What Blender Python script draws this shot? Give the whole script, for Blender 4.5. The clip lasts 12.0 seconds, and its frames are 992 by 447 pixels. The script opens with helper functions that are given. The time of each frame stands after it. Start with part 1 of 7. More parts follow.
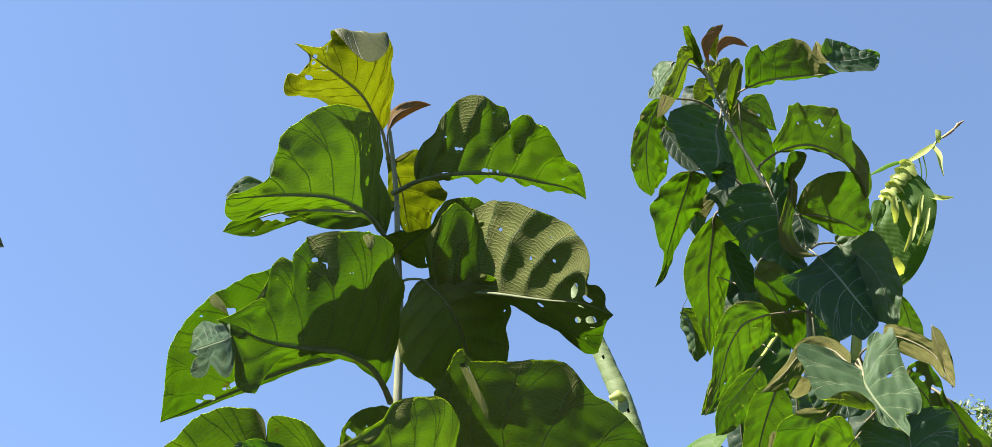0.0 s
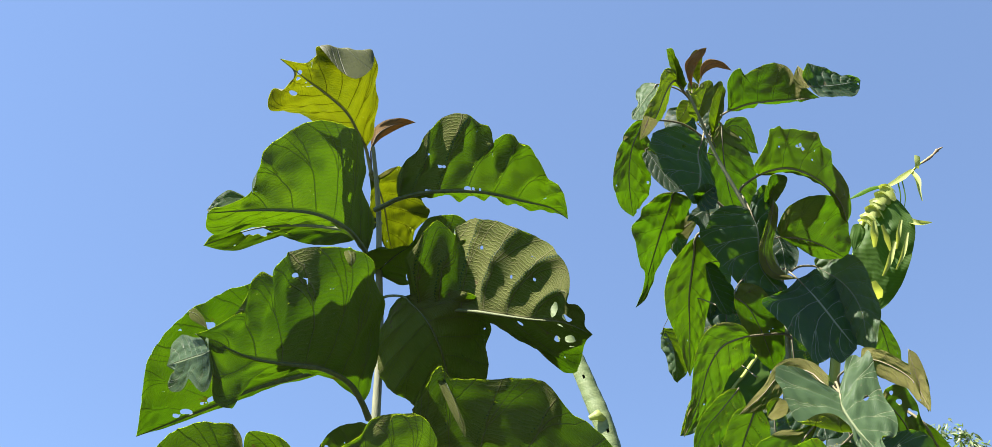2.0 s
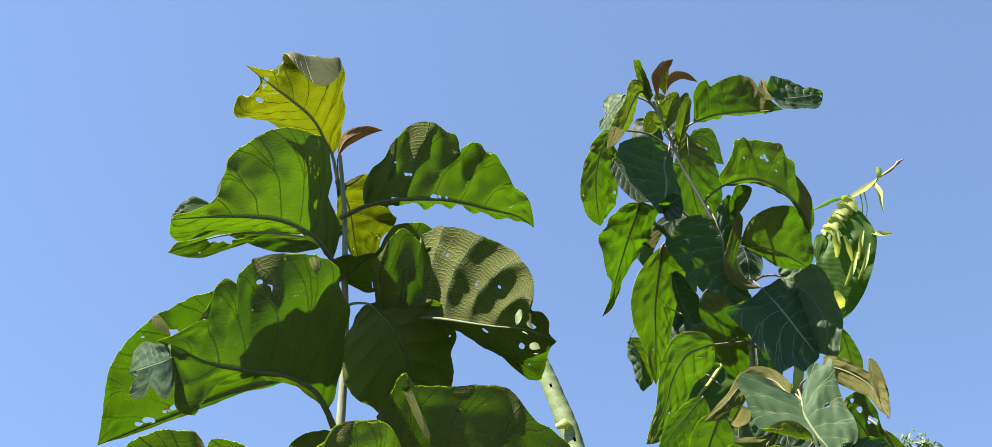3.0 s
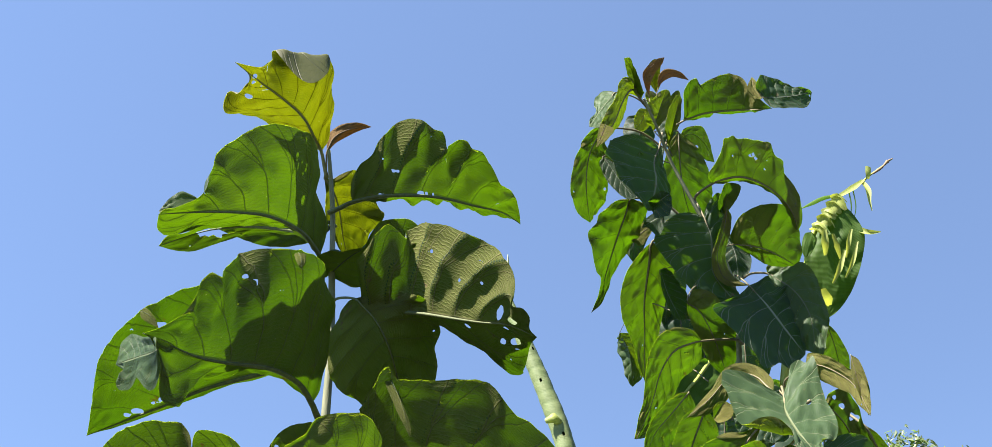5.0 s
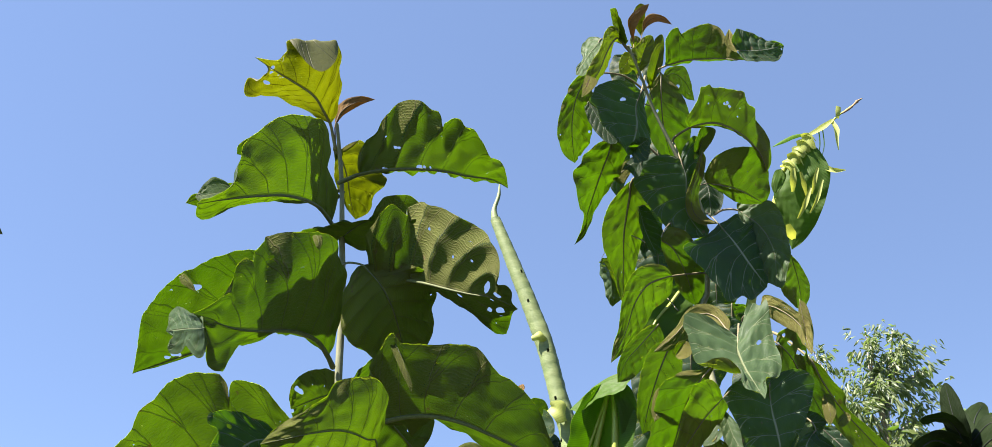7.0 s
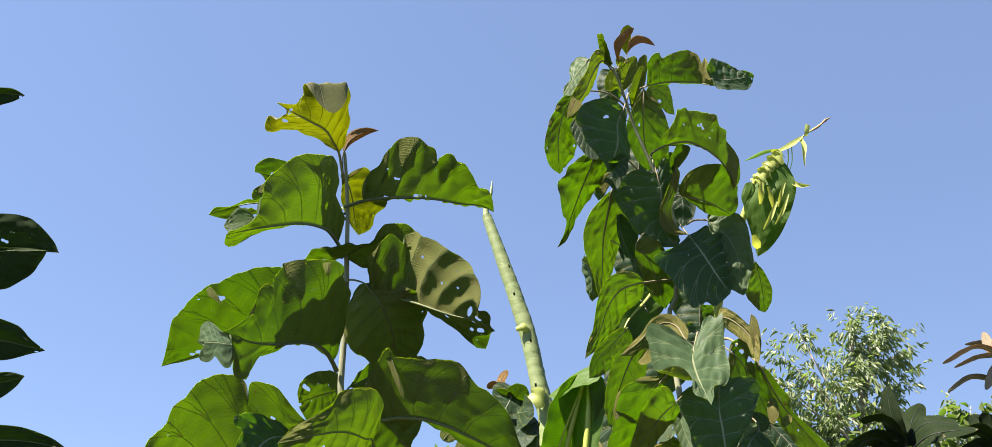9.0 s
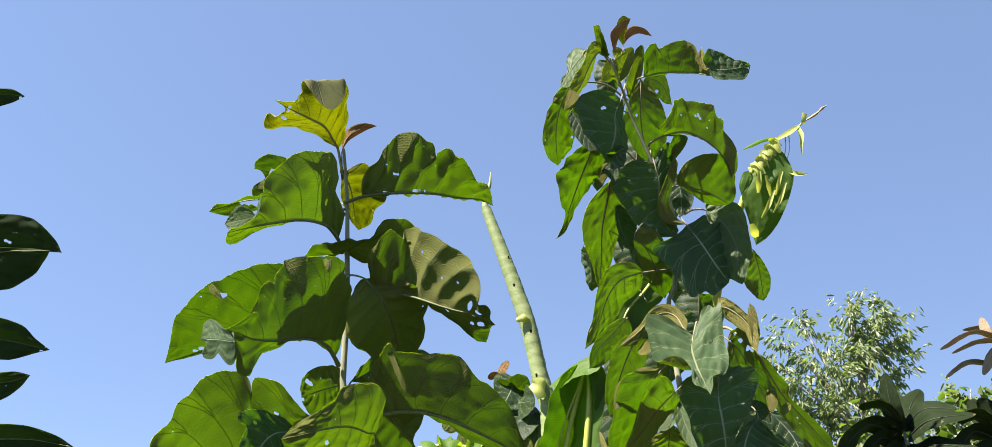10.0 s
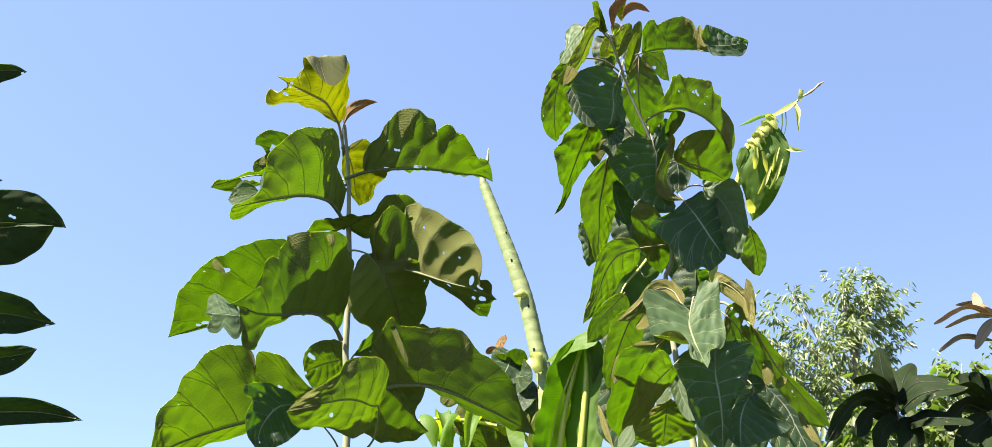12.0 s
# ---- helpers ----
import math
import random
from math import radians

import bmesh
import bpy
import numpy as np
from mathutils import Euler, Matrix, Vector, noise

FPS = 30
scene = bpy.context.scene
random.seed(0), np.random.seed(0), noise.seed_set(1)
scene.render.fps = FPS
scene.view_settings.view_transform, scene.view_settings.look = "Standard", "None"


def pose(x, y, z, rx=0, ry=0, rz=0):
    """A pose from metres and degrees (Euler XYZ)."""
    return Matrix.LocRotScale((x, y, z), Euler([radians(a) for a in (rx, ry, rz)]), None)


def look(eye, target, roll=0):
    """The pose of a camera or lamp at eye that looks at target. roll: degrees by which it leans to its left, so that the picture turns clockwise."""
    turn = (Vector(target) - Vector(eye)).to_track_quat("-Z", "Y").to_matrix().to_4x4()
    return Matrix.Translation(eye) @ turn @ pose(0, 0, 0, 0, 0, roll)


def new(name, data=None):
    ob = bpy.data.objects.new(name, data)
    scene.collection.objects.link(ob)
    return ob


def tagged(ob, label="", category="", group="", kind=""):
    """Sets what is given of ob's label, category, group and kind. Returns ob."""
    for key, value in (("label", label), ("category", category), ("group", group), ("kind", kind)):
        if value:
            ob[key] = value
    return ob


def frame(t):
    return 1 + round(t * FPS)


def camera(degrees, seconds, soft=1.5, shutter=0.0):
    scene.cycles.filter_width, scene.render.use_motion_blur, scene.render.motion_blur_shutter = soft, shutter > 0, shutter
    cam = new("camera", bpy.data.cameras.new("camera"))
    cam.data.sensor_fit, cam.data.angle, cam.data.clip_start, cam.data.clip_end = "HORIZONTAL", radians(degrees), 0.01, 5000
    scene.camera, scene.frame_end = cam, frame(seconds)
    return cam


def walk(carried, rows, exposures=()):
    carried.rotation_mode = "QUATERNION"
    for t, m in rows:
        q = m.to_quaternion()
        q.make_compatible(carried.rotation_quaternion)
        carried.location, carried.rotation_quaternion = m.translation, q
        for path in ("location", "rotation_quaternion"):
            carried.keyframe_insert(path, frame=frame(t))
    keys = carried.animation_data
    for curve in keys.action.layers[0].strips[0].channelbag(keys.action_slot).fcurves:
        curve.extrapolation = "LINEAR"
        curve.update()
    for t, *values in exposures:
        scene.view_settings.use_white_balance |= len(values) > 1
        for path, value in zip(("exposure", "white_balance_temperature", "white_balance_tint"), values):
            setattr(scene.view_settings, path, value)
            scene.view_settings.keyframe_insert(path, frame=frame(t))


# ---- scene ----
cam = camera(55.2, 12.0, soft=0.5)
PATH = [
    (0, (0.084, 0.023, 1.54), (0.076, 1.695, 2.637), -3.2),
    (0.5, (0.087, 0.005, 1.542), (0.091, 1.672, 2.646), -3.1),
    (1, (0.103, 0.002, 1.539), (0.113, 1.664, 2.651), -2.9),
    (1.5, (0.094, 0.01, 1.538), (0.114, 1.668, 2.657), -2.9),
    (2, (0.09, 0.015, 1.535), (0.118, 1.667, 2.662), -3.0),
    (2.5, (0.096, 0.007, 1.527), (0.186, 1.647, 2.668), -4.1),
    (4.5, (0.115, 0.015, 1.515), (0.208, 1.654, 2.656), -3.9),
    (5, (0.136, -0.027, 1.506), (0.231, 1.62, 2.637), -3.6),
    (5.5, (0.156, -0.108, 1.505), (0.255, 1.549, 2.621), -2.8),
    (6, (0.162, -0.252, 1.502), (0.264, 1.458, 2.535), -2.2),
    (6.5, (0.145, -0.367, 1.515), (0.245, 1.382, 2.481), -3.4),
    (8.5, (0.157, -0.916, 1.553), (0.25, 0.887, 2.413), -0.9),
    (9, (0.172, -1.006, 1.529), (0.273, 0.801, 2.38), -1.1),
    (9.5, (0.179, -1.022, 1.526), (0.279, 0.789, 2.369), -1.6),
    (10, (0.173, -1.037, 1.537), (0.275, 0.78, 2.366), -1.8),
    (10.5, (0.162, -1.051, 1.532), (0.266, 0.77, 2.353), -2.1),
    (11, (0.15, -1.071, 1.527), (0.259, 0.757, 2.332), -2.0),
    (11.5, (0.135, -1.056, 1.516), (0.251, 0.775, 2.311), -2.1),
    (12, (0.147, -1.063, 1.525), (0.261, 0.774, 2.307), -1.9),
]
walk(cam, [(t, look(eye, target, roll)) for t, eye, target, roll in PATH], [(0, 2.24, 6350, 15), (6.5, 2.24, 6520, 18), (8.5, 2.22, 6730, 20), (10.5, 2.29, 6800, 18), (11.0, 2.54, 6800, 18), (11.5, 2.63, 6850, 19), (12.0, 2.65, 6850, 20)])

# ---- sky, sun, exposure ----
SUN_AZ, SUN_EL = radians(-122), radians(58)
world = bpy.data.worlds.new("world")
scene.world = world
world.use_nodes = True
wn = world.node_tree
sky = wn.nodes.new("ShaderNodeTexSky")
sky.sky_type = "NISHITA"
sky.sun_disc = False
sky.sun_elevation, sky.sun_rotation = SUN_EL, SUN_AZ
sky.air_density, sky.dust_density, sky.ozone_density = 1.0, 0.0, 6.0
haze = wn.nodes.new("ShaderNodeMix")
haze.data_type = "RGBA"
haze.inputs[0].default_value = 0.62
haze.inputs[7].default_value = (1.12, 1.77, 3.00, 1.0)
wn.links.new(sky.outputs[0], haze.inputs[6])
# the haze scatters more light on the sun's side
place = wn.nodes.new("ShaderNodeTexCoord")
sunward = wn.nodes.new("ShaderNodeVectorMath")
sunward.operation = "DOT_PRODUCT"
sunward.inputs[1].default_value = (math.sin(SUN_AZ), math.cos(SUN_AZ), 0.0)
glow = wn.nodes.new("ShaderNodeMath")
glow.operation = "MULTIPLY_ADD"
glow.inputs[1].default_value, glow.inputs[2].default_value = 0.20, 1.07
aureole = wn.nodes.new("ShaderNodeVectorMath")
aureole.operation = "SCALE"
wn.links.new(place.outputs["Generated"], sunward.inputs[0])
wn.links.new(sunward.outputs["Value"], glow.inputs[0])
wn.links.new(haze.outputs[2], aureole.inputs[0])
wn.links.new(glow.outputs[0], aureole.inputs["Scale"])
wn.links.new(aureole.outputs[0], wn.nodes["Background"].inputs[0])
wn.nodes["Background"].inputs[1].default_value = 0.055
sun = new("sun", bpy.data.lights.new("sun", "SUN"))
sun.data.energy, sun.data.angle, sun.data.color = 5.0, radians(0.53), (1.0, 0.95, 0.86)
sun.matrix_world = look((math.sin(SUN_AZ) * math.cos(SUN_EL) * 30, math.cos(SUN_AZ) * math.cos(SUN_EL) * 30, math.sin(SUN_EL) * 30), (0, 0, 0))


# ---- materials ----
class Nodes:
    """Short hand for building a node material."""

    def __init__(self, name):
        self.mat = bpy.data.materials.new(name)
        self.mat.use_nodes = True
        self.t = self.mat.node_tree
        self.t.nodes.clear()
        self.out = self.t.nodes.new("ShaderNodeOutputMaterial")

    def put(self, kind, props=None, **sockets):
        n = self.t.nodes.new(kind)
        for k, v in (props or {}).items():
            if k == "operation":
                n.operation = v
            elif k == "data_type":
                n.data_type = v
            elif k == "feature":
                n.feature = v
            else:
                n.interpolation_type = v
        for k, v in sockets.items():
            self.plug(n.inputs[int(k[1:]) if k[0] == "i" and k[1:].isdigit() else k.replace("_", " ")], v)
        return n

    def plug(self, socket, v):
        if isinstance(v, bpy.types.NodeSocket):
            self.t.links.new(v, socket)
        else:
            socket.default_value = v

    def math(self, op, a, b=0.0, c=0.0):
        return self.put("ShaderNodeMath", {"operation": op}, i0=a, i1=b, i2=c).outputs[0]

    def mix(self, f, a, b):
        n = self.put("ShaderNodeMix", {"data_type": "RGBA"})
        self.plug(n.inputs[0], f), self.plug(n.inputs[6], a), self.plug(n.inputs[7], b)
        return n.outputs[2]

    def noise(self, scale, detail=4.0, rough=0.55, vec=None):
        n = self.put("ShaderNodeTexNoise", Scale=scale, Detail=detail, Roughness=rough)
        self.plug(n.inputs["Vector"], vec or self.coords())
        return n.outputs[0]

    def coords(self):
        return self.put("ShaderNodeTexCoord").outputs["Object"]

    def ramp(self, f, lo, hi):
        n = self.put("ShaderNodeMapRange", i0=f, i1=lo, i2=hi, i3=0.0, i4=1.0)
        return n.outputs[0]

    def bump(self, height, strength, dist):
        return self.put("ShaderNodeBump", Strength=strength, Distance=dist, Height=height).outputs[0]

    def done(self, shader):
        self.t.links.new(shader, self.out.inputs[0])
        return self.mat


def rgb(r, g, b):
    return (r, g, b, 1.0)


VEINS, SLANT = 7.5, 0.20


def leaf_material(name, skin, through_col, share, rough, vein_col, vein_through, spots=0.0, felt=False, veins=VEINS, spec=0.5):
    """A leaf face: skin colour, colour of the light that passes, share of light let through."""
    m = Nodes(name)
    uv = m.put("ShaderNodeUVMap").outputs[0]
    sep = m.put("ShaderNodeSeparateXYZ", i0=uv)
    s, u = sep.outputs[0], m.math("ABSOLUTE", m.math("SUBTRACT", sep.outputs[1], 0.5))
    u = m.math("MULTIPLY", u, 2.0)
    wob = m.noise(14.0, 2.0)
    phase = m.math("MULTIPLY", m.math("SUBTRACT", s, m.math("MULTIPLY", m.math("POWER", u, 1.1), SLANT)), veins)
    phase = m.math("ADD", phase, m.math("MULTIPLY", wob, 0.11))
    off = m.math("SUBTRACT", m.math("FRACT", phase), 0.5)
    d = m.math("ABSOLUTE", off)
    wide = 0.026 if felt else 0.028
    width = m.math("SUBTRACT", wide, m.math("MULTIPLY", u, wide * 0.6))
    lateral = m.math("SUBTRACT", 1.0, m.put("ShaderNodeMapRange", {"interpolation_type": "SMOOTHSTEP"}, i0=m.math("DIVIDE", d, width), i1=0.3, i2=1.0).outputs[0])
    # forks of the side veins near the rim
    fork = m.math("ABSOLUTE", m.math("SUBTRACT", d, m.math("MULTIPLY", m.math("SUBTRACT", u, 0.45), 0.55)))
    fork = m.math("MULTIPLY", m.math("SUBTRACT", 1.0, m.ramp(fork, 0.008, 0.022)), m.ramp(u, 0.46, 0.52))
    # the ladder of fine veins between the side veins, shifted from field to field
    lad = m.math("ADD", m.math("MULTIPLY", u, 27.0), m.math("ADD", m.math("MULTIPLY", m.math("FLOOR", phase), 0.37), m.math("MULTIPLY", m.noise(30.0, 2.0), 2.4)))
    lad = m.math("ADD", lad, m.math("MULTIPLY", off, 2.2))
    lad = m.math("ABSOLUTE", m.math("SUBTRACT", m.math("FRACT", lad), 0.5))
    ladder = m.math("SUBTRACT", 1.0, m.ramp(lad, 0.04, 0.20))
    vor = m.put("ShaderNodeTexVoronoi", {"feature": "DISTANCE_TO_EDGE"}, Scale=170.0)
    m.plug(vor.inputs["Vector"], m.coords())
    net = m.math("SUBTRACT", 1.0, m.ramp(vor.outputs[0], 0.0, 0.14))
    rib = m.math("SUBTRACT", 1.0, m.ramp(u, 0.012, 0.035))
    lateral = m.math("MAXIMUM", m.math("MAXIMUM", lateral, m.math("MULTIPLY", fork, 0.7)), rib)
    fine = m.math("MAXIMUM", m.math("MULTIPLY", ladder, 0.5), m.math("MULTIPLY", net, 0.28))
    vein = m.math("MAXIMUM", lateral, fine if felt else m.math("MULTIPLY", fine, 0.15))
    big, small = m.noise(7.0, 5.0), m.noise(75.0, 5.0, 0.65)
    rnd = m.put("ShaderNodeObjectInfo").outputs["Random"]
    tone = m.math("ADD", m.math("MULTIPLY", big, 0.55), m.math("ADD", m.math("MULTIPLY", small, 0.28), m.math("MULTIPLY", rnd, 0.3)))
    lo, hi = rgb(*[c * 0.70 for c in skin]), rgb(*[min(1.0, c * f) for c, f in zip(skin, (1.30, 1.18, 1.14))])
    col = m.mix(m.ramp(tone, 0.3, 0.8), lo, hi)
    col = m.mix(m.math("MULTIPLY", vein, 0.8), col, rgb(*vein_col))
    tlo, thi = rgb(*[c * 0.8 for c in through_col]), rgb(min(1, through_col[0] * 1.35), min(1, through_col[1] * 1.12), through_col[2])
    thr = m.mix(m.ramp(tone, 0.3, 0.8), tlo, thi)
    thr = m.mix(m.math("MAXIMUM", m.math("MULTIPLY", lateral, 0.8), m.math("MULTIPLY", fine, 0.25)), thr, rgb(*vein_through))
    # brown, dry spots and pale scars
    sp = m.ramp(m.noise(22.0, 5.0, 0.62), 0.66 - spots, 0.70 - spots)
    col = m.mix(m.math("MULTIPLY", sp, 0.7), col, rgb(0.26, 0.20, 0.10))
    thr = m.mix(m.math("MULTIPLY", sp, 0.6), thr, rgb(0.28, 0.16, 0.03))
    speck = m.ramp(m.noise(120.0, 2.0, 0.5), 0.73, 0.77)
    thr = m.mix(m.math("MULTIPLY", speck, 0.6), thr, rgb(0.8, 0.9, 0.35))
    h = m.math("ADD", m.math("MULTIPLY", lateral, 1.0), m.math("ADD", m.math("MULTIPLY", fine, 0.6 if felt else 0.2), m.math("MULTIPLY", small, 0.45)))
    if not felt:
        h = m.math("MULTIPLY", h, -0.7)
    nrm = m.bump(h, 1.0 if felt else 0.6, 0.005)
    p = m.put("ShaderNodeBsdfPrincipled", Base_Color=col, Roughness=m.math("ADD", rough - 0.08, m.math("MULTIPLY", small, 0.16)), Normal=nrm)
    p.inputs["Specular IOR Level"].default_value = spec
    if felt:
        p.inputs["Sheen Weight"].default_value, p.inputs["Sheen Roughness"].default_value = 0.1, 0.4
        p.inputs["Sheen Tint"].default_value = rgb(1.0, 0.84, 0.48)
    t = m.put("ShaderNodeBsdfTranslucent", Color=thr, Normal=nrm)
    mixed = m.put("ShaderNodeMixShader", i0=share)
    m.t.links.new(p.outputs[0], mixed.inputs[1]), m.t.links.new(t.outputs[0], mixed.inputs[2])
    return m.done(mixed.outputs[0])


def plain_material(name, a, b, scale, rough, bump=0.4, dist=0.003, stretch=(1, 1, 1), spec=0.5):
    """Two colours in patches and grain, with relief."""
    m = Nodes(name)
    mp = m.put("ShaderNodeMapping", Vector=m.coords(), Scale=stretch).outputs[0]
    n1, n2 = m.noise(scale, 6.0, 0.6, mp), m.noise(scale * 7, 4.0, 0.6, mp)
    rnd = m.put("ShaderNodeObjectInfo").outputs["Random"]
    f = m.math("ADD", m.math("MULTIPLY", n1, 0.7), m.math("ADD", m.math("MULTIPLY", n2, 0.3), m.math("MULTIPLY", m.math("SUBTRACT", rnd, 0.5), 0.15)))
    col = m.mix(m.ramp(f, 0.36, 0.66), rgb(*a), rgb(*b))
    p = m.put("ShaderNodeBsdfPrincipled", Base_Color=col, Roughness=rough, Normal=m.bump(m.math("ADD", n1, n2), bump, dist))
    p.inputs["Specular IOR Level"].default_value = spec
    return m.done(p.outputs[0])


def thin_material(name, skin, through_col, share, rough, stripe=0.0):
    """A banana blade: fine parallel ribs across, light let through."""
    m = Nodes(name)
    uv = m.put("ShaderNodeUVMap").outputs[0]
    sep = m.put("ShaderNodeSeparateXYZ", i0=uv)
    st = m.math("ABSOLUTE", m.math("SUBTRACT", m.math("FRACT", m.math("MULTIPLY", sep.outputs[0], stripe)), 0.5))
    line = m.ramp(st, 0.5, 0.25)
    big = m.noise(6.0, 5.0)
    rnd = m.put("ShaderNodeObjectInfo").outputs["Random"]
    f = m.math("ADD", m.math("MULTIPLY", line, 0.22), m.math("ADD", m.math("MULTIPLY", big, 0.78), m.math("MULTIPLY", rnd, 0.25)))
    col = m.mix(m.ramp(f, 0.3, 0.9), rgb(*[c * 0.8 for c in skin]), rgb(*[min(1, c * 1.25) for c in skin]))
    thr = m.mix(m.ramp(f, 0.3, 0.9), rgb(*[c * 0.75 for c in through_col]), rgb(*[min(1, c * 1.2) for c in through_col]))
    sp = m.ramp(m.noise(30.0, 5.0, 0.65), 0.70, 0.74)
    col = m.mix(m.math("MULTIPLY", sp, 0.7), col, rgb(0.2, 0.12, 0.04))
    nrm = m.bump(m.math("ADD", line, m.math("MULTIPLY", big, 0.4)), 0.25, 0.002)
    p = m.put("ShaderNodeBsdfPrincipled", Base_Color=col, Roughness=rough, Normal=nrm)
    p.inputs["Specular IOR Level"].default_value = 0.25
    t = m.put("ShaderNodeBsdfTranslucent", Color=thr, Normal=nrm)
    mixed = m.put("ShaderNodeMixShader", i0=share)
    m.t.links.new(p.outputs[0], mixed.inputs[1]), m.t.links.new(t.outputs[0], mixed.inputs[2])
    return m.done(mixed.outputs[0])


MAT = {
    # kind: (upper face, lower face)
    "mature": (
        leaf_material("leaf_upper", (0.022, 0.052, 0.022), (0.202, 0.385, 0.003), 0.46, 0.52, (0.15, 0.19, 0.08), (0.09, 0.16, 0.003), spec=0.3),
        leaf_material("leaf_under", (0.112, 0.138, 0.036), (0.41, 0.64, 0.008), 0.49, 0.85, (0.29, 0.265, 0.12), (0.16, 0.25, 0.004), felt=True, spec=0.05),
    ),
    # upper face painted darker, for leaves that hang in shade
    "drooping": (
        leaf_material("thin_shaded_leaf_upper", (0.017, 0.040, 0.026), (0.225, 0.46, 0.003), 0.45, 0.55, (0.40, 0.44, 0.28), (0.09, 0.17, 0.004), spec=0.2),
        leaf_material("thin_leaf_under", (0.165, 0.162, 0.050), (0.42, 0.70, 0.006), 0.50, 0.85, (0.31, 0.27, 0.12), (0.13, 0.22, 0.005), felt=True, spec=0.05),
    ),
    # young leaves; the lighter upper face also paints other leaves as sunlit
    "tender_sunlit": (
        leaf_material("tender_sunlit_leaf_upper", (0.046, 0.088, 0.038), (0.30, 0.48, 0.010), 0.42, 0.52, (0.24, 0.27, 0.13), (0.14, 0.20, 0.008), spec=0.25),
        leaf_material("tender_sunlit_leaf_under", (0.160, 0.170, 0.060), (0.52, 0.74, 0.025), 0.50, 0.85, (0.30, 0.28, 0.12), (0.22, 0.28, 0.010), felt=True, spec=0.05),
    ),
    "young": (
        leaf_material("young_leaf_upper", (0.085, 0.10, 0.036), (0.31, 0.40, 0.025), 0.45, 0.52, (0.12, 0.13, 0.05), (0.12, 0.12, 0.01), spec=0.3),
        leaf_material("young_leaf_under", (0.11, 0.11, 0.016), (0.50, 0.66, 0.06), 0.50, 0.85, (0.10, 0.09, 0.03), (0.13, 0.12, 0.02), felt=True, spec=0.05),
    ),
    "flush": (
        leaf_material("bud_leaf_upper", (0.24, 0.17, 0.06), (0.40, 0.26, 0.04), 0.30, 0.55, (0.08, 0.05, 0.02), (0.06, 0.03, 0.01)),
        leaf_material("bud_leaf_under", (0.30, 0.20, 0.08), (0.5, 0.32, 0.06), 0.32, 0.85, (0.10, 0.06, 0.03), (0.07, 0.04, 0.01), felt=True, spec=0.1),
    ),
    # mango leaves: shade is put into the colour, far below their own green
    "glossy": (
        leaf_material("shade_dark_glossy_upper", (0.004, 0.010, 0.004), (0.04, 0.10, 0.006), 0.15, 0.42, (0.008, 0.016, 0.007), (0.06, 0.12, 0.01), veins=16.0, spec=0.12),
        leaf_material("shade_dark_glossy_under", (0.012, 0.024, 0.007), (0.12, 0.22, 0.012), 0.30, 0.7, (0.02, 0.035, 0.01), (0.10, 0.18, 0.02), veins=16.0, spec=0.1),
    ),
    "broad": (
        leaf_material("broad_leaf_upper", (0.016, 0.034, 0.010), (0.10, 0.20, 0.01), 0.30, 0.5, (0.03, 0.05, 0.015), (0.06, 0.12, 0.01), veins=14.0, spec=0.2),
        leaf_material("broad_leaf_under", (0.022, 0.044, 0.013), (0.14, 0.28, 0.02), 0.34, 0.7, (0.035, 0.055, 0.02), (0.08, 0.15, 0.02), veins=14.0, spec=0.08),
    ),
    "tan": (
        leaf_material("coppery_leaf_upper", (0.210, 0.175, 0.119), (0.210, 0.154, 0.070), 0.25, 0.42, (0.16, 0.12, 0.07), (0.2, 0.14, 0.06), veins=16.0, spec=0.35),
        leaf_material("coppery_leaf_under", (0.252, 0.210, 0.140), (0.280, 0.210, 0.098), 0.3, 0.6, (0.17, 0.13, 0.07), (0.2, 0.14, 0.06), veins=16.0, spec=0.15),
    ),
}
STEM_GREEN = plain_material("young_stem", (0.125, 0.140, 0.072), (0.24, 0.24, 0.135), 40, 0.75, stretch=(1, 1, 0.15))
STEM_TAN = plain_material("downy_stem", (0.119, 0.079, 0.040), (0.166, 0.119, 0.067), 50, 0.85)
MIDRIB = plain_material("midrib", (0.05, 0.068, 0.016), (0.115, 0.135, 0.035), 60, 0.7)
STALK_PALE = plain_material("pale_stalk", (0.106, 0.092, 0.040), (0.185, 0.158, 0.079), 60, 0.75)
# blackened to go with the mango leaves' painted shade
MIDRIB_SHADE_DARK = plain_material("shade_dark_midrib", (0.006, 0.010, 0.004), (0.014, 0.020, 0.008), 60, 0.6)
MIDRIB_YOUNG = plain_material("pale_midrib", (0.120, 0.120, 0.036), (0.198, 0.192, 0.072), 60, 0.7)
BARK = plain_material("bark", (0.10, 0.08, 0.06), (0.26, 0.22, 0.17), 14, 0.9, 0.8, 0.01, (1, 1, 0.25))
BARK_PALE = plain_material("pale_bark", (0.238, 0.198, 0.158), (0.370, 0.330, 0.277), 6, 0.85, 0.6, 0.01, (1, 1, 0.3))
ROLL = plain_material("rolled_banana_leaf", (0.098, 0.150, 0.045), (0.190, 0.235, 0.090), 9, 0.6, 0.4, 0.004, (1, 1, 4.0))
BANANA = thin_material("banana_blade", (0.055, 0.105, 0.016), (0.30, 0.52, 0.010), 0.47, 0.55, 90.0)
# lighter copy of the blade for pale pieces; its paleness also paints sunlight
BANANA_PALE_LIT = thin_material("pale_lit_banana_blade", (0.27, 0.31, 0.085), (0.42, 0.48, 0.05), 0.34, 0.5, 60.0)
BANANA_RIB = plain_material("banana_rib", (0.20, 0.27, 0.030), (0.34, 0.38, 0.070), 20, 0.45, 0.2, 0.002, (1, 1, 0.1))
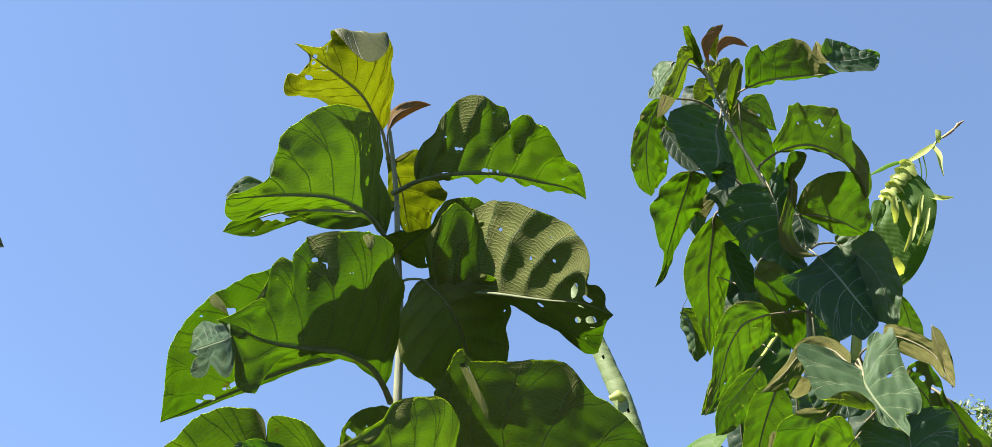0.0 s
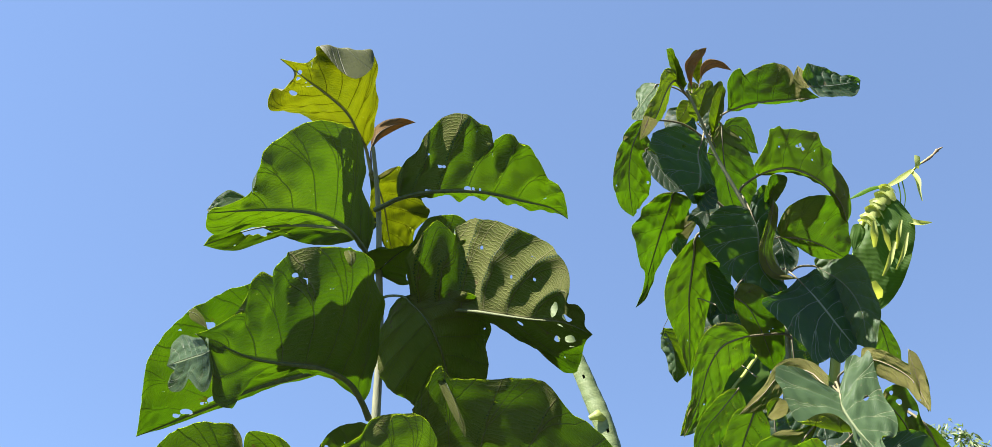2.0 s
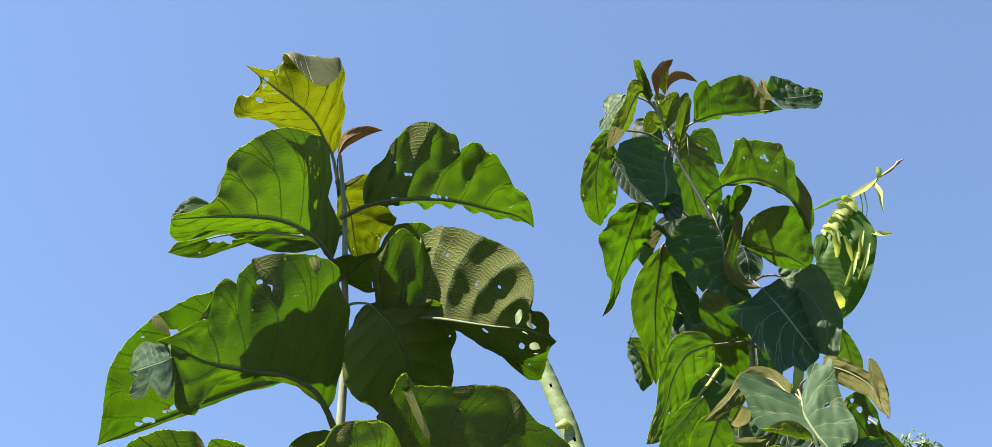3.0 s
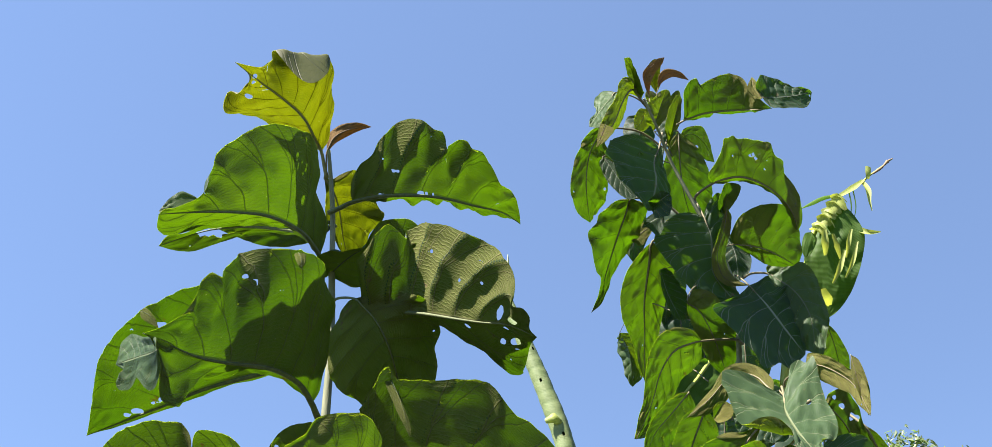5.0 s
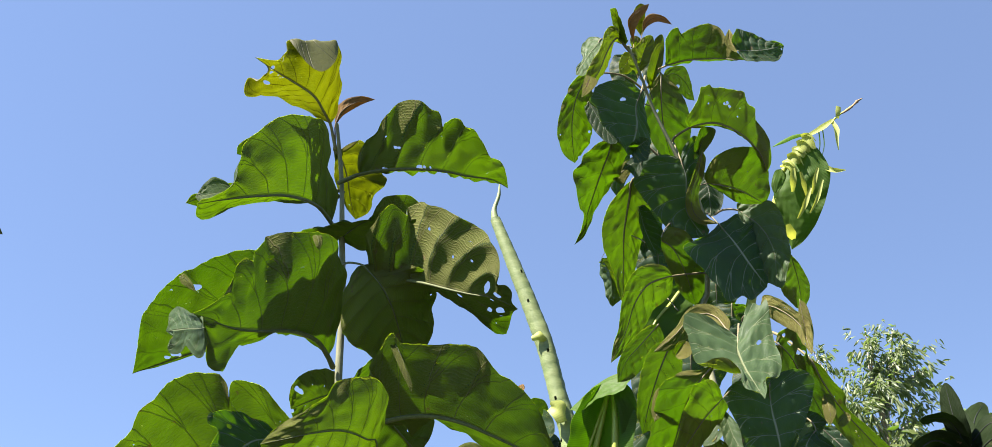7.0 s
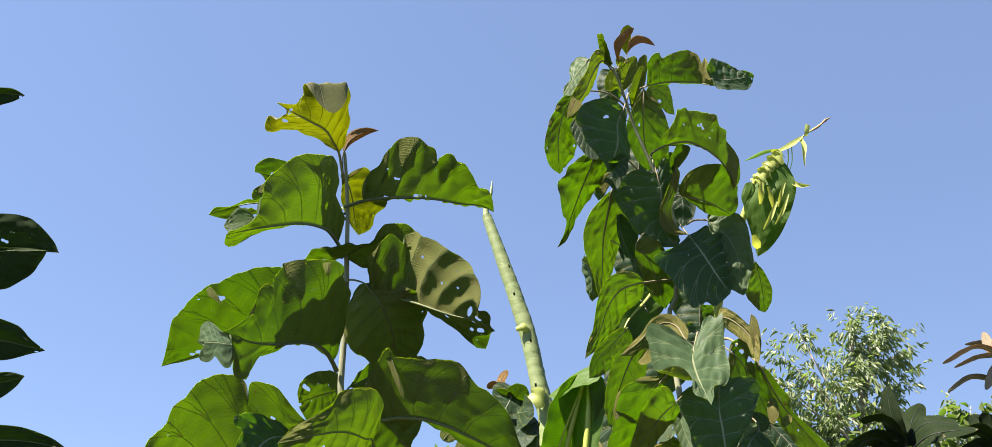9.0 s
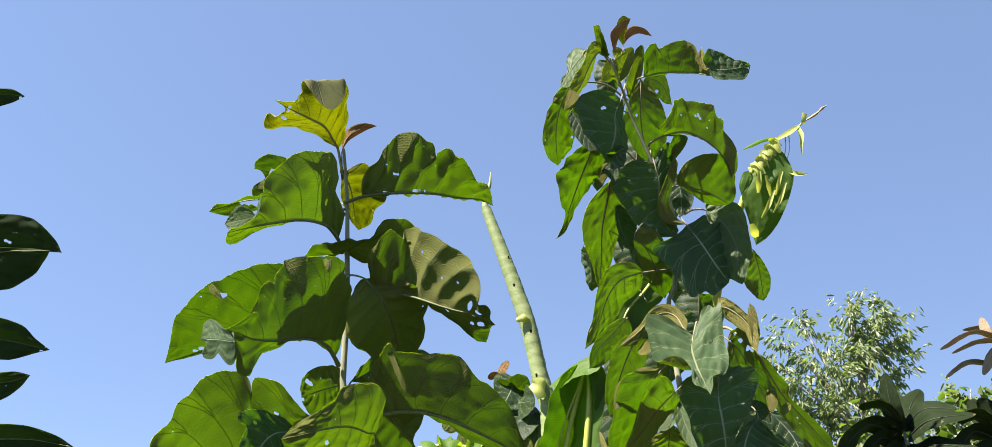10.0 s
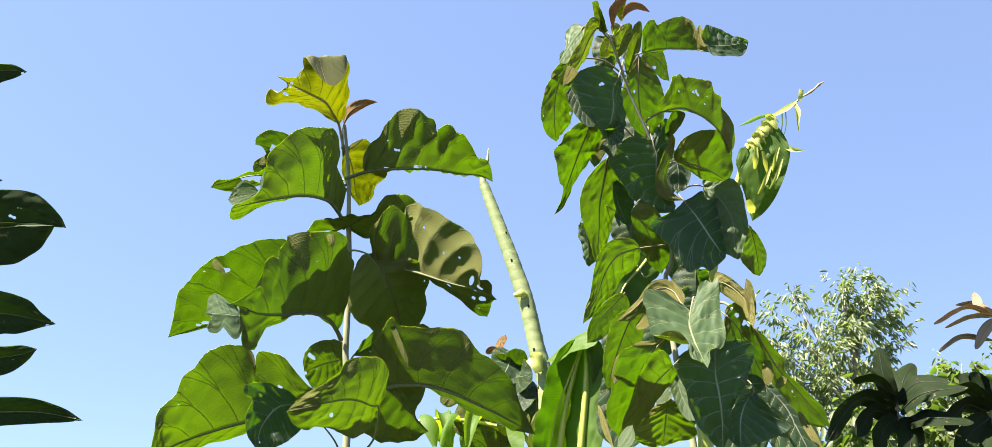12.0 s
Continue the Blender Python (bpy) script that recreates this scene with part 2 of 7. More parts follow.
DRY = plain_material("dry_leaf", (0.10, 0.06, 0.03), (0.30, 0.22, 0.11), 40, 0.85)
# out of view; toned this dark to keep bounced light off the leaves
GROUND = plain_material("ground", (0.022, 0.020, 0.010), (0.022, 0.036, 0.009), 1.5, 0.95, 0.8, 0.02)


# ---- shared builders ----
def mesh_object(name, verts, faces, mats, parent=None, label="", uvs=None, ids=None, smooth=True):
    """One mesh object with its origin at the first point. uvs: one pair for each vertex."""
    v = np.asarray(verts, float)
    o = v[0].copy()
    me = bpy.data.meshes.new(name)
    me.from_pydata((v - o).tolist(), [], faces)
    for m in mats:
        me.materials.append(m)
    if ids is not None:
        me.polygons.foreach_set("material_index", np.asarray(ids, np.int32))
    if smooth:
        me.polygons.foreach_set("use_smooth", np.ones(len(me.polygons), bool))
    if uvs is not None:
        idx = np.zeros(len(me.loops), np.int32)
        me.loops.foreach_get("vertex_index", idx)
        me.uv_layers.new(name="UVMap").data.foreach_set("uv", np.asarray(uvs, np.float32)[idx].ravel())
    me.update()
    ob = new(name, me)
    if parent is not None:
        ob.parent = parent
        q = parent
        while q is not None:
            o = o - np.array(q.location)
            q = q.parent
    ob.location = o
    if label:
        tagged(ob, label)
    return ob


def thing(name, at, label, category, group="", kind=""):
    ob = new(name)
    ob.location, ob.empty_display_size = at, 0.1
    return tagged(ob, label, category, group, kind)


def smooth_line(points, n):
    """n points, evenly spaced, on a smooth line through the given ones."""
    p = np.asarray(points, float)
    q = np.vstack([2 * p[0] - p[1], p, 2 * p[-1] - p[-2]])
    out = []
    for i in range(len(p) - 1):
        a, b, c, d = q[i : i + 4]
        for t in np.linspace(0, 1, 24, endpoint=False):
            out.append(0.5 * (2 * b + (c - a) * t + (2 * a - 5 * b + 4 * c - d) * t * t + (3 * b - a - 3 * c + d) * t**3))
    out = np.array(out + [p[-1]])
    along = np.r_[0, np.cumsum(np.linalg.norm(np.diff(out, axis=0), axis=1))]
    want = np.linspace(0, along[-1], n)
    return np.stack([np.interp(want, along, out[:, k]) for k in range(3)], 1)


def unit(v):
    return v / (np.linalg.norm(v, axis=-1, keepdims=True) + 1e-12)


def tube(name, points, radii, mat, parent=None, label="", n=None, sides=8, knob=0.0, seed=0):
    """A round, tapering rod along a smooth line, closed at both ends."""
    n = n or max(4, 6 * (len(points) - 1))
    c = smooth_line(points, n)
    t = unit(np.gradient(c, axis=0))
    ref = np.array([0.13, 0.97, 0.2]) if abs(t[:, 2]).mean() > 0.7 else np.array([0.1, 0.2, 0.97])
    a = unit(np.cross(t, ref))
    b = np.cross(t, a)
    r = np.interp(np.linspace(0, 1, n), np.linspace(0, 1, len(radii)), radii)
    if knob:
        r = r * (1 + knob * np.random.RandomState(seed).uniform(-1, 1, n))
    ang = np.linspace(0, 2 * np.pi, sides, endpoint=False)
    ring = c[:, None] + r[:, None, None] * (np.cos(ang)[None, :, None] * a[:, None] + np.sin(ang)[None, :, None] * b[:, None])
    v = ring.reshape(-1, 3)
    f = []
    for i in range(n - 1):
        for k in range(sides):
            l = (k + 1) % sides
            f.append((i * sides + k, i * sides + l, (i + 1) * sides + l, (i + 1) * sides + k))
    f.append(tuple(range(sides))[::-1])
    f.append(tuple((n - 1) * sides + k for k in range(sides)))
    return mesh_object(name, v, f, [mat], parent, label)


def fuzz(p, scale, seed):
    return noise.noise(Vector((p[0] * scale + seed * 7.3, p[1] * scale - seed * 3.1, p[2] * scale + seed)))


def soft_interp(x, xs, ys):
    """Linear steps between knots, then smoothed."""
    fine = np.linspace(xs[0], xs[-1], 201)
    y = np.interp(fine, xs, ys)
    half = 22
    pad = np.r_[2 * y[0] - y[half:0:-1], y, 2 * y[-1] - y[-2 : -half - 2 : -1]]
    win = np.hanning(2 * half + 1)
    return np.interp(x, fine, np.convolve(pad, win / win.sum(), "valid"))


def profile(s):
    return s**0.45 * (1 - s) ** 0.55


def reach(mid, left, right, lobe=0.0):
    """A leaf of simple outline. left, right: how far it reaches from the midrib, as vectors, at 0.3 and 0.72
    (or at 0.1, 0.35, 0.62 and 0.87) of its length. Gives the midrib and both rims."""
    s = np.array([0.03, 0.12, 0.28, 0.45, 0.62, 0.78, 0.9, 0.97])
    line = smooth_line(mid, 101)
    t = unit(np.gradient(line, axis=0))[(s * 100).astype(int)]
    c = line[(s * 100).astype(int)]
    rims = []
    for way in (left, right):
        at = np.array([0.3, 0.72] if len(way) == 2 else [0.1, 0.35, 0.62, 0.87])
        v = np.array(way) / profile(at)[:, None]
        ext = 0.3 if len(way) == 2 else 0.12
        xs = np.r_[at[0] - ext, at, at[-1] + ext]
        vs = np.vstack([v[0] - 0.35 * (v[1] - v[0]), v, v[-1] + 0.35 * (v[-1] - v[-2])])
        o = profile(s)[:, None] * np.stack([soft_interp(s, xs, vs[:, k]) for k in range(3)], 1)
        rims.append((c + o - t * (lobe * (1 - s)[:, None] ** 5)).tolist())
    return mid, rims[0], rims[1]


SEED = [0]


def blade(mid, left, right, wave=0.006, arch=(14, 14), holes=(), bites=7, quilt=0.003, res=(124, 32), nibble=0.03, folds=(), lip=None):
    """The sheet of a leaf. mid: points from the base to the tip; left, right: points of the two rims between them.
    wave: ripples towards the rim. arch: degrees by which each half sags between midrib and rim. holes: (place along the leaf,
    place across it, size). folds: creases from midrib to rim, as (place along, side, width, height at the rim).
    lip: a stretch of rim that is folded over, as (side, from, to, points of its free edge)."""
    SEED[0] += 1
    seed = SEED[0]
    rs = np.random.RandomState(seed)
    ns, nu = res
    s = np.linspace(0.0, 1.0, ns)
    c = smooth_line(mid, ns)
    t = unit(np.gradient(c, axis=0))
    length = np.linalg.norm(np.diff(c, axis=0), axis=1).sum()
    u = np.linspace(0, 1, nu + 1)
    halves, rims = [], []
    for side, (sgn, pts) in enumerate(zip((-1, 1), (left, right))):
        rim = smooth_line([mid[0], *pts, mid[-1]], ns)
        o = rim - c
        w = np.linalg.norm(o, axis=1)
        flat = np.cross(o, t) * sgn
        nrm = unit(unit(flat) * 0.6 + unit(flat.sum(0)))
        fade = np.minimum(1, w / (0.3 * w.max() + 1e-6)) * np.minimum(1, 8 * (1 - s))
        size = min(1.0, w.max() / 0.16)
        # the rim is nibbled and uneven
        jag = np.array([0.7 * fuzz((x * length * 16, sgn, 0), 1.0, seed) + 0.6 * fuzz((x * length * 55, sgn, 3), 1.0, seed) + 0.5 * max(0.0, fuzz((x * length * 130, sgn, 6), 1.0, seed)) for x in s])
        o = o * (1 + nibble * jag)[:, None]
        f1, f2, ph = rs.uniform(2.2, 3.6), rs.uniform(5, 8), rs.uniform(0, 6.28, 2)
        ripple = np.sin(2 * np.pi * f1 * s + ph[0]) + 0.5 * np.sin(2 * np.pi * f2 * s + ph[1])
        grid = np.zeros((ns, nu + 1, 3))
        sag = radians(arch[side]) / 2
        for j, x in enumerate(u):
            dents = np.array([0.015 * x * noise.noise(Vector((k * length * 9, x * 2.2 * sgn + seed, seed * 1.7))) + 0.0055 * noise.noise(Vector((k * length * 24, x * 5 * sgn, seed * 2.3))) * min(1, 3 * x) for k in s]) * size
            lift = wave * size * ripple * x**1.6 + dents - sag * w * x * (1 - x)
            phase = VEINS * (s - SLANT * x**1.1) + 0.175
            lift = lift + 1.6 * quilt * size * (np.abs(np.cos(np.pi * phase)) - 0.6) * min(1, 4 * x)
            for fs, fsgn, fw, fh in folds:
                if fsgn == sgn:
                    lift = lift - fh * min(1.0, w.max() / 0.12) * x**1.3 * np.clip(1 - np.abs(s - fs) / fw, 0, 1) ** 1.3
            grid[:, j] = c + x * o + nrm * (lift * fade)[:, None]
        halves.append(grid)
    nl = 9 if lip else 0
    lips = []
    for sgn, grid in zip((-1, 1), halves):
        extra = np.zeros((ns, 0, 3))
        if lip and lip[0] == sgn:
            a, b = int(lip[1] * (ns - 1)), int(lip[2] * (ns - 1))
            edge = grid[:, -1].copy()
            edge[a : b + 1] = smooth_line([edge[a], *lip[3], edge[b]], b - a + 1)
            out = unit(grid[:, -1] - grid[:, -3])
            k = np.linspace(0, 1, nl + 1)[None, 1:, None]
            gap = np.linalg.norm(edge - grid[:, -1], axis=1)[:, None, None]
            extra = grid[:, -1][:, None] * (1 - k) + edge[:, None] * k + out[:, None] * np.minimum(0.012, 0.3 * gap) * np.sin(np.pi * k**0.6) * 0.8
        lips.append(extra)
    pts = np.concatenate([lips[0][:, ::-1], halves[0][:, :0:-1], halves[1], lips[1]], 1)
    first = lips[0].shape[1]
    nj = pts.shape[1]
    across = np.concatenate([np.linspace(0.12, 0.0, first, endpoint=False), np.linspace(0, 1, 2 * nu + 1), np.linspace(1.0, 0.88, lips[1].shape[1] + 1)[1:]])
    uv = np.stack(np.meshgrid(s, across, indexing="ij"), -1)
    e1, e2 = np.gradient(pts, axis=0), np.gradient(pts, axis=1)
    vn = unit(np.cross(e2, e1))
    holes = list(holes)
    for _ in range(bites):
        holes.append((rs.uniform(0.12, 0.9), rs.uniform(-0.92, 0.92), rs.uniform(0.0012, 0.0035)))
    keep = np.ones((ns - 1, nj - 1), bool)
    if lip:
        a, b = int(lip[1] * (ns - 1)), int(lip[2] * (ns - 1))
        cols = slice(0, first) if first else slice(2 * nu, nj - 1)
        keep[:a, cols] = False
        keep[b:, cols] = False
    mids = (pts[:-1, :-1] + pts[1:, :-1] + pts[:-1, 1:] + pts[1:, 1:]) / 4
    flatcells = slice(first, first + 2 * nu)
    for hs, hu, hr in holes:
        i, j = hs * (ns - 1), first + (hu * 0.5 + 0.5) * 2 * nu
        i0, j0 = min(ns - 2, int(i)), min(first + 2 * nu - 1, int(j))
        dist = np.linalg.norm(mids - pts[min(ns - 1, round(i)), min(nj - 1, round(j))], axis=2)
        near = [(p, q) for p, q in np.argwhere(dist < hr * 1.6) if flatcells.start <= q < flatcells.stop]
        if len(near) == 0:
            keep[i0, j0] = False
        for p, q in near:
            if dist[p, q] < hr * (1 + 0.55 * fuzz(mids[p, q], 90, seed)):
                keep[p, q] = False
    # round off the bitten edges
    count = np.zeros((ns, nj), int)
    for p, q in ((0, 0), (1, 0), (0, 1), (1, 1)):
        count[p : ns - 1 + p, q : nj - 1 + q] += keep
    bitten = (count > 0) & (count < 4)
    edge = bitten.copy()
    edge[0], edge[-1], edge[:, 0], edge[:, -1] = False, False, False, False
    if lip:
        edge[:, :first + 2] = False
        edge[:, first + 2 * nu - 1 :] = False
    for _ in range(3):
        acc, num = np.zeros_like(pts), np.zeros((ns, nj, 1))
        for da, db in ((0, 1), (1, 0)):
            m1, m2 = pts[: ns - da, : nj - db], pts[da:, db:]
            rimmed = bitten[: ns - da, : nj - db] & bitten[da:, db:]
            acc[: ns - da, : nj - db] += m2 * rimmed[..., None]
            num[: ns - da, : nj - db] += rimmed[..., None]
            acc[da:, db:] += m1 * rimmed[..., None]
            num[da:, db:] += rimmed[..., None]
        mean = acc / np.maximum(num, 1)
        pts = np.where(edge[..., None] & (num > 1), 0.45 * pts + 0.55 * mean, pts)
    top, low = (pts + vn * 0.0002).reshape(-1, 3), (pts - vn * 0.0002).reshape(-1, 3)
    n = len(top)
    faces, ids = [], []
    for i, j in np.argwhere(keep):
        p = i * nj + j
        q = (p, p + 1, p + nj + 1, p + nj)
        faces.append(q), ids.append(0)
        faces.append(tuple(n + x for x in q[::-1])), ids.append(1)
    uvs = np.concatenate([uv.reshape(-1, 2)] * 2)
    return np.concatenate([top, low]), faces, ids, uvs, c, vn[:, first + nu], length


def leaf(plant, mid, left, right, kind="mature", stalk=None, name="leaf", label="", rib=None, thick=1.0, **shape):
    """A leaf of a plant, with its midrib and stalk as a part of it. stalk: where it leaves the stem."""
    v, f, ids, uvs, c, up, length = blade(mid, left, right, **shape)
    ob = mesh_object(name, v, f, MAT[kind], plant, label, uvs, ids)
    r = 0.0055 * thick * min(1.3, max(0.45, length / 0.55))
    line = [c[k] - up[k] * (0.0012 + 0.5 * r * (1 - k / len(c))) for k in np.linspace(0, len(c) - 1, 9).astype(int)]
    radii = [r * (1 - 0.88 * k / 8) for k in range(9)]
    if stalk is not None:
        a, b = np.array(stalk, float), line[0]
        t = unit(c[2] - c[0])
        m = (a + b) / 2 - t * (0.16 if np.linalg.norm(b - a) > 0.12 else 0.0) * np.linalg.norm(b - a)
        line, radii = [a, m] + line, [r * 1.3, r * 1.1] + radii
    tube("midrib", line, radii, rib or (MIDRIB_YOUNG if kind in ("young", "flush", "tan") else MIDRIB_SHADE_DARK if kind == "glossy" else MIDRIB), ob, n=30, sides=7)
    return ob


# ---- ground ----
def ground_sheet():
    n, v, f = 60, [], []
    ax = [math.copysign(abs(k) ** 3, k) * 1500 for k in np.linspace(-1, 1, n)]
    for y in ax:
        for x in ax:
            h = 0.06 * noise.noise(Vector((x * 0.4, y * 0.4, 0))) if abs(x) + abs(y) < 60 else 0.0
            v.append((x, y, h - 0.03))
    for i in range(n - 1):
        for j in range(n - 1):
            p = i * n + j
            f.append((p, p + 1, p + n + 1, p + n))
    ob = mesh_object("ground", v, f, [GROUND])
    tagged(ob, "unseen brown-green ground, darkened to limit bounced light", "ground", kind="structure")


ground_sheet()


# ---- the large-leaved sapling ----
P1 = thing("sapling", (-0.27, 2.3, 0.0), "young broad-leaved tree with huge, insect-eaten green leaves", "tree")
tube("stem", [(-0.27, 2.3, -0.05), (-0.26, 2.3, 0.9), (-0.191, 2.3, 2.152), (-0.205, 2.3, 2.447), (-0.199, 2.29, 2.708), (-0.207, 2.29, 2.947), (-0.215, 2.29, 3.166), (-0.234, 2.27, 3.375)], [0.024, 0.021, 0.017, 0.015, 0.014, 0.0125, 0.010, 0.006], STEM_GREEN, P1, "straight grey-green stem", n=60, sides=12, knob=0.05)
leaf(P1, [(-0.258, 2.28, 3.38), (-0.281, 2.2, 3.405), (-0.298, 2.12, 3.394), (-0.333, 2, 3.353), (-0.372, 1.92, 3.335), (-0.423, 1.82, 3.319)], [(-0.234, 2.25, 3.399), (-0.22, 2.2, 3.422), (-0.205, 2.15, 3.443), (-0.208, 2.1, 3.477), (-0.206, 2.03, 3.529), (-0.253, 2, 3.519), (-0.302, 1.96, 3.492), (-0.345, 1.93, 3.469), (-0.345, 1.9, 3.4), (-0.361, 1.87, 3.351), (-0.386, 1.85, 3.333)], [(-0.285, 2.3, 3.414), (-0.359, 2.3, 3.462), (-0.415, 2.22, 3.446), (-0.464, 2.1, 3.384), (-0.488, 2.04, 3.341), (-0.501, 2.02, 3.355), (-0.483, 1.99, 3.367), (-0.447, 1.96, 3.336), (-0.415, 1.92, 3.324), (-0.391, 1.87, 3.316)], kind="young", stalk=(-0.237, 2.285, 3.281), holes=((0.848, -0.10, 0.0088), (0.810, 0.24, 0.0071), (0.684, 0.51, 0.0109), (0.684, 0.46, 0.0073), (0.709, 0.16, 0.0054), (0.709, 0.06, 0.0054), (0.759, 0.10, 0.0045), (0.722, 0.26, 0.0036), (0.797, -0.69, 0.0054), (0.785, -0.53, 0.0054), (0.848, -0.71, 0.0035),), lip=(-1, 0.42, 0.685, [(-0.206, 2, 3.45), (-0.222, 1.97, 3.39), (-0.249, 1.95, 3.36), (-0.287, 1.94, 3.383), (-0.324, 1.93, 3.433)]), wave=0.004, quilt=0.003)
leaf(P1, [(-0.238, 2.25, 2.977), (-0.262, 2.2, 3), (-0.29, 2.1, 2.978), (-0.343, 1.98, 2.933), (-0.414, 1.88, 2.874), (-0.485, 1.81, 2.826), (-0.529, 1.76, 2.787)], [(-0.227, 2.24, 3.025), (-0.219, 2.2, 3.098), (-0.217, 2.14, 3.146), (-0.216, 2.08, 3.17), (-0.223, 2.04, 3.185), (-0.246, 1.98, 3.194), (-0.284, 1.92, 3.171), (-0.322, 1.87, 3.146), (-0.355, 1.85, 3.112), (-0.41, 1.83, 3.055), (-0.441, 1.82, 3), (-0.454, 1.81, 2.939), (-0.45, 1.8, 2.884), (-0.461, 1.79, 2.849), (-0.496, 1.77, 2.811), (-0.518, 1.765, 2.805)], [(-0.299, 2.3, 3.065), (-0.342, 2.22, 3.056), (-0.387, 2.1, 2.99), (-0.445, 2, 2.928), (-0.494, 1.9, 2.847), (-0.53, 1.84, 2.797), (-0.54, 1.8, 2.774)], stalk=(-0.219, 2.278, 2.944), holes=((0.810, -0.57, 0.0047), (0.785, -0.44, 0.0031), (0.354, -0.69, 0.0035),), wave=0.008, folds=((0.2, 1, 0.14, -0.03), (0.2, -1, 0.14, -0.03)), quilt=0.005)
leaf(P1, [(-0.147, 2.22, 3.14), (-0.086, 2.2, 3.141), (-0.011, 2.2, 3.145), (0.063, 2.22, 3.155), (0.138, 2.26, 3.168), (0.226, 2.32, 3.18), (0.299, 2.4, 3.214), (0.359, 2.48, 3.222)], [(-0.054, 2.26, 3.178), (0.059, 2.32, 3.209), (0.137, 2.36, 3.219), (0.218, 2.41, 3.225), (0.29, 2.44, 3.234), (0.333, 2.47, 3.238)], [(-0.152, 2.2, 3.161), (-0.146, 2.19, 3.205), (-0.125, 2.17, 3.237), (-0.09, 2.15, 3.256), (-0.073, 2.14, 3.296), (-0.04, 2.13, 3.329), (-0.011, 2.125, 3.359), (0.027, 2.12, 3.365), (0.065, 2.12, 3.357), (0.094, 2.12, 3.329), (0.122, 2.13, 3.315), (0.129, 2.16, 3.278), (0.15, 2.15, 3.289), (0.174, 2.16, 3.316), (0.195, 2.16, 3.301), (0.208, 2.17, 3.282), (0.237, 2.18, 3.277), (0.266, 2.22, 3.256), (0.284, 2.27, 3.232), (0.306, 2.3, 3.239), (0.339, 2.36, 3.254), (0.354, 2.43, 3.246)], stalk=(-0.222, 2.27, 3.139), holes=((0.228, 0.42, 0.0094), (0.241, 0.36, 0.0076), (0.203, 0.73, 0.0047), (0.203, 0.69, 0.0047), (0.177, 0.71, 0.0028), (0.772, 0.28, 0.0080), (0.456, 0.63, 0.0048), (0.468, 0.63, 0.0048), (0.418, 0.55, 0.0038), (0.430, 0.67, 0.0038), (0.443, 0.75, 0.0038), (0.139, 0.06, 0.0056), (0.152, 0.02, 0.0056), (0.329, 0.02, 0.0095), (0.354, 0.02, 0.0076), (0.392, 0.04, 0.0057), (0.405, 0.83, 0.0038),), wave=0.008, quilt=0.0085, folds=((0.33, -1, 0.07, 0.03), (0.33, 1, 0.07, 0.03), (0.52, -1, 0.05, -0.03), (0.52, 1, 0.05, -0.03)))
leaf(P1, [(-0.103, 2.2, 2.746), (-0.059, 2.15, 2.73), (0.004, 2.1, 2.703), (0.072, 2.05, 2.665), (0.137, 2, 2.623), (0.199, 1.96, 2.588), (0.259, 1.93, 2.564), (0.326, 1.92, 2.522)], [(-0.038, 2.2, 2.746), (0.031, 2.2, 2.743), (0.101, 2.18, 2.705), (0.168, 2.15, 2.654), (0.217, 2.14, 2.607), (0.257, 2.14, 2.561), (0.297, 2.147, 2.531), (0.308, 2.1, 2.532), (0.314, 2, 2.536)], [(-0.114, 2.2, 2.764), (-0.112, 2.15, 2.791), (-0.101, 2.1, 2.821), (-0.09, 2.07, 2.846), (-0.071, 2.03, 2.857), (-0.052, 2, 2.877), (-0.034, 1.985, 2.894), (-0.017, 1.99, 2.881), (-0.006, 2.01, 2.872), (0.01, 2.05, 2.922), (0.046, 2.03, 2.925), (0.081, 1.98, 2.889), (0.124, 1.93, 2.847), (0.172, 1.9, 2.807), (0.218, 1.87, 2.754), (0.254, 1.85, 2.7), (0.275, 1.835, 2.656), (0.283, 1.83, 2.618), (0.282, 1.84, 2.589), (0.277, 1.86, 2.575), (0.297, 1.88, 2.577), (0.311, 1.9, 2.562), (0.309, 1.91, 2.539)], stalk=(-0.196, 2.29, 2.726), holes=((0.418, 0.91, 0.0051), (0.405, 0.77, 0.0085), (0.392, 0.77, 0.0068), (0.494, 0.69, 0.0074), (0.468, 0.65, 0.0033), (0.620, 0.44, 0.0055), (0.709, 0.51, 0.0062), (0.684, 0.75, 0.0047), (0.709, 0.77, 0.0047), (0.810, 0.18, 0.0107), (0.810, 0.08, 0.0076), (0.886, 0.18, 0.0121), (0.848, -0.14, 0.0077), (0.785, -0.38, 0.0093), (0.835, -0.57, 0.0109), (0.823, -0.69, 0.0078), (0.810, 0.30, 0.0061), (0.734, -0.71, 0.0048), (0.646, -0.12, 0.0063), (0.633, -0.08, 0.0047), (0.101, -0.95, 0.0086),), wave=0.006, thick=1.2, quilt=0.0085, folds=((0.17, 1, 0.07, 0.035), (0.17, -1, 0.07, 0.035), (0.32, 1, 0.1, -0.03), (0.32, -1, 0.1, -0.03)))
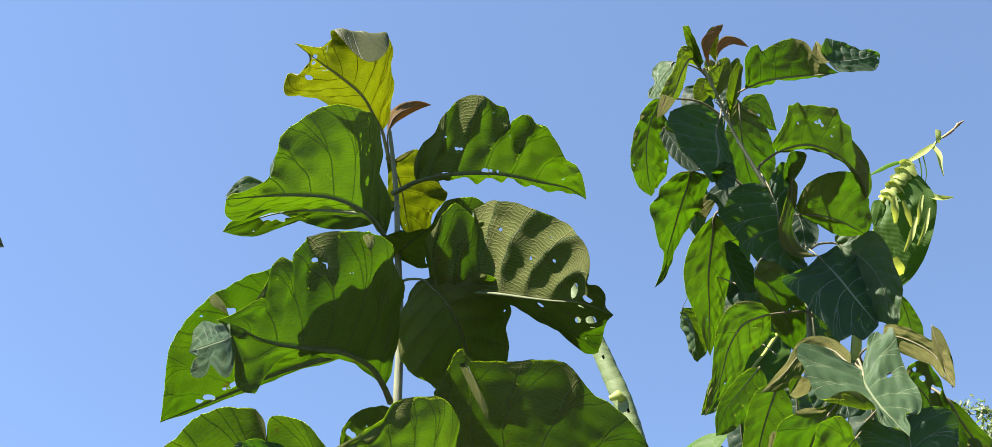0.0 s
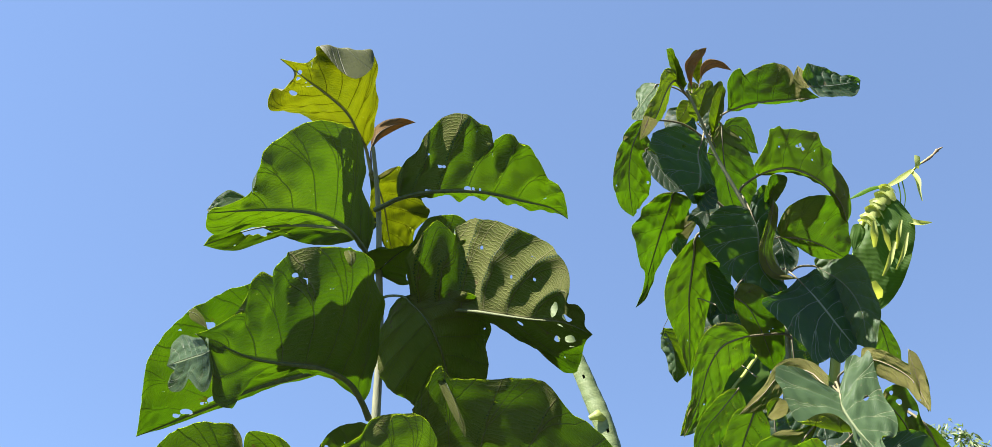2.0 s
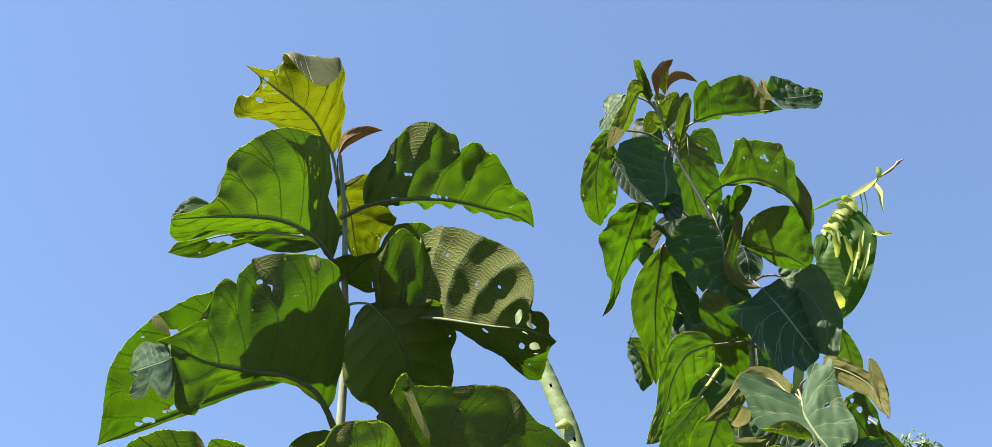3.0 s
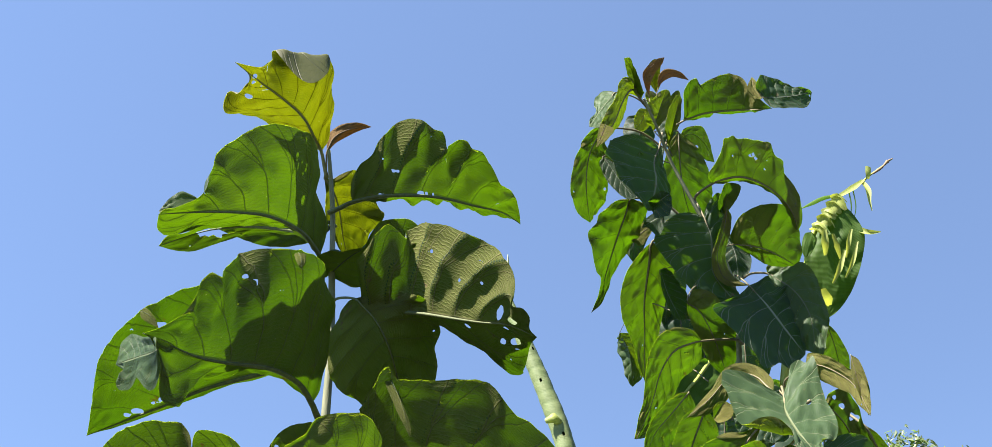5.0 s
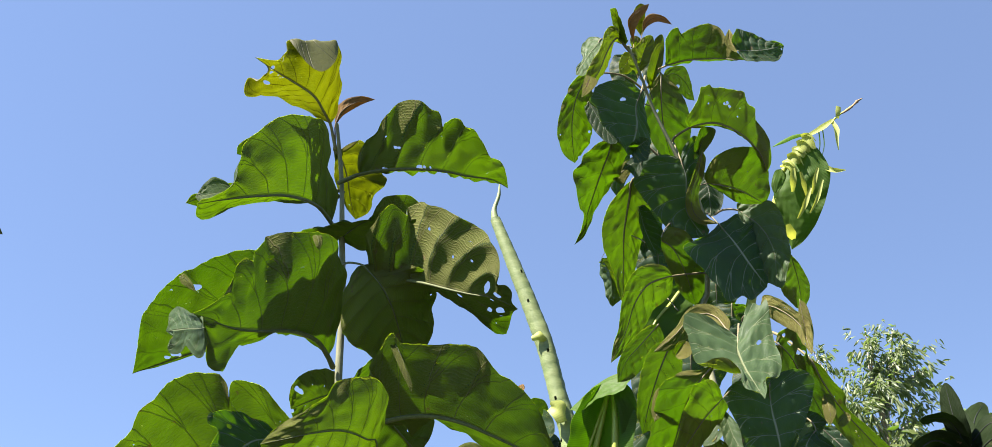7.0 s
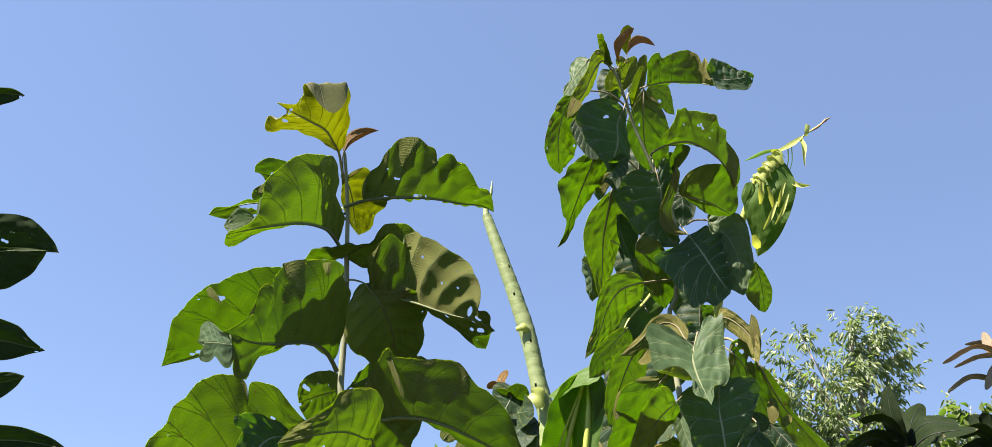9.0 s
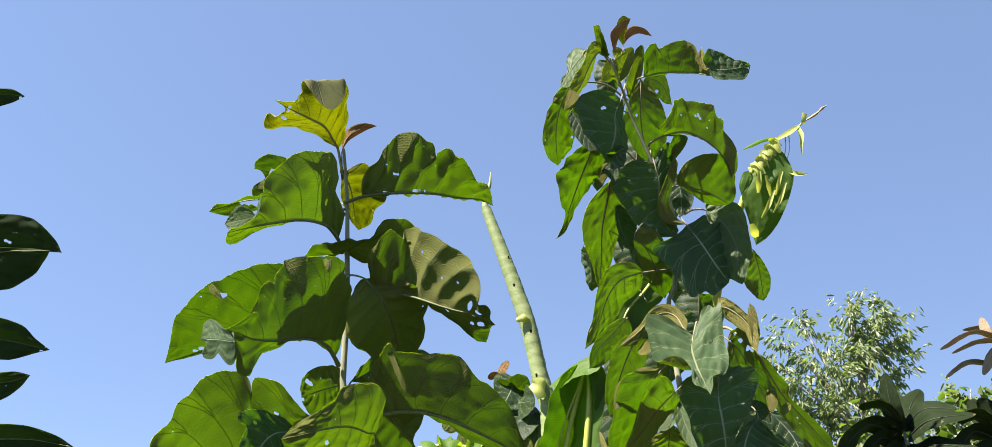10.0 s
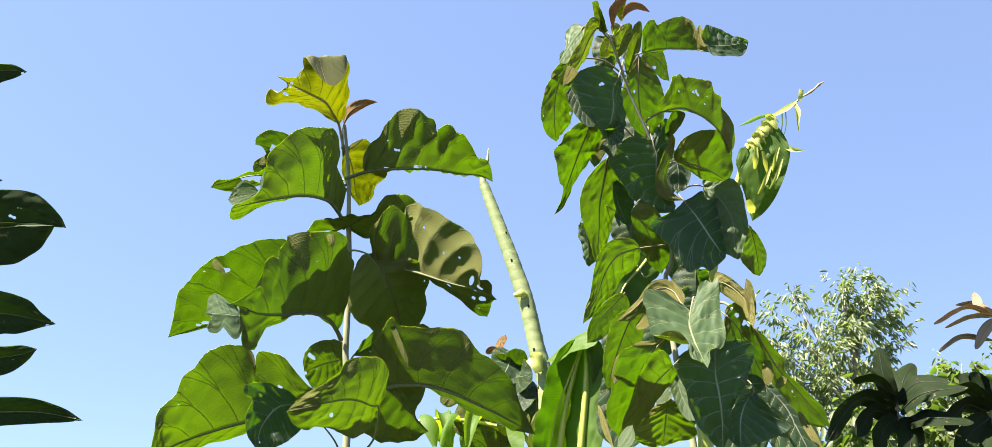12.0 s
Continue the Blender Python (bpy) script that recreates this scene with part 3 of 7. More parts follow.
leaf(P1, [(-0.244, 2.282, 3.279), (-0.226, 2.363, 3.284), (-0.214, 2.428, 3.255), (-0.208, 2.498, 3.203), (-0.195, 2.556, 3.151)], [(-0.25, 2.363, 3.284), (-0.255, 2.408, 3.242), (-0.24, 2.453, 3.199), (-0.221, 2.517, 3.174)], [(-0.221, 2.323, 3.304), (-0.173, 2.328, 3.332), (-0.152, 2.338, 3.342), (-0.118, 2.388, 3.325), (-0.088, 2.426, 3.263), (-0.071, 2.431, 3.242), (-0.094, 2.468, 3.23), (-0.126, 2.496, 3.212), (-0.134, 2.527, 3.176), (-0.165, 2.553, 3.164)], kind="young", stalk=(-0.239, 2.28, 3.297), wave=0.005, quilt=0.005)
leaf(P1, [(-0.126, 2.169, 2.786), (-0.075, 2.144, 2.719), (-0.045, 2.149, 2.665), (-0.023, 2.19, 2.61), (-0.001, 2.294, 2.529)], [(-0.149, 2.184, 2.781), (-0.183, 2.204, 2.724), (-0.2, 2.216, 2.655), (-0.183, 2.245, 2.59), (-0.137, 2.265, 2.543), (-0.079, 2.288, 2.515), (-0.038, 2.301, 2.515)], [(-0.049, 2.116, 2.77), (0.039, 2.041, 2.717), (0.084, 2.073, 2.705), (0.095, 2.135, 2.691), (0.101, 2.175, 2.68), (0.085, 2.19, 2.643), (0.089, 2.242, 2.604), (0.06, 2.308, 2.561)], stalk=(-0.21, 2.29, 2.83), holes=((0.570, 0.89, 0.0059), (0.329, -0.24, 0.0025),), wave=0.006)
leaf(P1, [(-0.218, 2.31, 2.947), (-0.181, 2.25, 2.944), (-0.139, 2.2, 2.945), (-0.102, 2.15, 2.933)], [(-0.129, 2.3, 2.9), (0.004, 2.25, 2.898), (0.061, 2.12, 2.943), (0.034, 2.1, 2.965), (-0.024, 2.1, 2.978), (-0.076, 2.13, 2.972)], [(-0.277, 2.33, 2.946), (-0.354, 2.32, 2.927), (-0.364, 2.3, 2.935), (-0.327, 2.25, 2.947), (-0.288, 2.22, 2.949), (-0.201, 2.17, 2.938)], stalk=(-0.205, 2.3, 2.9), holes=((0.253, -0.61, 0.0096),), wave=0.006)
leaf(P1, [(-0.226, 2.2, 2.503), (-0.242, 2.15, 2.526), (-0.274, 2.08, 2.529), (-0.316, 1.98, 2.505), (-0.356, 1.9, 2.472), (-0.395, 1.83, 2.45), (-0.43, 1.78, 2.439), (-0.451, 1.73, 2.44), (-0.491, 1.69, 2.443)], [(-0.205, 2.2, 2.552), (-0.187, 2.15, 2.622), (-0.18, 2.1, 2.689), (-0.176, 2.02, 2.728), (-0.179, 1.95, 2.761), (-0.204, 1.9, 2.757), (-0.237, 1.87, 2.748), (-0.285, 1.84, 2.736), (-0.316, 1.82, 2.713), (-0.346, 1.8, 2.681), (-0.366, 1.79, 2.648), (-0.377, 1.775, 2.622), (-0.393, 1.75, 2.621), (-0.403, 1.745, 2.592), (-0.401, 1.74, 2.552), (-0.422, 1.73, 2.516), (-0.442, 1.71, 2.481), (-0.466, 1.7, 2.458)], [(-0.289, 2.16, 2.554), (-0.337, 2.08, 2.538), (-0.375, 1.98, 2.494), (-0.409, 1.9, 2.435), (-0.436, 1.84, 2.377), (-0.457, 1.79, 2.337), (-0.465, 1.75, 2.352), (-0.464, 1.72, 2.396), (-0.475, 1.705, 2.433)], stalk=(-0.221, 2.28, 2.498), holes=((0.608, -0.77, 0.0089), (0.582, -0.73, 0.0090), (0.570, -0.75, 0.0060), (0.570, -0.79, 0.0045), (0.582, -0.69, 0.0060), (0.595, -0.89, 0.0045), (0.620, -0.51, 0.0051), (0.608, -0.48, 0.0037), (0.506, -0.65, 0.0023), (0.494, -0.65, 0.0023), (0.456, -0.02, 0.0045), (0.696, -0.95, 0.0044), (0.367, -0.14, 0.0018),), wave=0.006, thick=1.2, folds=((0.74, -1, 0.06, 0.03), (0.74, 1, 0.06, 0.03), (0.62, -1, 0.06, -0.035), (0.62, 1, 0.06, -0.035), (0.3, -1, 0.05, 0.015), (0.3, 1, 0.05, 0.015)), quilt=0.005)
leaf(P1, [(-0.457, 1.69, 2.403), (-0.53, 1.798, 2.446), (-0.615, 1.9, 2.481)], [(-0.46, 1.735, 2.367), (-0.48, 1.777, 2.358), (-0.509, 1.795, 2.378), (-0.537, 1.819, 2.408), (-0.563, 1.866, 2.406), (-0.593, 1.891, 2.416), (-0.6, 1.887, 2.436), (-0.578, 1.874, 2.446)], [(-0.466, 1.693, 2.434), (-0.521, 1.777, 2.481), (-0.577, 1.861, 2.535), (-0.606, 1.889, 2.529), (-0.608, 1.888, 2.496)], kind="tender_sunlit", wave=0.003, bites=0, res=(60, 16), thick=0.5, quilt=0.001, name="leaf_tip")
leaf(P1, [(-0.269, 2.3, 2.679), (-0.394, 2.33, 2.654), (-0.489, 2.37, 2.655), (-0.587, 2.42, 2.65), (-0.689, 2.48, 2.64), (-0.783, 2.53, 2.632), (-0.929, 2.594, 2.609)], [(-0.301, 2.25, 2.732), (-0.353, 2.2, 2.825), (-0.436, 2.17, 2.843), (-0.5, 2.15, 2.839), (-0.559, 2.13, 2.815), (-0.621, 2.13, 2.781), (-0.665, 2.15, 2.765), (-0.734, 2.2, 2.745), (-0.786, 2.25, 2.715), (-0.839, 2.35, 2.698), (-0.866, 2.42, 2.653), (-0.9, 2.52, 2.629)], [(-0.399, 2.36, 2.656), (-0.495, 2.4, 2.656), (-0.594, 2.45, 2.647), (-0.697, 2.51, 2.639), (-0.788, 2.55, 2.627), (-0.868, 2.58, 2.62)], stalk=(-0.207, 2.3, 2.66), holes=((0.468, -0.77, 0.0137), (0.481, -0.77, 0.0103), (0.456, -0.79, 0.0085), (0.481, -0.73, 0.0069), (0.557, -0.91, 0.0069), (0.519, -0.87, 0.0034), (0.759, -0.55, 0.0045), (0.696, -0.28, 0.0045), (0.709, -0.20, 0.0036), (0.747, -0.10, 0.0147), (0.734, -0.06, 0.0110), (0.785, -0.08, 0.0110), (0.595, -0.10, 0.0126), (0.570, -0.08, 0.0108), (0.620, -0.10, 0.0091), (0.494, -0.08, 0.0090), (0.481, -0.08, 0.0072), (0.532, -0.08, 0.0054), (0.658, -0.08, 0.0073), (0.633, -0.06, 0.0055), (0.519, -0.63, 0.0052),), wave=0.006, quilt=0.004, folds=((0.45, -1, 0.05, 0.02), (0.45, 1, 0.05, 0.02), (0.6, -1, 0.05, 0.02), (0.6, 1, 0.05, 0.02)))
leaf(P1, [(-0.249, 2.33, 3.106), (-0.391, 2.45, 3.212), (-0.534, 2.53, 3.28), (-0.672, 2.58, 3.303), (-0.823, 2.6, 3.261)], [(-0.291, 2.33, 3.165), (-0.432, 2.42, 3.278), (-0.548, 2.48, 3.309), (-0.61, 2.5, 3.281), (-0.661, 2.52, 3.288), (-0.724, 2.55, 3.277), (-0.791, 2.58, 3.288)], [(-0.375, 2.48, 3.207), (-0.505, 2.55, 3.267), (-0.629, 2.6, 3.265), (-0.716, 2.62, 3.249), (-0.78, 2.62, 3.258)], stalk=(-0.225, 2.29, 3.1), holes=((0.709, 0.24, 0.0191), (0.759, 0.02, 0.0191), (0.797, -0.04, 0.0149), (0.658, 0.34, 0.0085), (0.633, 0.34, 0.0084), (0.595, 0.79, 0.0063), (0.557, 0.99, 0.0063),), wave=0.006)
leaf(P1, [(-0.272, 2.522, 3.262), (-0.39, 2.602, 3.347), (-0.511, 2.584, 3.415), (-0.643, 2.563, 3.445)], [(-0.322, 2.492, 3.291), (-0.432, 2.496, 3.407), (-0.49, 2.514, 3.465), (-0.567, 2.497, 3.475), (-0.629, 2.524, 3.46)], [(-0.332, 2.592, 3.252), (-0.477, 2.667, 3.289), (-0.629, 2.607, 3.322), (-0.652, 2.599, 3.358), (-0.632, 2.597, 3.392), (-0.598, 2.619, 3.419), (-0.62, 2.584, 3.446)], stalk=(-0.225, 2.29, 3.12), holes=((0.810, -0.06, 0.0135), (0.759, 0.16, 0.0135), (0.835, 0.14, 0.0081),), wave=0.006)
leaf(P1, [(-0.478, 1.926, 2.924), (-0.514, 1.884, 2.891), (-0.562, 1.846, 2.858)], [(-0.494, 1.894, 2.883), (-0.522, 1.856, 2.846), (-0.543, 1.844, 2.838)], [(-0.499, 1.916, 2.946), (-0.528, 1.89, 2.948), (-0.549, 1.866, 2.909)], kind="tender_sunlit", wave=0.002, bites=0, res=(40, 12), thick=0.4, quilt=0.001, name="leaf_tip")
leaf(P1, [(-0.306, 2.3, 2.319), (-0.452, 2.28, 2.234), (-0.614, 2.25, 2.179), (-0.724, 2.2, 2.13), (-0.801, 2.1, 2.061)], [(-0.329, 2.27, 2.329), (-0.364, 2.23, 2.364), (-0.393, 2.19, 2.399), (-0.426, 2.16, 2.414), (-0.478, 2.14, 2.421), (-0.494, 2.14, 2.408), (-0.5, 2.16, 2.379), (-0.504, 2.13, 2.415), (-0.533, 2.12, 2.432), (-0.602, 2.1, 2.43), (-0.647, 2.08, 2.398), (-0.69, 2.06, 2.351), (-0.714, 2.05, 2.317), (-0.73, 2.05, 2.272), (-0.766, 2.06, 2.207), (-0.789, 2.08, 2.151)], [(-0.463, 2.35, 2.216), (-0.629, 2.33, 2.151), (-0.745, 2.22, 2.089)], stalk=(-0.195, 2.3, 2.2), holes=((0.228, -0.44, 0.0066), (0.215, -0.40, 0.0044), (0.114, -0.57, 0.0033), (0.304, -0.83, 0.0032), (0.316, -0.75, 0.0032), (0.291, -0.61, 0.0043), (0.278, -0.65, 0.0028), (0.380, -0.61, 0.0032), (0.405, -0.55, 0.0032), (0.759, -0.79, 0.0062),), wave=0.008, quilt=0.004, folds=((0.75, -1, 0.1, 0.025), (0.75, 1, 0.1, 0.025)))
leaf(P1, [(-0.298, 1.948, 2.19), (-0.354, 1.842, 2.161), (-0.388, 1.77, 2.087), (-0.391, 1.742, 2.014)], [(-0.284, 1.922, 2.147), (-0.296, 1.863, 2.084), (-0.34, 1.803, 2.037)], [(-0.328, 1.9, 2.221), (-0.374, 1.847, 2.23), (-0.406, 1.793, 2.224), (-0.439, 1.741, 2.206), (-0.439, 1.725, 2.175), (-0.416, 1.732, 2.161), (-0.429, 1.723, 2.119), (-0.426, 1.728, 2.066)], kind="drooping", stalk=(-0.19, 2.28, 2.0), holes=((0.481, 0.55, 0.0075),), wave=0.004)
leaf(P1, [(-0.22, 2.394, 2.457), (-0.297, 2.459, 2.456), (-0.381, 2.506, 2.441)], [(-0.216, 2.339, 2.494), (-0.276, 2.359, 2.517), (-0.326, 2.389, 2.517), (-0.369, 2.436, 2.495), (-0.381, 2.479, 2.468)], [(-0.23, 2.509, 2.395), (-0.29, 2.556, 2.383), (-0.344, 2.566, 2.392), (-0.376, 2.529, 2.422)], stalk=(-0.195, 2.3, 2.35), holes=((0.696, -0.69, 0.0095), (0.671, -0.51, 0.0095), (0.962, 0.71, 0.0072),), wave=0.005)
leaf(P1, [(-0.099, 2.213, 2.294), (-0.008, 2.129, 2.292), (0.079, 2.069, 2.276), (0.162, 2.044, 2.247), (0.265, 2.065, 2.203), (0.349, 2.105, 2.168), (0.456, 2.148, 2.117)], [(-0.011, 2.193, 2.288), (0.076, 2.173, 2.281), (0.162, 2.169, 2.252), (0.268, 2.182, 2.196), (0.353, 2.183, 2.148)], [(-0.112, 2.207, 2.32), (-0.117, 2.145, 2.359), (-0.095, 2.082, 2.397), (-0.066, 2.02, 2.433), (-0.038, 1.96, 2.458), (-0.021, 1.945, 2.474), (0.004, 1.962, 2.449), (0.062, 1.954, 2.437), (0.144, 1.943, 2.434), (0.206, 1.945, 2.427), (0.237, 1.952, 2.396), (0.267, 1.972, 2.359), (0.308, 1.99, 2.331), (0.35, 2.018, 2.301), (0.382, 2.05, 2.26), (0.403, 2.082, 2.214), (0.43, 2.116, 2.164)], stalk=(-0.192, 2.28, 2.31), wave=0.006, thick=1.2, folds=((0.22, 1, 0.045, 0.035), (0.22, -1, 0.045, 0.035), (0.33, 1, 0.07, -0.02), (0.33, -1, 0.07, -0.02)))
leaf(P1, [(-0.183, 2.368, 2.461), (-0.097, 2.444, 2.533), (0.054, 2.564, 2.641)], [(-0.095, 2.424, 2.467), (-0.006, 2.534, 2.519), (0.096, 2.548, 2.592), (0.079, 2.55, 2.628)], [(-0.158, 2.334, 2.491), (-0.118, 2.39, 2.559), (-0.063, 2.45, 2.626), (-0.005, 2.494, 2.659), (0.033, 2.518, 2.661)], stalk=(-0.195, 2.3, 2.34), wave=0.005)
leaf(P1, [(-0.058, 1.957, 2.174), (-0.127, 1.85, 2.18), (-0.193, 1.772, 2.157), (-0.251, 1.726, 2.133), (-0.307, 1.709, 2.118)], [(-0.032, 1.923, 2.22), (-0.026, 1.876, 2.278), (-0.051, 1.836, 2.308), (-0.103, 1.805, 2.305), (-0.143, 1.788, 2.288), (-0.178, 1.769, 2.241), (-0.236, 1.732, 2.184), (-0.278, 1.72, 2.155)], [(-0.081, 2.02, 2.135), (-0.135, 1.96, 2.086), (-0.194, 1.874, 2.094), (-0.234, 1.823, 2.09), (-0.264, 1.774, 2.076), (-0.292, 1.739, 2.088)], stalk=(-0.183, 2.25, 2.046), holes=((0.595, 0.44, 0.0057), (0.582, 0.51, 0.0057), (0.633, 0.48, 0.0038),), wave=0.005)
leaf(P1, [(-0.082, 2.256, 2.365), (-0.039, 2.291, 2.316), (0.015, 2.353, 2.261), (0.091, 2.449, 2.192)], [(-0.139, 2.288, 2.317), (-0.175, 2.341, 2.24), (-0.112, 2.416, 2.164), (-0.001, 2.466, 2.158)], [(0.005, 2.299, 2.389), (0.083, 2.348, 2.349), (0.066, 2.373, 2.291), (0.036, 2.388, 2.245)], stalk=(-0.196, 2.3, 2.3), holes=((0.392, 0.26, 0.0068),), wave=0.006)
leaf(P1, [(-0.242, 2.28, 3.375), (-0.222, 2.274, 3.428), (-0.176, 2.29, 3.475), (-0.108, 2.315, 3.505)], [(-0.215, 2.3, 3.431), (-0.177, 2.304, 3.463), (-0.142, 2.309, 3.487)], [(-0.24, 2.278, 3.442), (-0.21, 2.279, 3.481), (-0.171, 2.286, 3.5), (-0.141, 2.294, 3.504)], kind="flush", stalk=(-0.239, 2.285, 3.289), wave=0.002, bites=0, res=(40, 12), quilt=0.002, rib=STEM_TAN)
# small blades added over the leaves, tilted sunward, for their sunlit patches
leaf(P1, [(-0.022, 1.977, 2.482), (0.004, 1.961, 2.414), (0.021, 1.952, 2.359), (0.033, 1.959, 2.306)], [(-0.026, 1.968, 2.449), (0, 1.962, 2.379), (0.023, 1.956, 2.326)], [(-0.015, 1.965, 2.452), (0.014, 1.958, 2.39), (0.033, 1.954, 2.334)], wave=0.001, bites=0, res=(40, 10), thick=0.2, quilt=0.002, nibble=0.05, name="raised_pleat")
leaf(P1, [(-0.225, 1.863, 2.738), (-0.215, 1.851, 2.711), (-0.213, 1.85, 2.685)], [(-0.234, 1.863, 2.733), (-0.222, 1.846, 2.697)], [(-0.21, 1.881, 2.743), (-0.206, 1.858, 2.704)], wave=0.001, bites=0, res=(40, 10), thick=0.2, quilt=0.002, nibble=0.05, name="raised_pleat")
leaf(P1, [(-0.667, 2.125, 2.745), (-0.637, 2.112, 2.724), (-0.608, 2.112, 2.686)], [(-0.658, 2.12, 2.721), (-0.63, 2.115, 2.699)], [(-0.652, 2.118, 2.75), (-0.622, 2.11, 2.717)], wave=0.001, bites=0, res=(40, 10), thick=0.2, quilt=0.002, nibble=0.05, name="raised_pleat")

# ---- the taller tree beside it ----
P2 = thing("tall_sapling", (1.55, 3.9, 0.0), "taller young tree thick with drooping heart-shaped green leaves", "tree")
tube("stem", [(1.55, 3.9, -0.05), (1.55, 3.9, 1.2), (1.393, 3.9, 3.058), (1.441, 3.9, 3.387), (1.452, 3.85, 3.552), (1.456, 3.8, 3.791), (1.352, 3.72, 4.065), (1.233, 3.64, 4.353), (1.186, 3.58, 4.484), (1.105, 3.46, 4.622)], [0.032, 0.03, 0.026, 0.023, 0.02, 0.018, 0.014, 0.012, 0.010, 0.006], STEM_GREEN, P2, "leaning brown-green stem", n=70, sides=12, knob=0.05)
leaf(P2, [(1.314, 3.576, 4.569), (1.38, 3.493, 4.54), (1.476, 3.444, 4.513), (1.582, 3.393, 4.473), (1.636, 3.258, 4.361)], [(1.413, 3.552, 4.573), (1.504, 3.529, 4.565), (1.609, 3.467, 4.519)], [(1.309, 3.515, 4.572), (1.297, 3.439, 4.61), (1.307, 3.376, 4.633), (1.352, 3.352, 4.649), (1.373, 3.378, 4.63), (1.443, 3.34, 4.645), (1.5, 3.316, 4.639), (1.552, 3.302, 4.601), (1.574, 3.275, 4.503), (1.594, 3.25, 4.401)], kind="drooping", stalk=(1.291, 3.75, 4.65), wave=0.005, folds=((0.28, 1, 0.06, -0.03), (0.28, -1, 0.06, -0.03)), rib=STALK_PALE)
leaf(P2, [(1.564, 3.172, 4.353), (1.678, 3.161, 4.346), (1.802, 3.173, 4.378)], [(1.544, 3.167, 4.407), (1.56, 3.138, 4.44), (1.582, 3.139, 4.46), (1.65, 3.15, 4.438), (1.719, 3.153, 4.408), (1.783, 3.162, 4.388)], [(1.596, 3.164, 4.285), (1.668, 3.169, 4.285), (1.747, 3.176, 4.286), (1.786, 3.184, 4.334)], kind="drooping", holes=((0.911, 0.48, 0.0059),), wave=0.006, res=(60, 16), name="leaf_tip", quilt=0.004, rib=STALK_PALE)
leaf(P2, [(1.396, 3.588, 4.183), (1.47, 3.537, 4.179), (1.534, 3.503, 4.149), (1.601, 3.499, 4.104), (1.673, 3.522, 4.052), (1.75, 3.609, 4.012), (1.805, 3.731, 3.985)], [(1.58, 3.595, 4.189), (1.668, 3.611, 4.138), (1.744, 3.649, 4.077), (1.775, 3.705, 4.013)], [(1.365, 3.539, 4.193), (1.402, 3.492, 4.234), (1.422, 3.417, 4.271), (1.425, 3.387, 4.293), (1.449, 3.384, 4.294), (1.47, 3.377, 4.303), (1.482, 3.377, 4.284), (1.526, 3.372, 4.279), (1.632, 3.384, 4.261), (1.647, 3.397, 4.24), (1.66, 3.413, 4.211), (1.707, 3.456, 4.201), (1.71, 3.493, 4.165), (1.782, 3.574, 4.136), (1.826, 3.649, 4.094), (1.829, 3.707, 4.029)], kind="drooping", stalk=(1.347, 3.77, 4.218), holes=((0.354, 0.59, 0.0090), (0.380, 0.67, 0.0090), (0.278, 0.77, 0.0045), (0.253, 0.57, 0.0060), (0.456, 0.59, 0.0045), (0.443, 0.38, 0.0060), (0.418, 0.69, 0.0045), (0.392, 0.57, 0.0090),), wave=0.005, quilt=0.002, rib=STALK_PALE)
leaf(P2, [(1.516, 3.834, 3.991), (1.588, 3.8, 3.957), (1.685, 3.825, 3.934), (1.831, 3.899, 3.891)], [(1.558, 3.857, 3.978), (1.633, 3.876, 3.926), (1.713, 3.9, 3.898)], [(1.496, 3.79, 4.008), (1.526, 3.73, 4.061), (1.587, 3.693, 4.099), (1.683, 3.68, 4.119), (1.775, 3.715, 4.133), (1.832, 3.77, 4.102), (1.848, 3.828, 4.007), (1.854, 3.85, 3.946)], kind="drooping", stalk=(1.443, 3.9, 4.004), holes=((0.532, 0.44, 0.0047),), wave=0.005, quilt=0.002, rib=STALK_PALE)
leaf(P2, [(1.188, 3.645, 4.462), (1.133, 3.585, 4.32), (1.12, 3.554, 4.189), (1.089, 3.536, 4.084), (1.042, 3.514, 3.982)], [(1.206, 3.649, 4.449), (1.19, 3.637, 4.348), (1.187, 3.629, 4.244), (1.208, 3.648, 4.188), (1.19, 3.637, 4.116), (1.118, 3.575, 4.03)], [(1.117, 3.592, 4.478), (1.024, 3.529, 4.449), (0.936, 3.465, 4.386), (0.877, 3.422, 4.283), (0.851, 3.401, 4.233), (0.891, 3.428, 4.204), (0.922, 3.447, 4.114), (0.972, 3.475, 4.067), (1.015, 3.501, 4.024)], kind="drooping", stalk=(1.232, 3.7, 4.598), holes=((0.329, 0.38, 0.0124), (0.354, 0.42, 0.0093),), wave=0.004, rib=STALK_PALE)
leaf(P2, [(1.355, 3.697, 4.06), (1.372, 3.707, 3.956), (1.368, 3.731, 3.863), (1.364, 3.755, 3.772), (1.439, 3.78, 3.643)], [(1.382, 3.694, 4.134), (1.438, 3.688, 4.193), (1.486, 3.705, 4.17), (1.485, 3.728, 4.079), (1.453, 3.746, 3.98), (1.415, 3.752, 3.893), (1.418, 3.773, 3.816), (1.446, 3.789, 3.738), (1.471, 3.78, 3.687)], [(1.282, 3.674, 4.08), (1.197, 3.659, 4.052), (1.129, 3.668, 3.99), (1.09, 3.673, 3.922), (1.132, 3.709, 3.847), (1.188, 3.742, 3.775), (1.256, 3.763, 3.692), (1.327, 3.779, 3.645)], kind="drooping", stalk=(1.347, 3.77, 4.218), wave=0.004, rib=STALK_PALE)
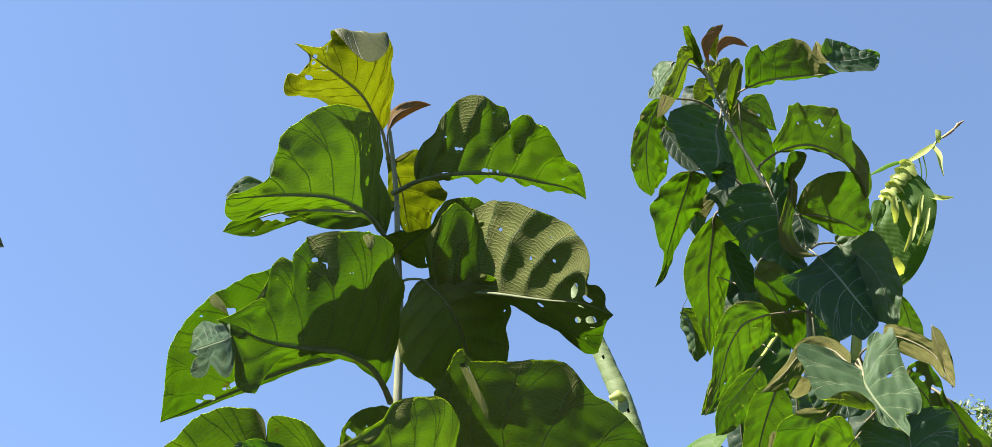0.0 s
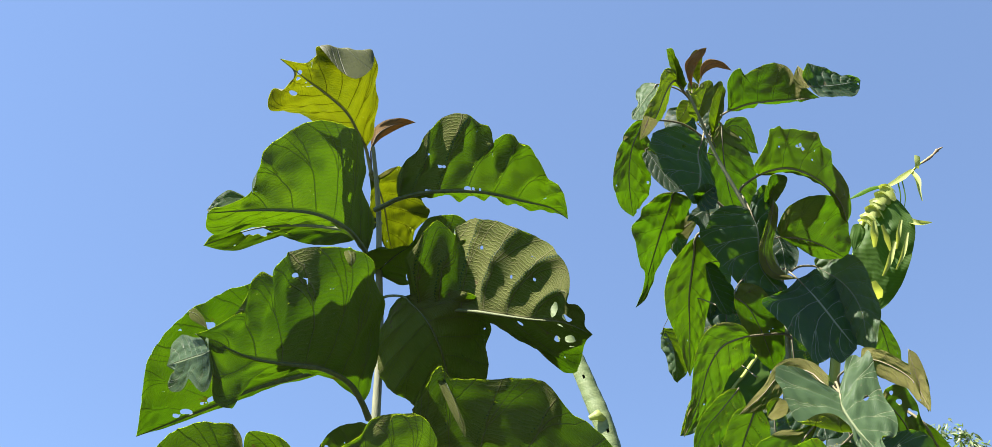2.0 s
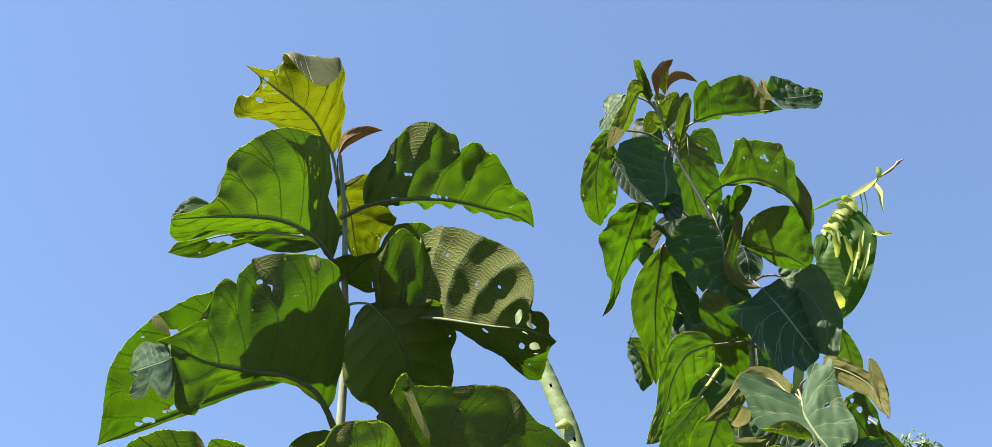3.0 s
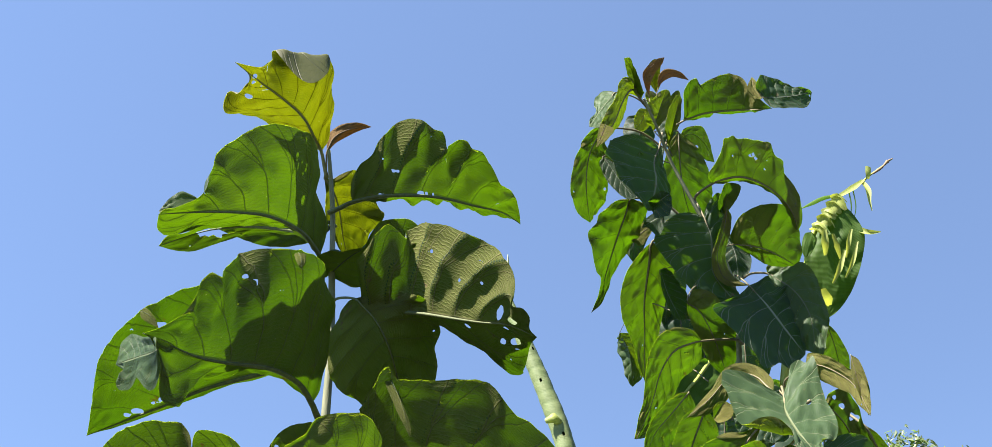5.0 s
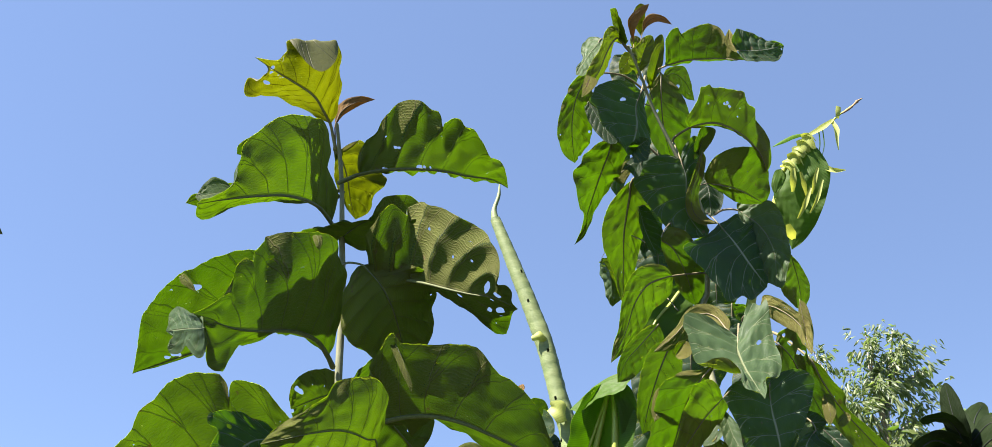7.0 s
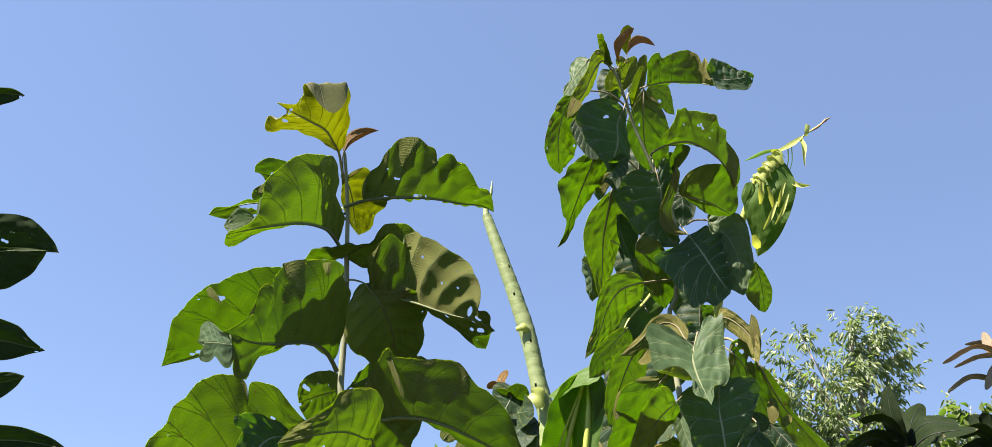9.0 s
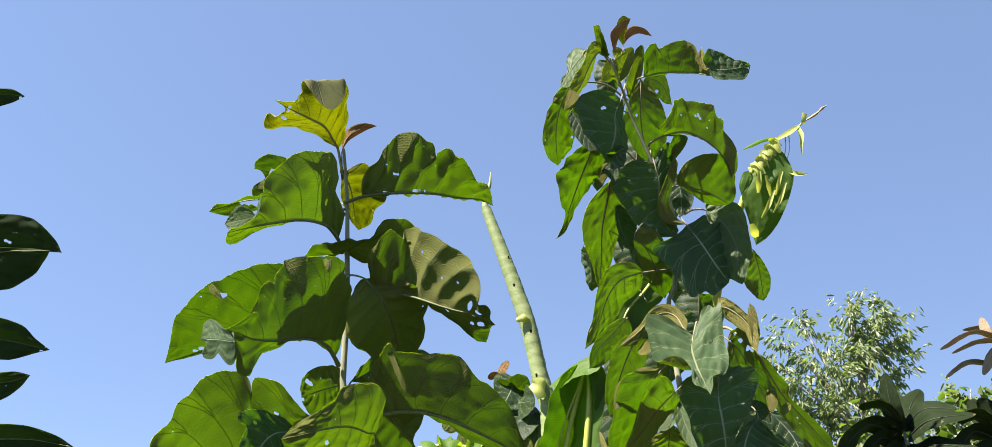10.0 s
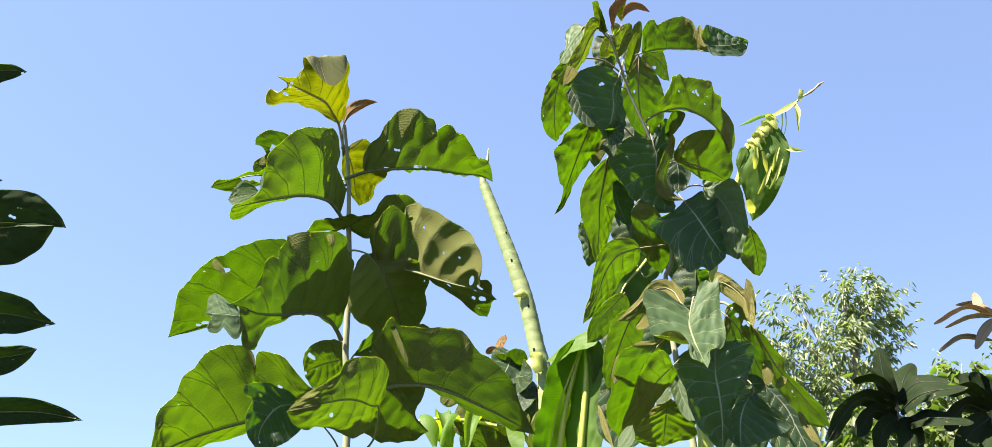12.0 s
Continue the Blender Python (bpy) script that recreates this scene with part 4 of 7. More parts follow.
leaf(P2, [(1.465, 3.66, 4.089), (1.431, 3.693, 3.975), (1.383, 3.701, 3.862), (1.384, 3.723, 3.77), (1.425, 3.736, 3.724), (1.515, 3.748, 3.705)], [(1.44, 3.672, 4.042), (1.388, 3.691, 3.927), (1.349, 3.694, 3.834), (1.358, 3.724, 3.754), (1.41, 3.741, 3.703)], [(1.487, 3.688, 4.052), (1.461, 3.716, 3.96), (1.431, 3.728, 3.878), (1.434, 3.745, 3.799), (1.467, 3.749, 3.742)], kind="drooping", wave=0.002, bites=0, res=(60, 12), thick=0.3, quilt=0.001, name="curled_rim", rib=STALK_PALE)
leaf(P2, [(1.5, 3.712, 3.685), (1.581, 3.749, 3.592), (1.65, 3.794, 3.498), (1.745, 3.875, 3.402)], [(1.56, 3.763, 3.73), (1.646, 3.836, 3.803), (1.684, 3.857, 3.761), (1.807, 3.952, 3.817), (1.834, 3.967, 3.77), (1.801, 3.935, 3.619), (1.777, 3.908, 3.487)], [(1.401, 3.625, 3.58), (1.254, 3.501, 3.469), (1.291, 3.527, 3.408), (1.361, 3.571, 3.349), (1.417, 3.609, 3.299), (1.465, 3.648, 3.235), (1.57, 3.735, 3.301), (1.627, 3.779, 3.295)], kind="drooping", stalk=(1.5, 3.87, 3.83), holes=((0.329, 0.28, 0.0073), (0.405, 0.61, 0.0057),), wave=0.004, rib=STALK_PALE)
leaf(P2, [(1.693, 3.95, 3.888), (1.78, 3.9, 3.759), (1.819, 3.88, 3.607), (1.798, 3.88, 3.403)], [(1.695, 3.93, 3.928), (1.765, 3.9, 3.945), (1.837, 3.88, 3.905), (1.891, 3.87, 3.829), (1.896, 3.86, 3.698), (1.893, 3.85, 3.565), (1.853, 3.85, 3.472), (1.82, 3.86, 3.393)], [(1.685, 3.93, 3.796), (1.696, 3.91, 3.643), (1.734, 3.9, 3.467)], kind="tender_sunlit", stalk=(1.556, 3.92, 3.849), wave=0.012, quilt=0.005, rib=STALK_PALE)
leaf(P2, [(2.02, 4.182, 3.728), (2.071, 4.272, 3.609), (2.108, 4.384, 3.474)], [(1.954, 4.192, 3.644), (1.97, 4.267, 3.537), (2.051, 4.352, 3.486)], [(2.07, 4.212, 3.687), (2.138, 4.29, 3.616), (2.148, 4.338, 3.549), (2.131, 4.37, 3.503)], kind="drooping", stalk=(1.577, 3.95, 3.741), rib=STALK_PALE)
leaf(P2, [(1.263, 2.98, 2.808), (1.228, 2.9, 2.72), (1.219, 2.82, 2.626), (1.221, 2.74, 2.535), (1.224, 2.68, 2.469)], [(1.289, 3, 2.868), (1.327, 3.02, 2.95), (1.363, 3.03, 2.983), (1.388, 3.02, 2.964), (1.419, 3.02, 2.976), (1.409, 2.99, 2.892), (1.392, 2.95, 2.805), (1.381, 2.88, 2.696), (1.347, 2.83, 2.606), (1.273, 2.77, 2.575), (1.248, 2.71, 2.513)], [(1.237, 3, 2.842), (1.179, 2.98, 2.878), (1.117, 2.95, 2.899), (1.07, 2.93, 2.899), (1.037, 2.9, 2.854), (1.034, 2.86, 2.754), (1.038, 2.82, 2.654), (1.1, 2.79, 2.658), (1.147, 2.77, 2.64), (1.169, 2.75, 2.593), (1.17, 2.72, 2.526), (1.209, 2.7, 2.501)], kind="tender_sunlit", stalk=(1.38, 3.3, 2.979), holes=((0.430, -0.53, 0.0098), (0.430, -0.59, 0.0084), (0.494, 0.79, 0.0054),), wave=0.004, rib=STALK_PALE)
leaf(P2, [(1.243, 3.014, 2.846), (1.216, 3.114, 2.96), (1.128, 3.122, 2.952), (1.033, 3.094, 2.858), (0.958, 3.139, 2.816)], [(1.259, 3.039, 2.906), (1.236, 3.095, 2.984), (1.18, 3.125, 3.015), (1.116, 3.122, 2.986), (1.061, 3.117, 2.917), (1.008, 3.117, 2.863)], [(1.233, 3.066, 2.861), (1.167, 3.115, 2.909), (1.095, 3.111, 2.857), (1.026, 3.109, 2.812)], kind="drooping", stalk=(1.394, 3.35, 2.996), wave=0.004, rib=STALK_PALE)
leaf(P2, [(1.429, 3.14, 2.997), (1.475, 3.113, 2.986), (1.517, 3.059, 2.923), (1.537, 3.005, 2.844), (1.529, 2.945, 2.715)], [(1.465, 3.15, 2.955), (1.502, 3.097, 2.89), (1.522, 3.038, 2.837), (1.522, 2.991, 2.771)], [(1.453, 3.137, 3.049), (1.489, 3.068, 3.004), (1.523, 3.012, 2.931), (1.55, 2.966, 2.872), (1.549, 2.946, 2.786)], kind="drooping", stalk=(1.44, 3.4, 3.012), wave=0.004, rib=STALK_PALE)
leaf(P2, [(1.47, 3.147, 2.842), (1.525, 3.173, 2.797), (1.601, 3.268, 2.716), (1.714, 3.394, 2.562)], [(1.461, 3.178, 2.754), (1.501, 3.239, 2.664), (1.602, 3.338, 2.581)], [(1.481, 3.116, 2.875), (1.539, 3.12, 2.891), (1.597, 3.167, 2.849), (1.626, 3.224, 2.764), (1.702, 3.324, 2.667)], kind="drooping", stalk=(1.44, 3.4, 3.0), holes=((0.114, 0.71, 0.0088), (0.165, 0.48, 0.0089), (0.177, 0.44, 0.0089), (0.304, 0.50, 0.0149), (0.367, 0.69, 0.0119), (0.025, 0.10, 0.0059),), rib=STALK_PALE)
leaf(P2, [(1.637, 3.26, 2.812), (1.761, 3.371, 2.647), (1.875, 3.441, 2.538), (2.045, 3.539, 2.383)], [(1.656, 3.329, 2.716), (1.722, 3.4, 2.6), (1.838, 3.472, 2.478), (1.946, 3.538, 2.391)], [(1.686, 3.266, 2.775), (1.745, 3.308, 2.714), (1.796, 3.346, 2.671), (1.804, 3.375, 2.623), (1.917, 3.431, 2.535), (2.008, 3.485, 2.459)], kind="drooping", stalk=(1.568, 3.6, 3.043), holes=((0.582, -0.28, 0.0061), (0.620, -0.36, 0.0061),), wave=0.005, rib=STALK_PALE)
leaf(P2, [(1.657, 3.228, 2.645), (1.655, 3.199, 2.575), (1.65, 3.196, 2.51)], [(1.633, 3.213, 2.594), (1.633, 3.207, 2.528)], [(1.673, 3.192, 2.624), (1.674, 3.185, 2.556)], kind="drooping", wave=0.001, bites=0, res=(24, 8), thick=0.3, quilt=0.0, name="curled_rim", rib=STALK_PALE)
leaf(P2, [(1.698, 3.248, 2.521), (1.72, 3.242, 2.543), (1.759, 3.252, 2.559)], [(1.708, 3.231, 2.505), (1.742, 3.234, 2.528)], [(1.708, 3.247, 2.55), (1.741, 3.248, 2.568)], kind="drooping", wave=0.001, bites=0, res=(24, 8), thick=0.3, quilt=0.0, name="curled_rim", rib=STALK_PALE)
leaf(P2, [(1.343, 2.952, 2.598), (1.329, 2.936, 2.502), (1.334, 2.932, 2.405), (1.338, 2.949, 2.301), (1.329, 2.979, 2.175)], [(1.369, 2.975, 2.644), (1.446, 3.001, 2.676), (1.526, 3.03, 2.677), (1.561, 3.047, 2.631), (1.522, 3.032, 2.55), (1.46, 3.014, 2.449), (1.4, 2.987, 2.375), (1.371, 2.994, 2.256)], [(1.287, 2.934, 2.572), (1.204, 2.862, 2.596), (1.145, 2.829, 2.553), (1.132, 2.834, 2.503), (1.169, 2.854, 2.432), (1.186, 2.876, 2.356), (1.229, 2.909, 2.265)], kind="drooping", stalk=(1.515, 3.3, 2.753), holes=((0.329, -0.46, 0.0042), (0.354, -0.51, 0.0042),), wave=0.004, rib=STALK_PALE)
leaf(P2, [(1.18, 3.041, 2.54), (1.188, 3.002, 2.425), (1.223, 2.95, 2.291)], [(1.207, 2.98, 2.46), (1.234, 2.962, 2.36)], [(1.143, 2.997, 2.452), (1.173, 2.978, 2.344)], kind="tender_sunlit", wave=0.003, res=(40, 12), rib=STALK_PALE)
leaf(P2, [(1.119, 2.829, 2.658), (1.035, 2.845, 2.582), (0.992, 2.915, 2.505), (0.968, 3.043, 2.412), (0.935, 3.213, 2.294)], [(1.051, 2.83, 2.632), (0.947, 2.793, 2.604), (0.894, 2.801, 2.567), (0.878, 2.863, 2.508), (0.867, 2.973, 2.439), (0.865, 3.093, 2.35)], [(1.068, 2.87, 2.582), (1.03, 2.913, 2.531), (1.006, 3.02, 2.447), (0.995, 3.156, 2.337)], kind="drooping", stalk=(1.372, 3.4, 2.865), wave=0.005, rib=STALK_PALE)
leaf(P2, [(1.113, 2.801, 2.514), (1.048, 2.838, 2.457), (0.992, 2.936, 2.387), (0.91, 3.06, 2.291)], [(1.068, 2.728, 2.557), (1.008, 2.725, 2.547), (0.978, 2.78, 2.506), (0.957, 2.9, 2.42), (0.925, 2.996, 2.343)], [(1.135, 2.844, 2.484), (1.094, 2.918, 2.43), (1.032, 2.986, 2.365), (0.98, 3.065, 2.301)], kind="drooping", stalk=(1.388, 3.4, 2.783), wave=0.005, rib=STALK_PALE)
leaf(P2, [(1.18, 3.054, 2.521), (1.118, 3.051, 2.451), (1.079, 3.048, 2.402)], [(1.164, 3.042, 2.448), (1.12, 3.042, 2.408)], [(1.145, 3.057, 2.505), (1.091, 3.056, 2.453)], kind="tender_sunlit", wave=0.002, res=(30, 10), rib=STALK_PALE)
leaf(P2, [(1.135, 3.045, 2.436), (1.13, 3.088, 2.362), (1.118, 3.159, 2.238)], [(1.046, 3.054, 2.368), (0.982, 3.08, 2.287)], [(1.206, 3.094, 2.397), (1.279, 3.178, 2.298)], kind="drooping", stalk=(1.45, 3.4, 2.7), rib=STALK_PALE)
leaf(P2, [(1.544, 3.1, 2.467), (1.476, 3.05, 2.395), (1.43, 3, 2.309), (1.403, 2.95, 2.181)], [(1.562, 3.05, 2.404), (1.623, 3.05, 2.342), (1.658, 3.05, 2.281)], [(1.435, 3, 2.404), (1.39, 3, 2.337), (1.36, 3, 2.263)], kind="drooping", stalk=(1.537, 3.3, 2.567), wave=0.004, rib=STALK_PALE)
leaf(P2, [(1.567, 3.19, 2.516), (1.512, 3.121, 2.458), (1.458, 3.061, 2.404)], [(1.544, 3.136, 2.469), (1.501, 3.096, 2.416)], [(1.508, 3.14, 2.497), (1.474, 3.104, 2.447)], kind="tender_sunlit", wave=0.002, res=(30, 10), rib=STALK_PALE)
leaf(P2, [(1.094, 3.477, 4.621), (1.026, 3.361, 4.594), (0.96, 3.335, 4.483), (0.903, 3.331, 4.351), (0.815, 3.361, 4.243)], [(1.064, 3.395, 4.657), (1.007, 3.321, 4.641), (0.952, 3.291, 4.573), (0.917, 3.295, 4.468), (0.857, 3.309, 4.375), (0.83, 3.341, 4.302)], [(1.062, 3.459, 4.643), (1.012, 3.411, 4.597), (0.987, 3.415, 4.491), (0.935, 3.391, 4.38), (0.865, 3.371, 4.288)], kind="tender_sunlit", stalk=(1.161, 3.58, 4.642), wave=0.004, rib=STALK_PALE)
leaf(P2, [(1.101, 3.497, 4.651), (1.052, 3.376, 4.661), (1.021, 3.296, 4.684), (0.982, 3.226, 4.672)], [(1.081, 3.362, 4.587), (1.055, 3.308, 4.641), (1.022, 3.255, 4.692)], [(1.036, 3.359, 4.576), (1.01, 3.311, 4.624), (0.99, 3.268, 4.667)], kind="tender_sunlit", stalk=(1.142, 3.56, 4.668), wave=0.006, res=(50, 12), folds=((0.6, 1, 0.1, 0.012),), rib=STALK_PALE)
leaf(P2, [(0.979, 3.49, 4.693), (0.901, 3.449, 4.575), (0.797, 3.366, 4.37)], [(0.973, 3.462, 4.614), (0.928, 3.422, 4.51), (0.883, 3.384, 4.415), (0.838, 3.362, 4.362)], [(0.927, 3.51, 4.729), (0.873, 3.489, 4.668), (0.854, 3.465, 4.589), (0.852, 3.428, 4.52), (0.809, 3.391, 4.433)], kind="tender_sunlit", stalk=(1.163, 3.6, 4.676), wave=0.005, rib=STALK_PALE)
leaf(P2, [(0.896, 3.544, 4.508), (0.816, 3.53, 4.349), (0.788, 3.57, 4.226), (0.789, 3.632, 4.138), (0.804, 3.715, 4.064)], [(0.852, 3.513, 4.486), (0.787, 3.5, 4.405), (0.741, 3.52, 4.316), (0.719, 3.552, 4.233), (0.705, 3.585, 4.174), (0.72, 3.63, 4.119), (0.758, 3.68, 4.079)], [(0.913, 3.57, 4.459), (0.912, 3.602, 4.345), (0.907, 3.645, 4.241), (0.87, 3.683, 4.146)], kind="drooping", stalk=(1.24, 3.72, 4.5), holes=((0.633, 0.85, 0.0109), (0.696, -0.77, 0.0046), (0.924, 0.99, 0.0093),), wave=0.006, folds=((0.35, 1, 0.08, 0.03), (0.35, -1, 0.08, 0.03), (0.75, 1, 0.08, 0.02), (0.75, -1, 0.08, 0.02)), rib=STALK_PALE)
leaf(P2, [(1.03, 3.75, 4.225), (0.955, 3.8, 4.062), (0.901, 3.9, 3.941), (0.858, 3.97, 3.837), (0.807, 4.02, 3.741)], [(0.942, 3.72, 4.19), (0.846, 3.72, 4.112), (0.795, 3.73, 4.019), (0.803, 3.76, 3.929), (0.827, 3.82, 3.857), (0.856, 3.87, 3.84), (0.836, 3.95, 3.79)], [(1.111, 3.78, 4.198), (1.087, 3.82, 4.13), (1.027, 3.87, 4.05), (0.961, 3.93, 3.958), (0.903, 3.98, 3.86), (0.856, 4, 3.775)], kind="drooping", stalk=(1.301, 3.8, 4.101), holes=((0.544, -0.20, 0.0047),), wave=0.006, folds=((0.35, 1, 0.08, 0.03), (0.35, -1, 0.08, 0.03)), rib=STALK_PALE)
leaf(P2, [(1.135, 3.898, 4.062), (1.117, 4.003, 3.961), (1.102, 4.139, 3.854), (1.115, 4.299, 3.755), (1.126, 4.523, 3.599)], [(1.083, 3.938, 4.035), (1.018, 4.027, 3.978), (0.986, 4.131, 3.908), (1.003, 4.252, 3.826), (1.058, 4.369, 3.755), (1.092, 4.464, 3.671)], [(1.188, 3.905, 4.013), (1.242, 3.963, 3.954), (1.219, 4.049, 3.893), (1.194, 4.183, 3.802), (1.173, 4.348, 3.704)], kind="drooping", stalk=(1.326, 3.85, 4.065), wave=0.005, rib=STALK_PALE)
leaf(P2, [(1.221, 3.674, 3.389), (1.1, 3.666, 3.351), (1.032, 3.739, 3.279), (0.99, 3.831, 3.17), (0.912, 3.894, 3.034)], [(1.174, 3.63, 3.421), (1.086, 3.611, 3.426), (1.009, 3.635, 3.384), (0.969, 3.718, 3.302), (0.956, 3.815, 3.194), (0.926, 3.865, 3.111)], [(1.218, 3.73, 3.332), (1.136, 3.778, 3.258), (1.08, 3.838, 3.194), (0.995, 3.882, 3.101)], kind="drooping", stalk=(1.475, 3.9, 3.483), holes=((0.203, 0.30, 0.0056), (0.190, 0.36, 0.0042), (0.089, -0.53, 0.0034),), wave=0.005, rib=STALK_PALE)
leaf(P2, [(1.066, 4.7, 3.983), (1.121, 4.78, 3.881), (1.136, 4.9, 3.74)], [(1.136, 4.7, 3.961), (1.188, 4.79, 3.885), (1.199, 4.88, 3.8)], [(1.073, 4.88, 3.993), (1.089, 4.88, 3.871), (1.11, 4.88, 3.763)], kind="tender_sunlit", stalk=(1.28, 3.9, 3.6), wave=0.006, rib=STALK_PALE)
leaf(P2, [(1.173, 4.6, 3.519), (1.128, 4.62, 3.432), (1.055, 4.66, 3.337)], [(1.173, 4.6, 3.44), (1.15, 4.625, 3.362), (1.107, 4.65, 3.338)], [(1.123, 4.62, 3.504), (1.076, 4.62, 3.398)], kind="tender_sunlit", stalk=(1.28, 3.9, 3.3), wave=0.004, res=(50, 14), rib=STALK_PALE)
leaf(P2, [(1.37, 3.874, 4.751), (1.361, 3.921, 4.583), (1.38, 4.021, 4.445), (1.442, 4.173, 4.332)], [(1.304, 3.879, 4.647), (1.255, 3.916, 4.517), (1.276, 3.991, 4.425), (1.35, 4.088, 4.338)], [(1.456, 3.914, 4.694), (1.511, 3.954, 4.594), (1.544, 4.036, 4.474), (1.518, 4.128, 4.362)], kind="drooping", stalk=(1.268, 3.8, 4.597), holes=((0.418, -0.26, 0.0102),), wave=0.005, rib=STALK_PALE)
leaf(P2, [(1.394, 3.964, 4.757), (1.466, 3.965, 4.806), (1.541, 4.005, 4.778), (1.6, 4.07, 4.685)], [(1.442, 3.99, 4.737), (1.498, 4.02, 4.715), (1.547, 4.05, 4.688)], [(1.429, 3.943, 4.825), (1.527, 3.962, 4.858), (1.567, 3.991, 4.826), (1.589, 4.037, 4.745)], kind="drooping", stalk=(1.268, 3.75, 4.6), holes=((0.152, -0.95, 0.0140), (0.443, -0.71, 0.0141), (0.063, -0.53, 0.0070),), wave=0.004, res=(50, 14), rib=STALK_PALE)
leaf(P2, [(1.225, 3.615, 4.438), (1.249, 3.509, 4.518), (1.281, 3.438, 4.61)], [(1.237, 3.518, 4.445), (1.267, 3.477, 4.532), (1.289, 3.452, 4.589)], [(1.194, 3.504, 4.454), (1.215, 3.462, 4.54), (1.257, 3.435, 4.607)], kind="tender_sunlit", stalk=(1.241, 3.64, 4.4), wave=0.003, res=(50, 12), rib=STALK_PALE)
leaf(P2, [(1.176, 3.646, 4.571), (1.207, 3.607, 4.652), (1.255, 3.553, 4.763)], [(1.215, 3.598, 4.581), (1.259, 3.594, 4.64), (1.275, 3.577, 4.711), (1.272, 3.562, 4.754)], [(1.125, 3.567, 4.577), (1.137, 3.549, 4.645), (1.199, 3.548, 4.716), (1.229, 3.548, 4.75)], kind="tender_sunlit", stalk=(1.215, 3.65, 4.5), wave=0.005, res=(50, 14), quilt=0.004, rib=STALK_PALE)
leaf(P2, [(1.312, 3.802, 4.684), (1.316, 3.721, 4.769), (1.336, 3.659, 4.848)], [(1.341, 3.743, 4.678), (1.361, 3.7, 4.773), (1.357, 3.664, 4.844)], [(1.284, 3.712, 4.718), (1.306, 3.67, 4.813)], kind="tender_sunlit", stalk=(1.22, 3.66, 4.5), wave=0.003, res=(40, 12), rib=STALK_PALE)
leaf(P2, [(1.17, 3.678, 4.743), (1.144, 3.7, 4.689), (1.1, 3.72, 4.633)], [(1.129, 3.672, 4.739), (1.098, 3.694, 4.684)], [(1.196, 3.708, 4.694), (1.152, 3.727, 4.638)], kind="tender_sunlit", wave=0.003, res=(40, 12), rib=STALK_PALE)
leaf(P2, [(1.171, 3.631, 4.729), (1.193, 3.602, 4.756), (1.189, 3.591, 4.789)], [(1.212, 3.61, 4.741), (1.212, 3.6, 4.775)], [(1.152, 3.596, 4.751), (1.161, 3.588, 4.783)], kind="tender_sunlit", wave=0.001, res=(24, 8), bites=0, rib=STALK_PALE)
leaf(P2, [(0.87, 3.5, 4.298), (0.926, 3.5, 4.164), (0.987, 3.5, 4.041)], [(0.921, 3.5, 4.259), (0.959, 3.5, 4.134), (0.997, 3.5, 4.07)], [(0.846, 3.5, 4.248), (0.883, 3.5, 4.128), (0.943, 3.5, 4.05)], kind="drooping", stalk=(1.241, 3.7, 4.4), wave=0.005, res=(50, 14), rib=STALK_PALE)
leaf(P2, [(1.068, 3.55, 4.021), (1.106, 3.5, 4.032), (1.147, 3.47, 4.046)], [(1.045, 3.47, 4.012), (1.105, 3.47, 4.062)], [(1.055, 3.47, 3.912), (1.116, 3.47, 3.929), (1.148, 3.47, 3.989)], kind="drooping", wave=0.006, res=(40, 12), rib=STALK_PALE)
leaf(P2, [(1.136, 3.6, 4.017), (1.071, 3.6, 3.982), (1.021, 3.6, 3.947)], [(1.128, 3.6, 3.956), (1.09, 3.6, 3.899), (1.051, 3.6, 3.947)], [(1.108, 3.6, 4.036), (1.052, 3.6, 4.001)], kind="drooping", wave=0.003, res=(30, 10), rib=STALK_PALE)
leaf(P2, [(1.022, 3.85, 4.037), (1.076, 3.85, 4.085), (1.147, 3.85, 4.137)], [(1.067, 3.85, 4.01), (1.124, 3.85, 4.084)], [(1.019, 3.85, 4.086), (1.1, 3.85, 4.15)], kind="drooping", wave=0.003, res=(30, 10), rib=STALK_PALE)
leaf(P2, [(1.142, 3.868, 3.88), (1.166, 3.894, 3.751), (1.216, 3.924, 3.627)], [(1.181, 3.874, 3.883), (1.264, 3.909, 3.758), (1.301, 3.932, 3.664)], [(1.138, 3.884, 3.782), (1.172, 3.912, 3.656)], kind="drooping", stalk=(1.45, 3.9, 3.8), wave=0.005, res=(50, 14), rib=STALK_PALE)
leaf(P2, [(1.195, 3.699, 3.606), (1.264, 3.75, 3.566), (1.328, 3.84, 3.48), (1.401, 3.99, 3.354)], [(1.207, 3.76, 3.573), (1.256, 3.847, 3.485), (1.321, 3.937, 3.397)], [(1.236, 3.689, 3.66), (1.33, 3.72, 3.649), (1.411, 3.812, 3.563), (1.456, 3.919, 3.45)], kind="drooping", stalk=(1.45, 3.9, 3.8), holes=((0.608, 0.42, 0.0045), (0.557, 0.32, 0.0044), (0.646, 0.69, 0.0045), (0.570, 0.51, 0.0036),), wave=0.005, rib=STALK_PALE)
leaf(P2, [(1.525, 3.95, 4.13), (1.554, 3.95, 4.014), (1.54, 3.95, 3.847)], [(1.587, 3.95, 4.11), (1.632, 3.95, 3.994), (1.595, 3.95, 3.883)], [(1.485, 3.95, 4.092), (1.489, 3.95, 3.922)], kind="drooping", wave=0.005, res=(40, 12), rib=STALK_PALE)
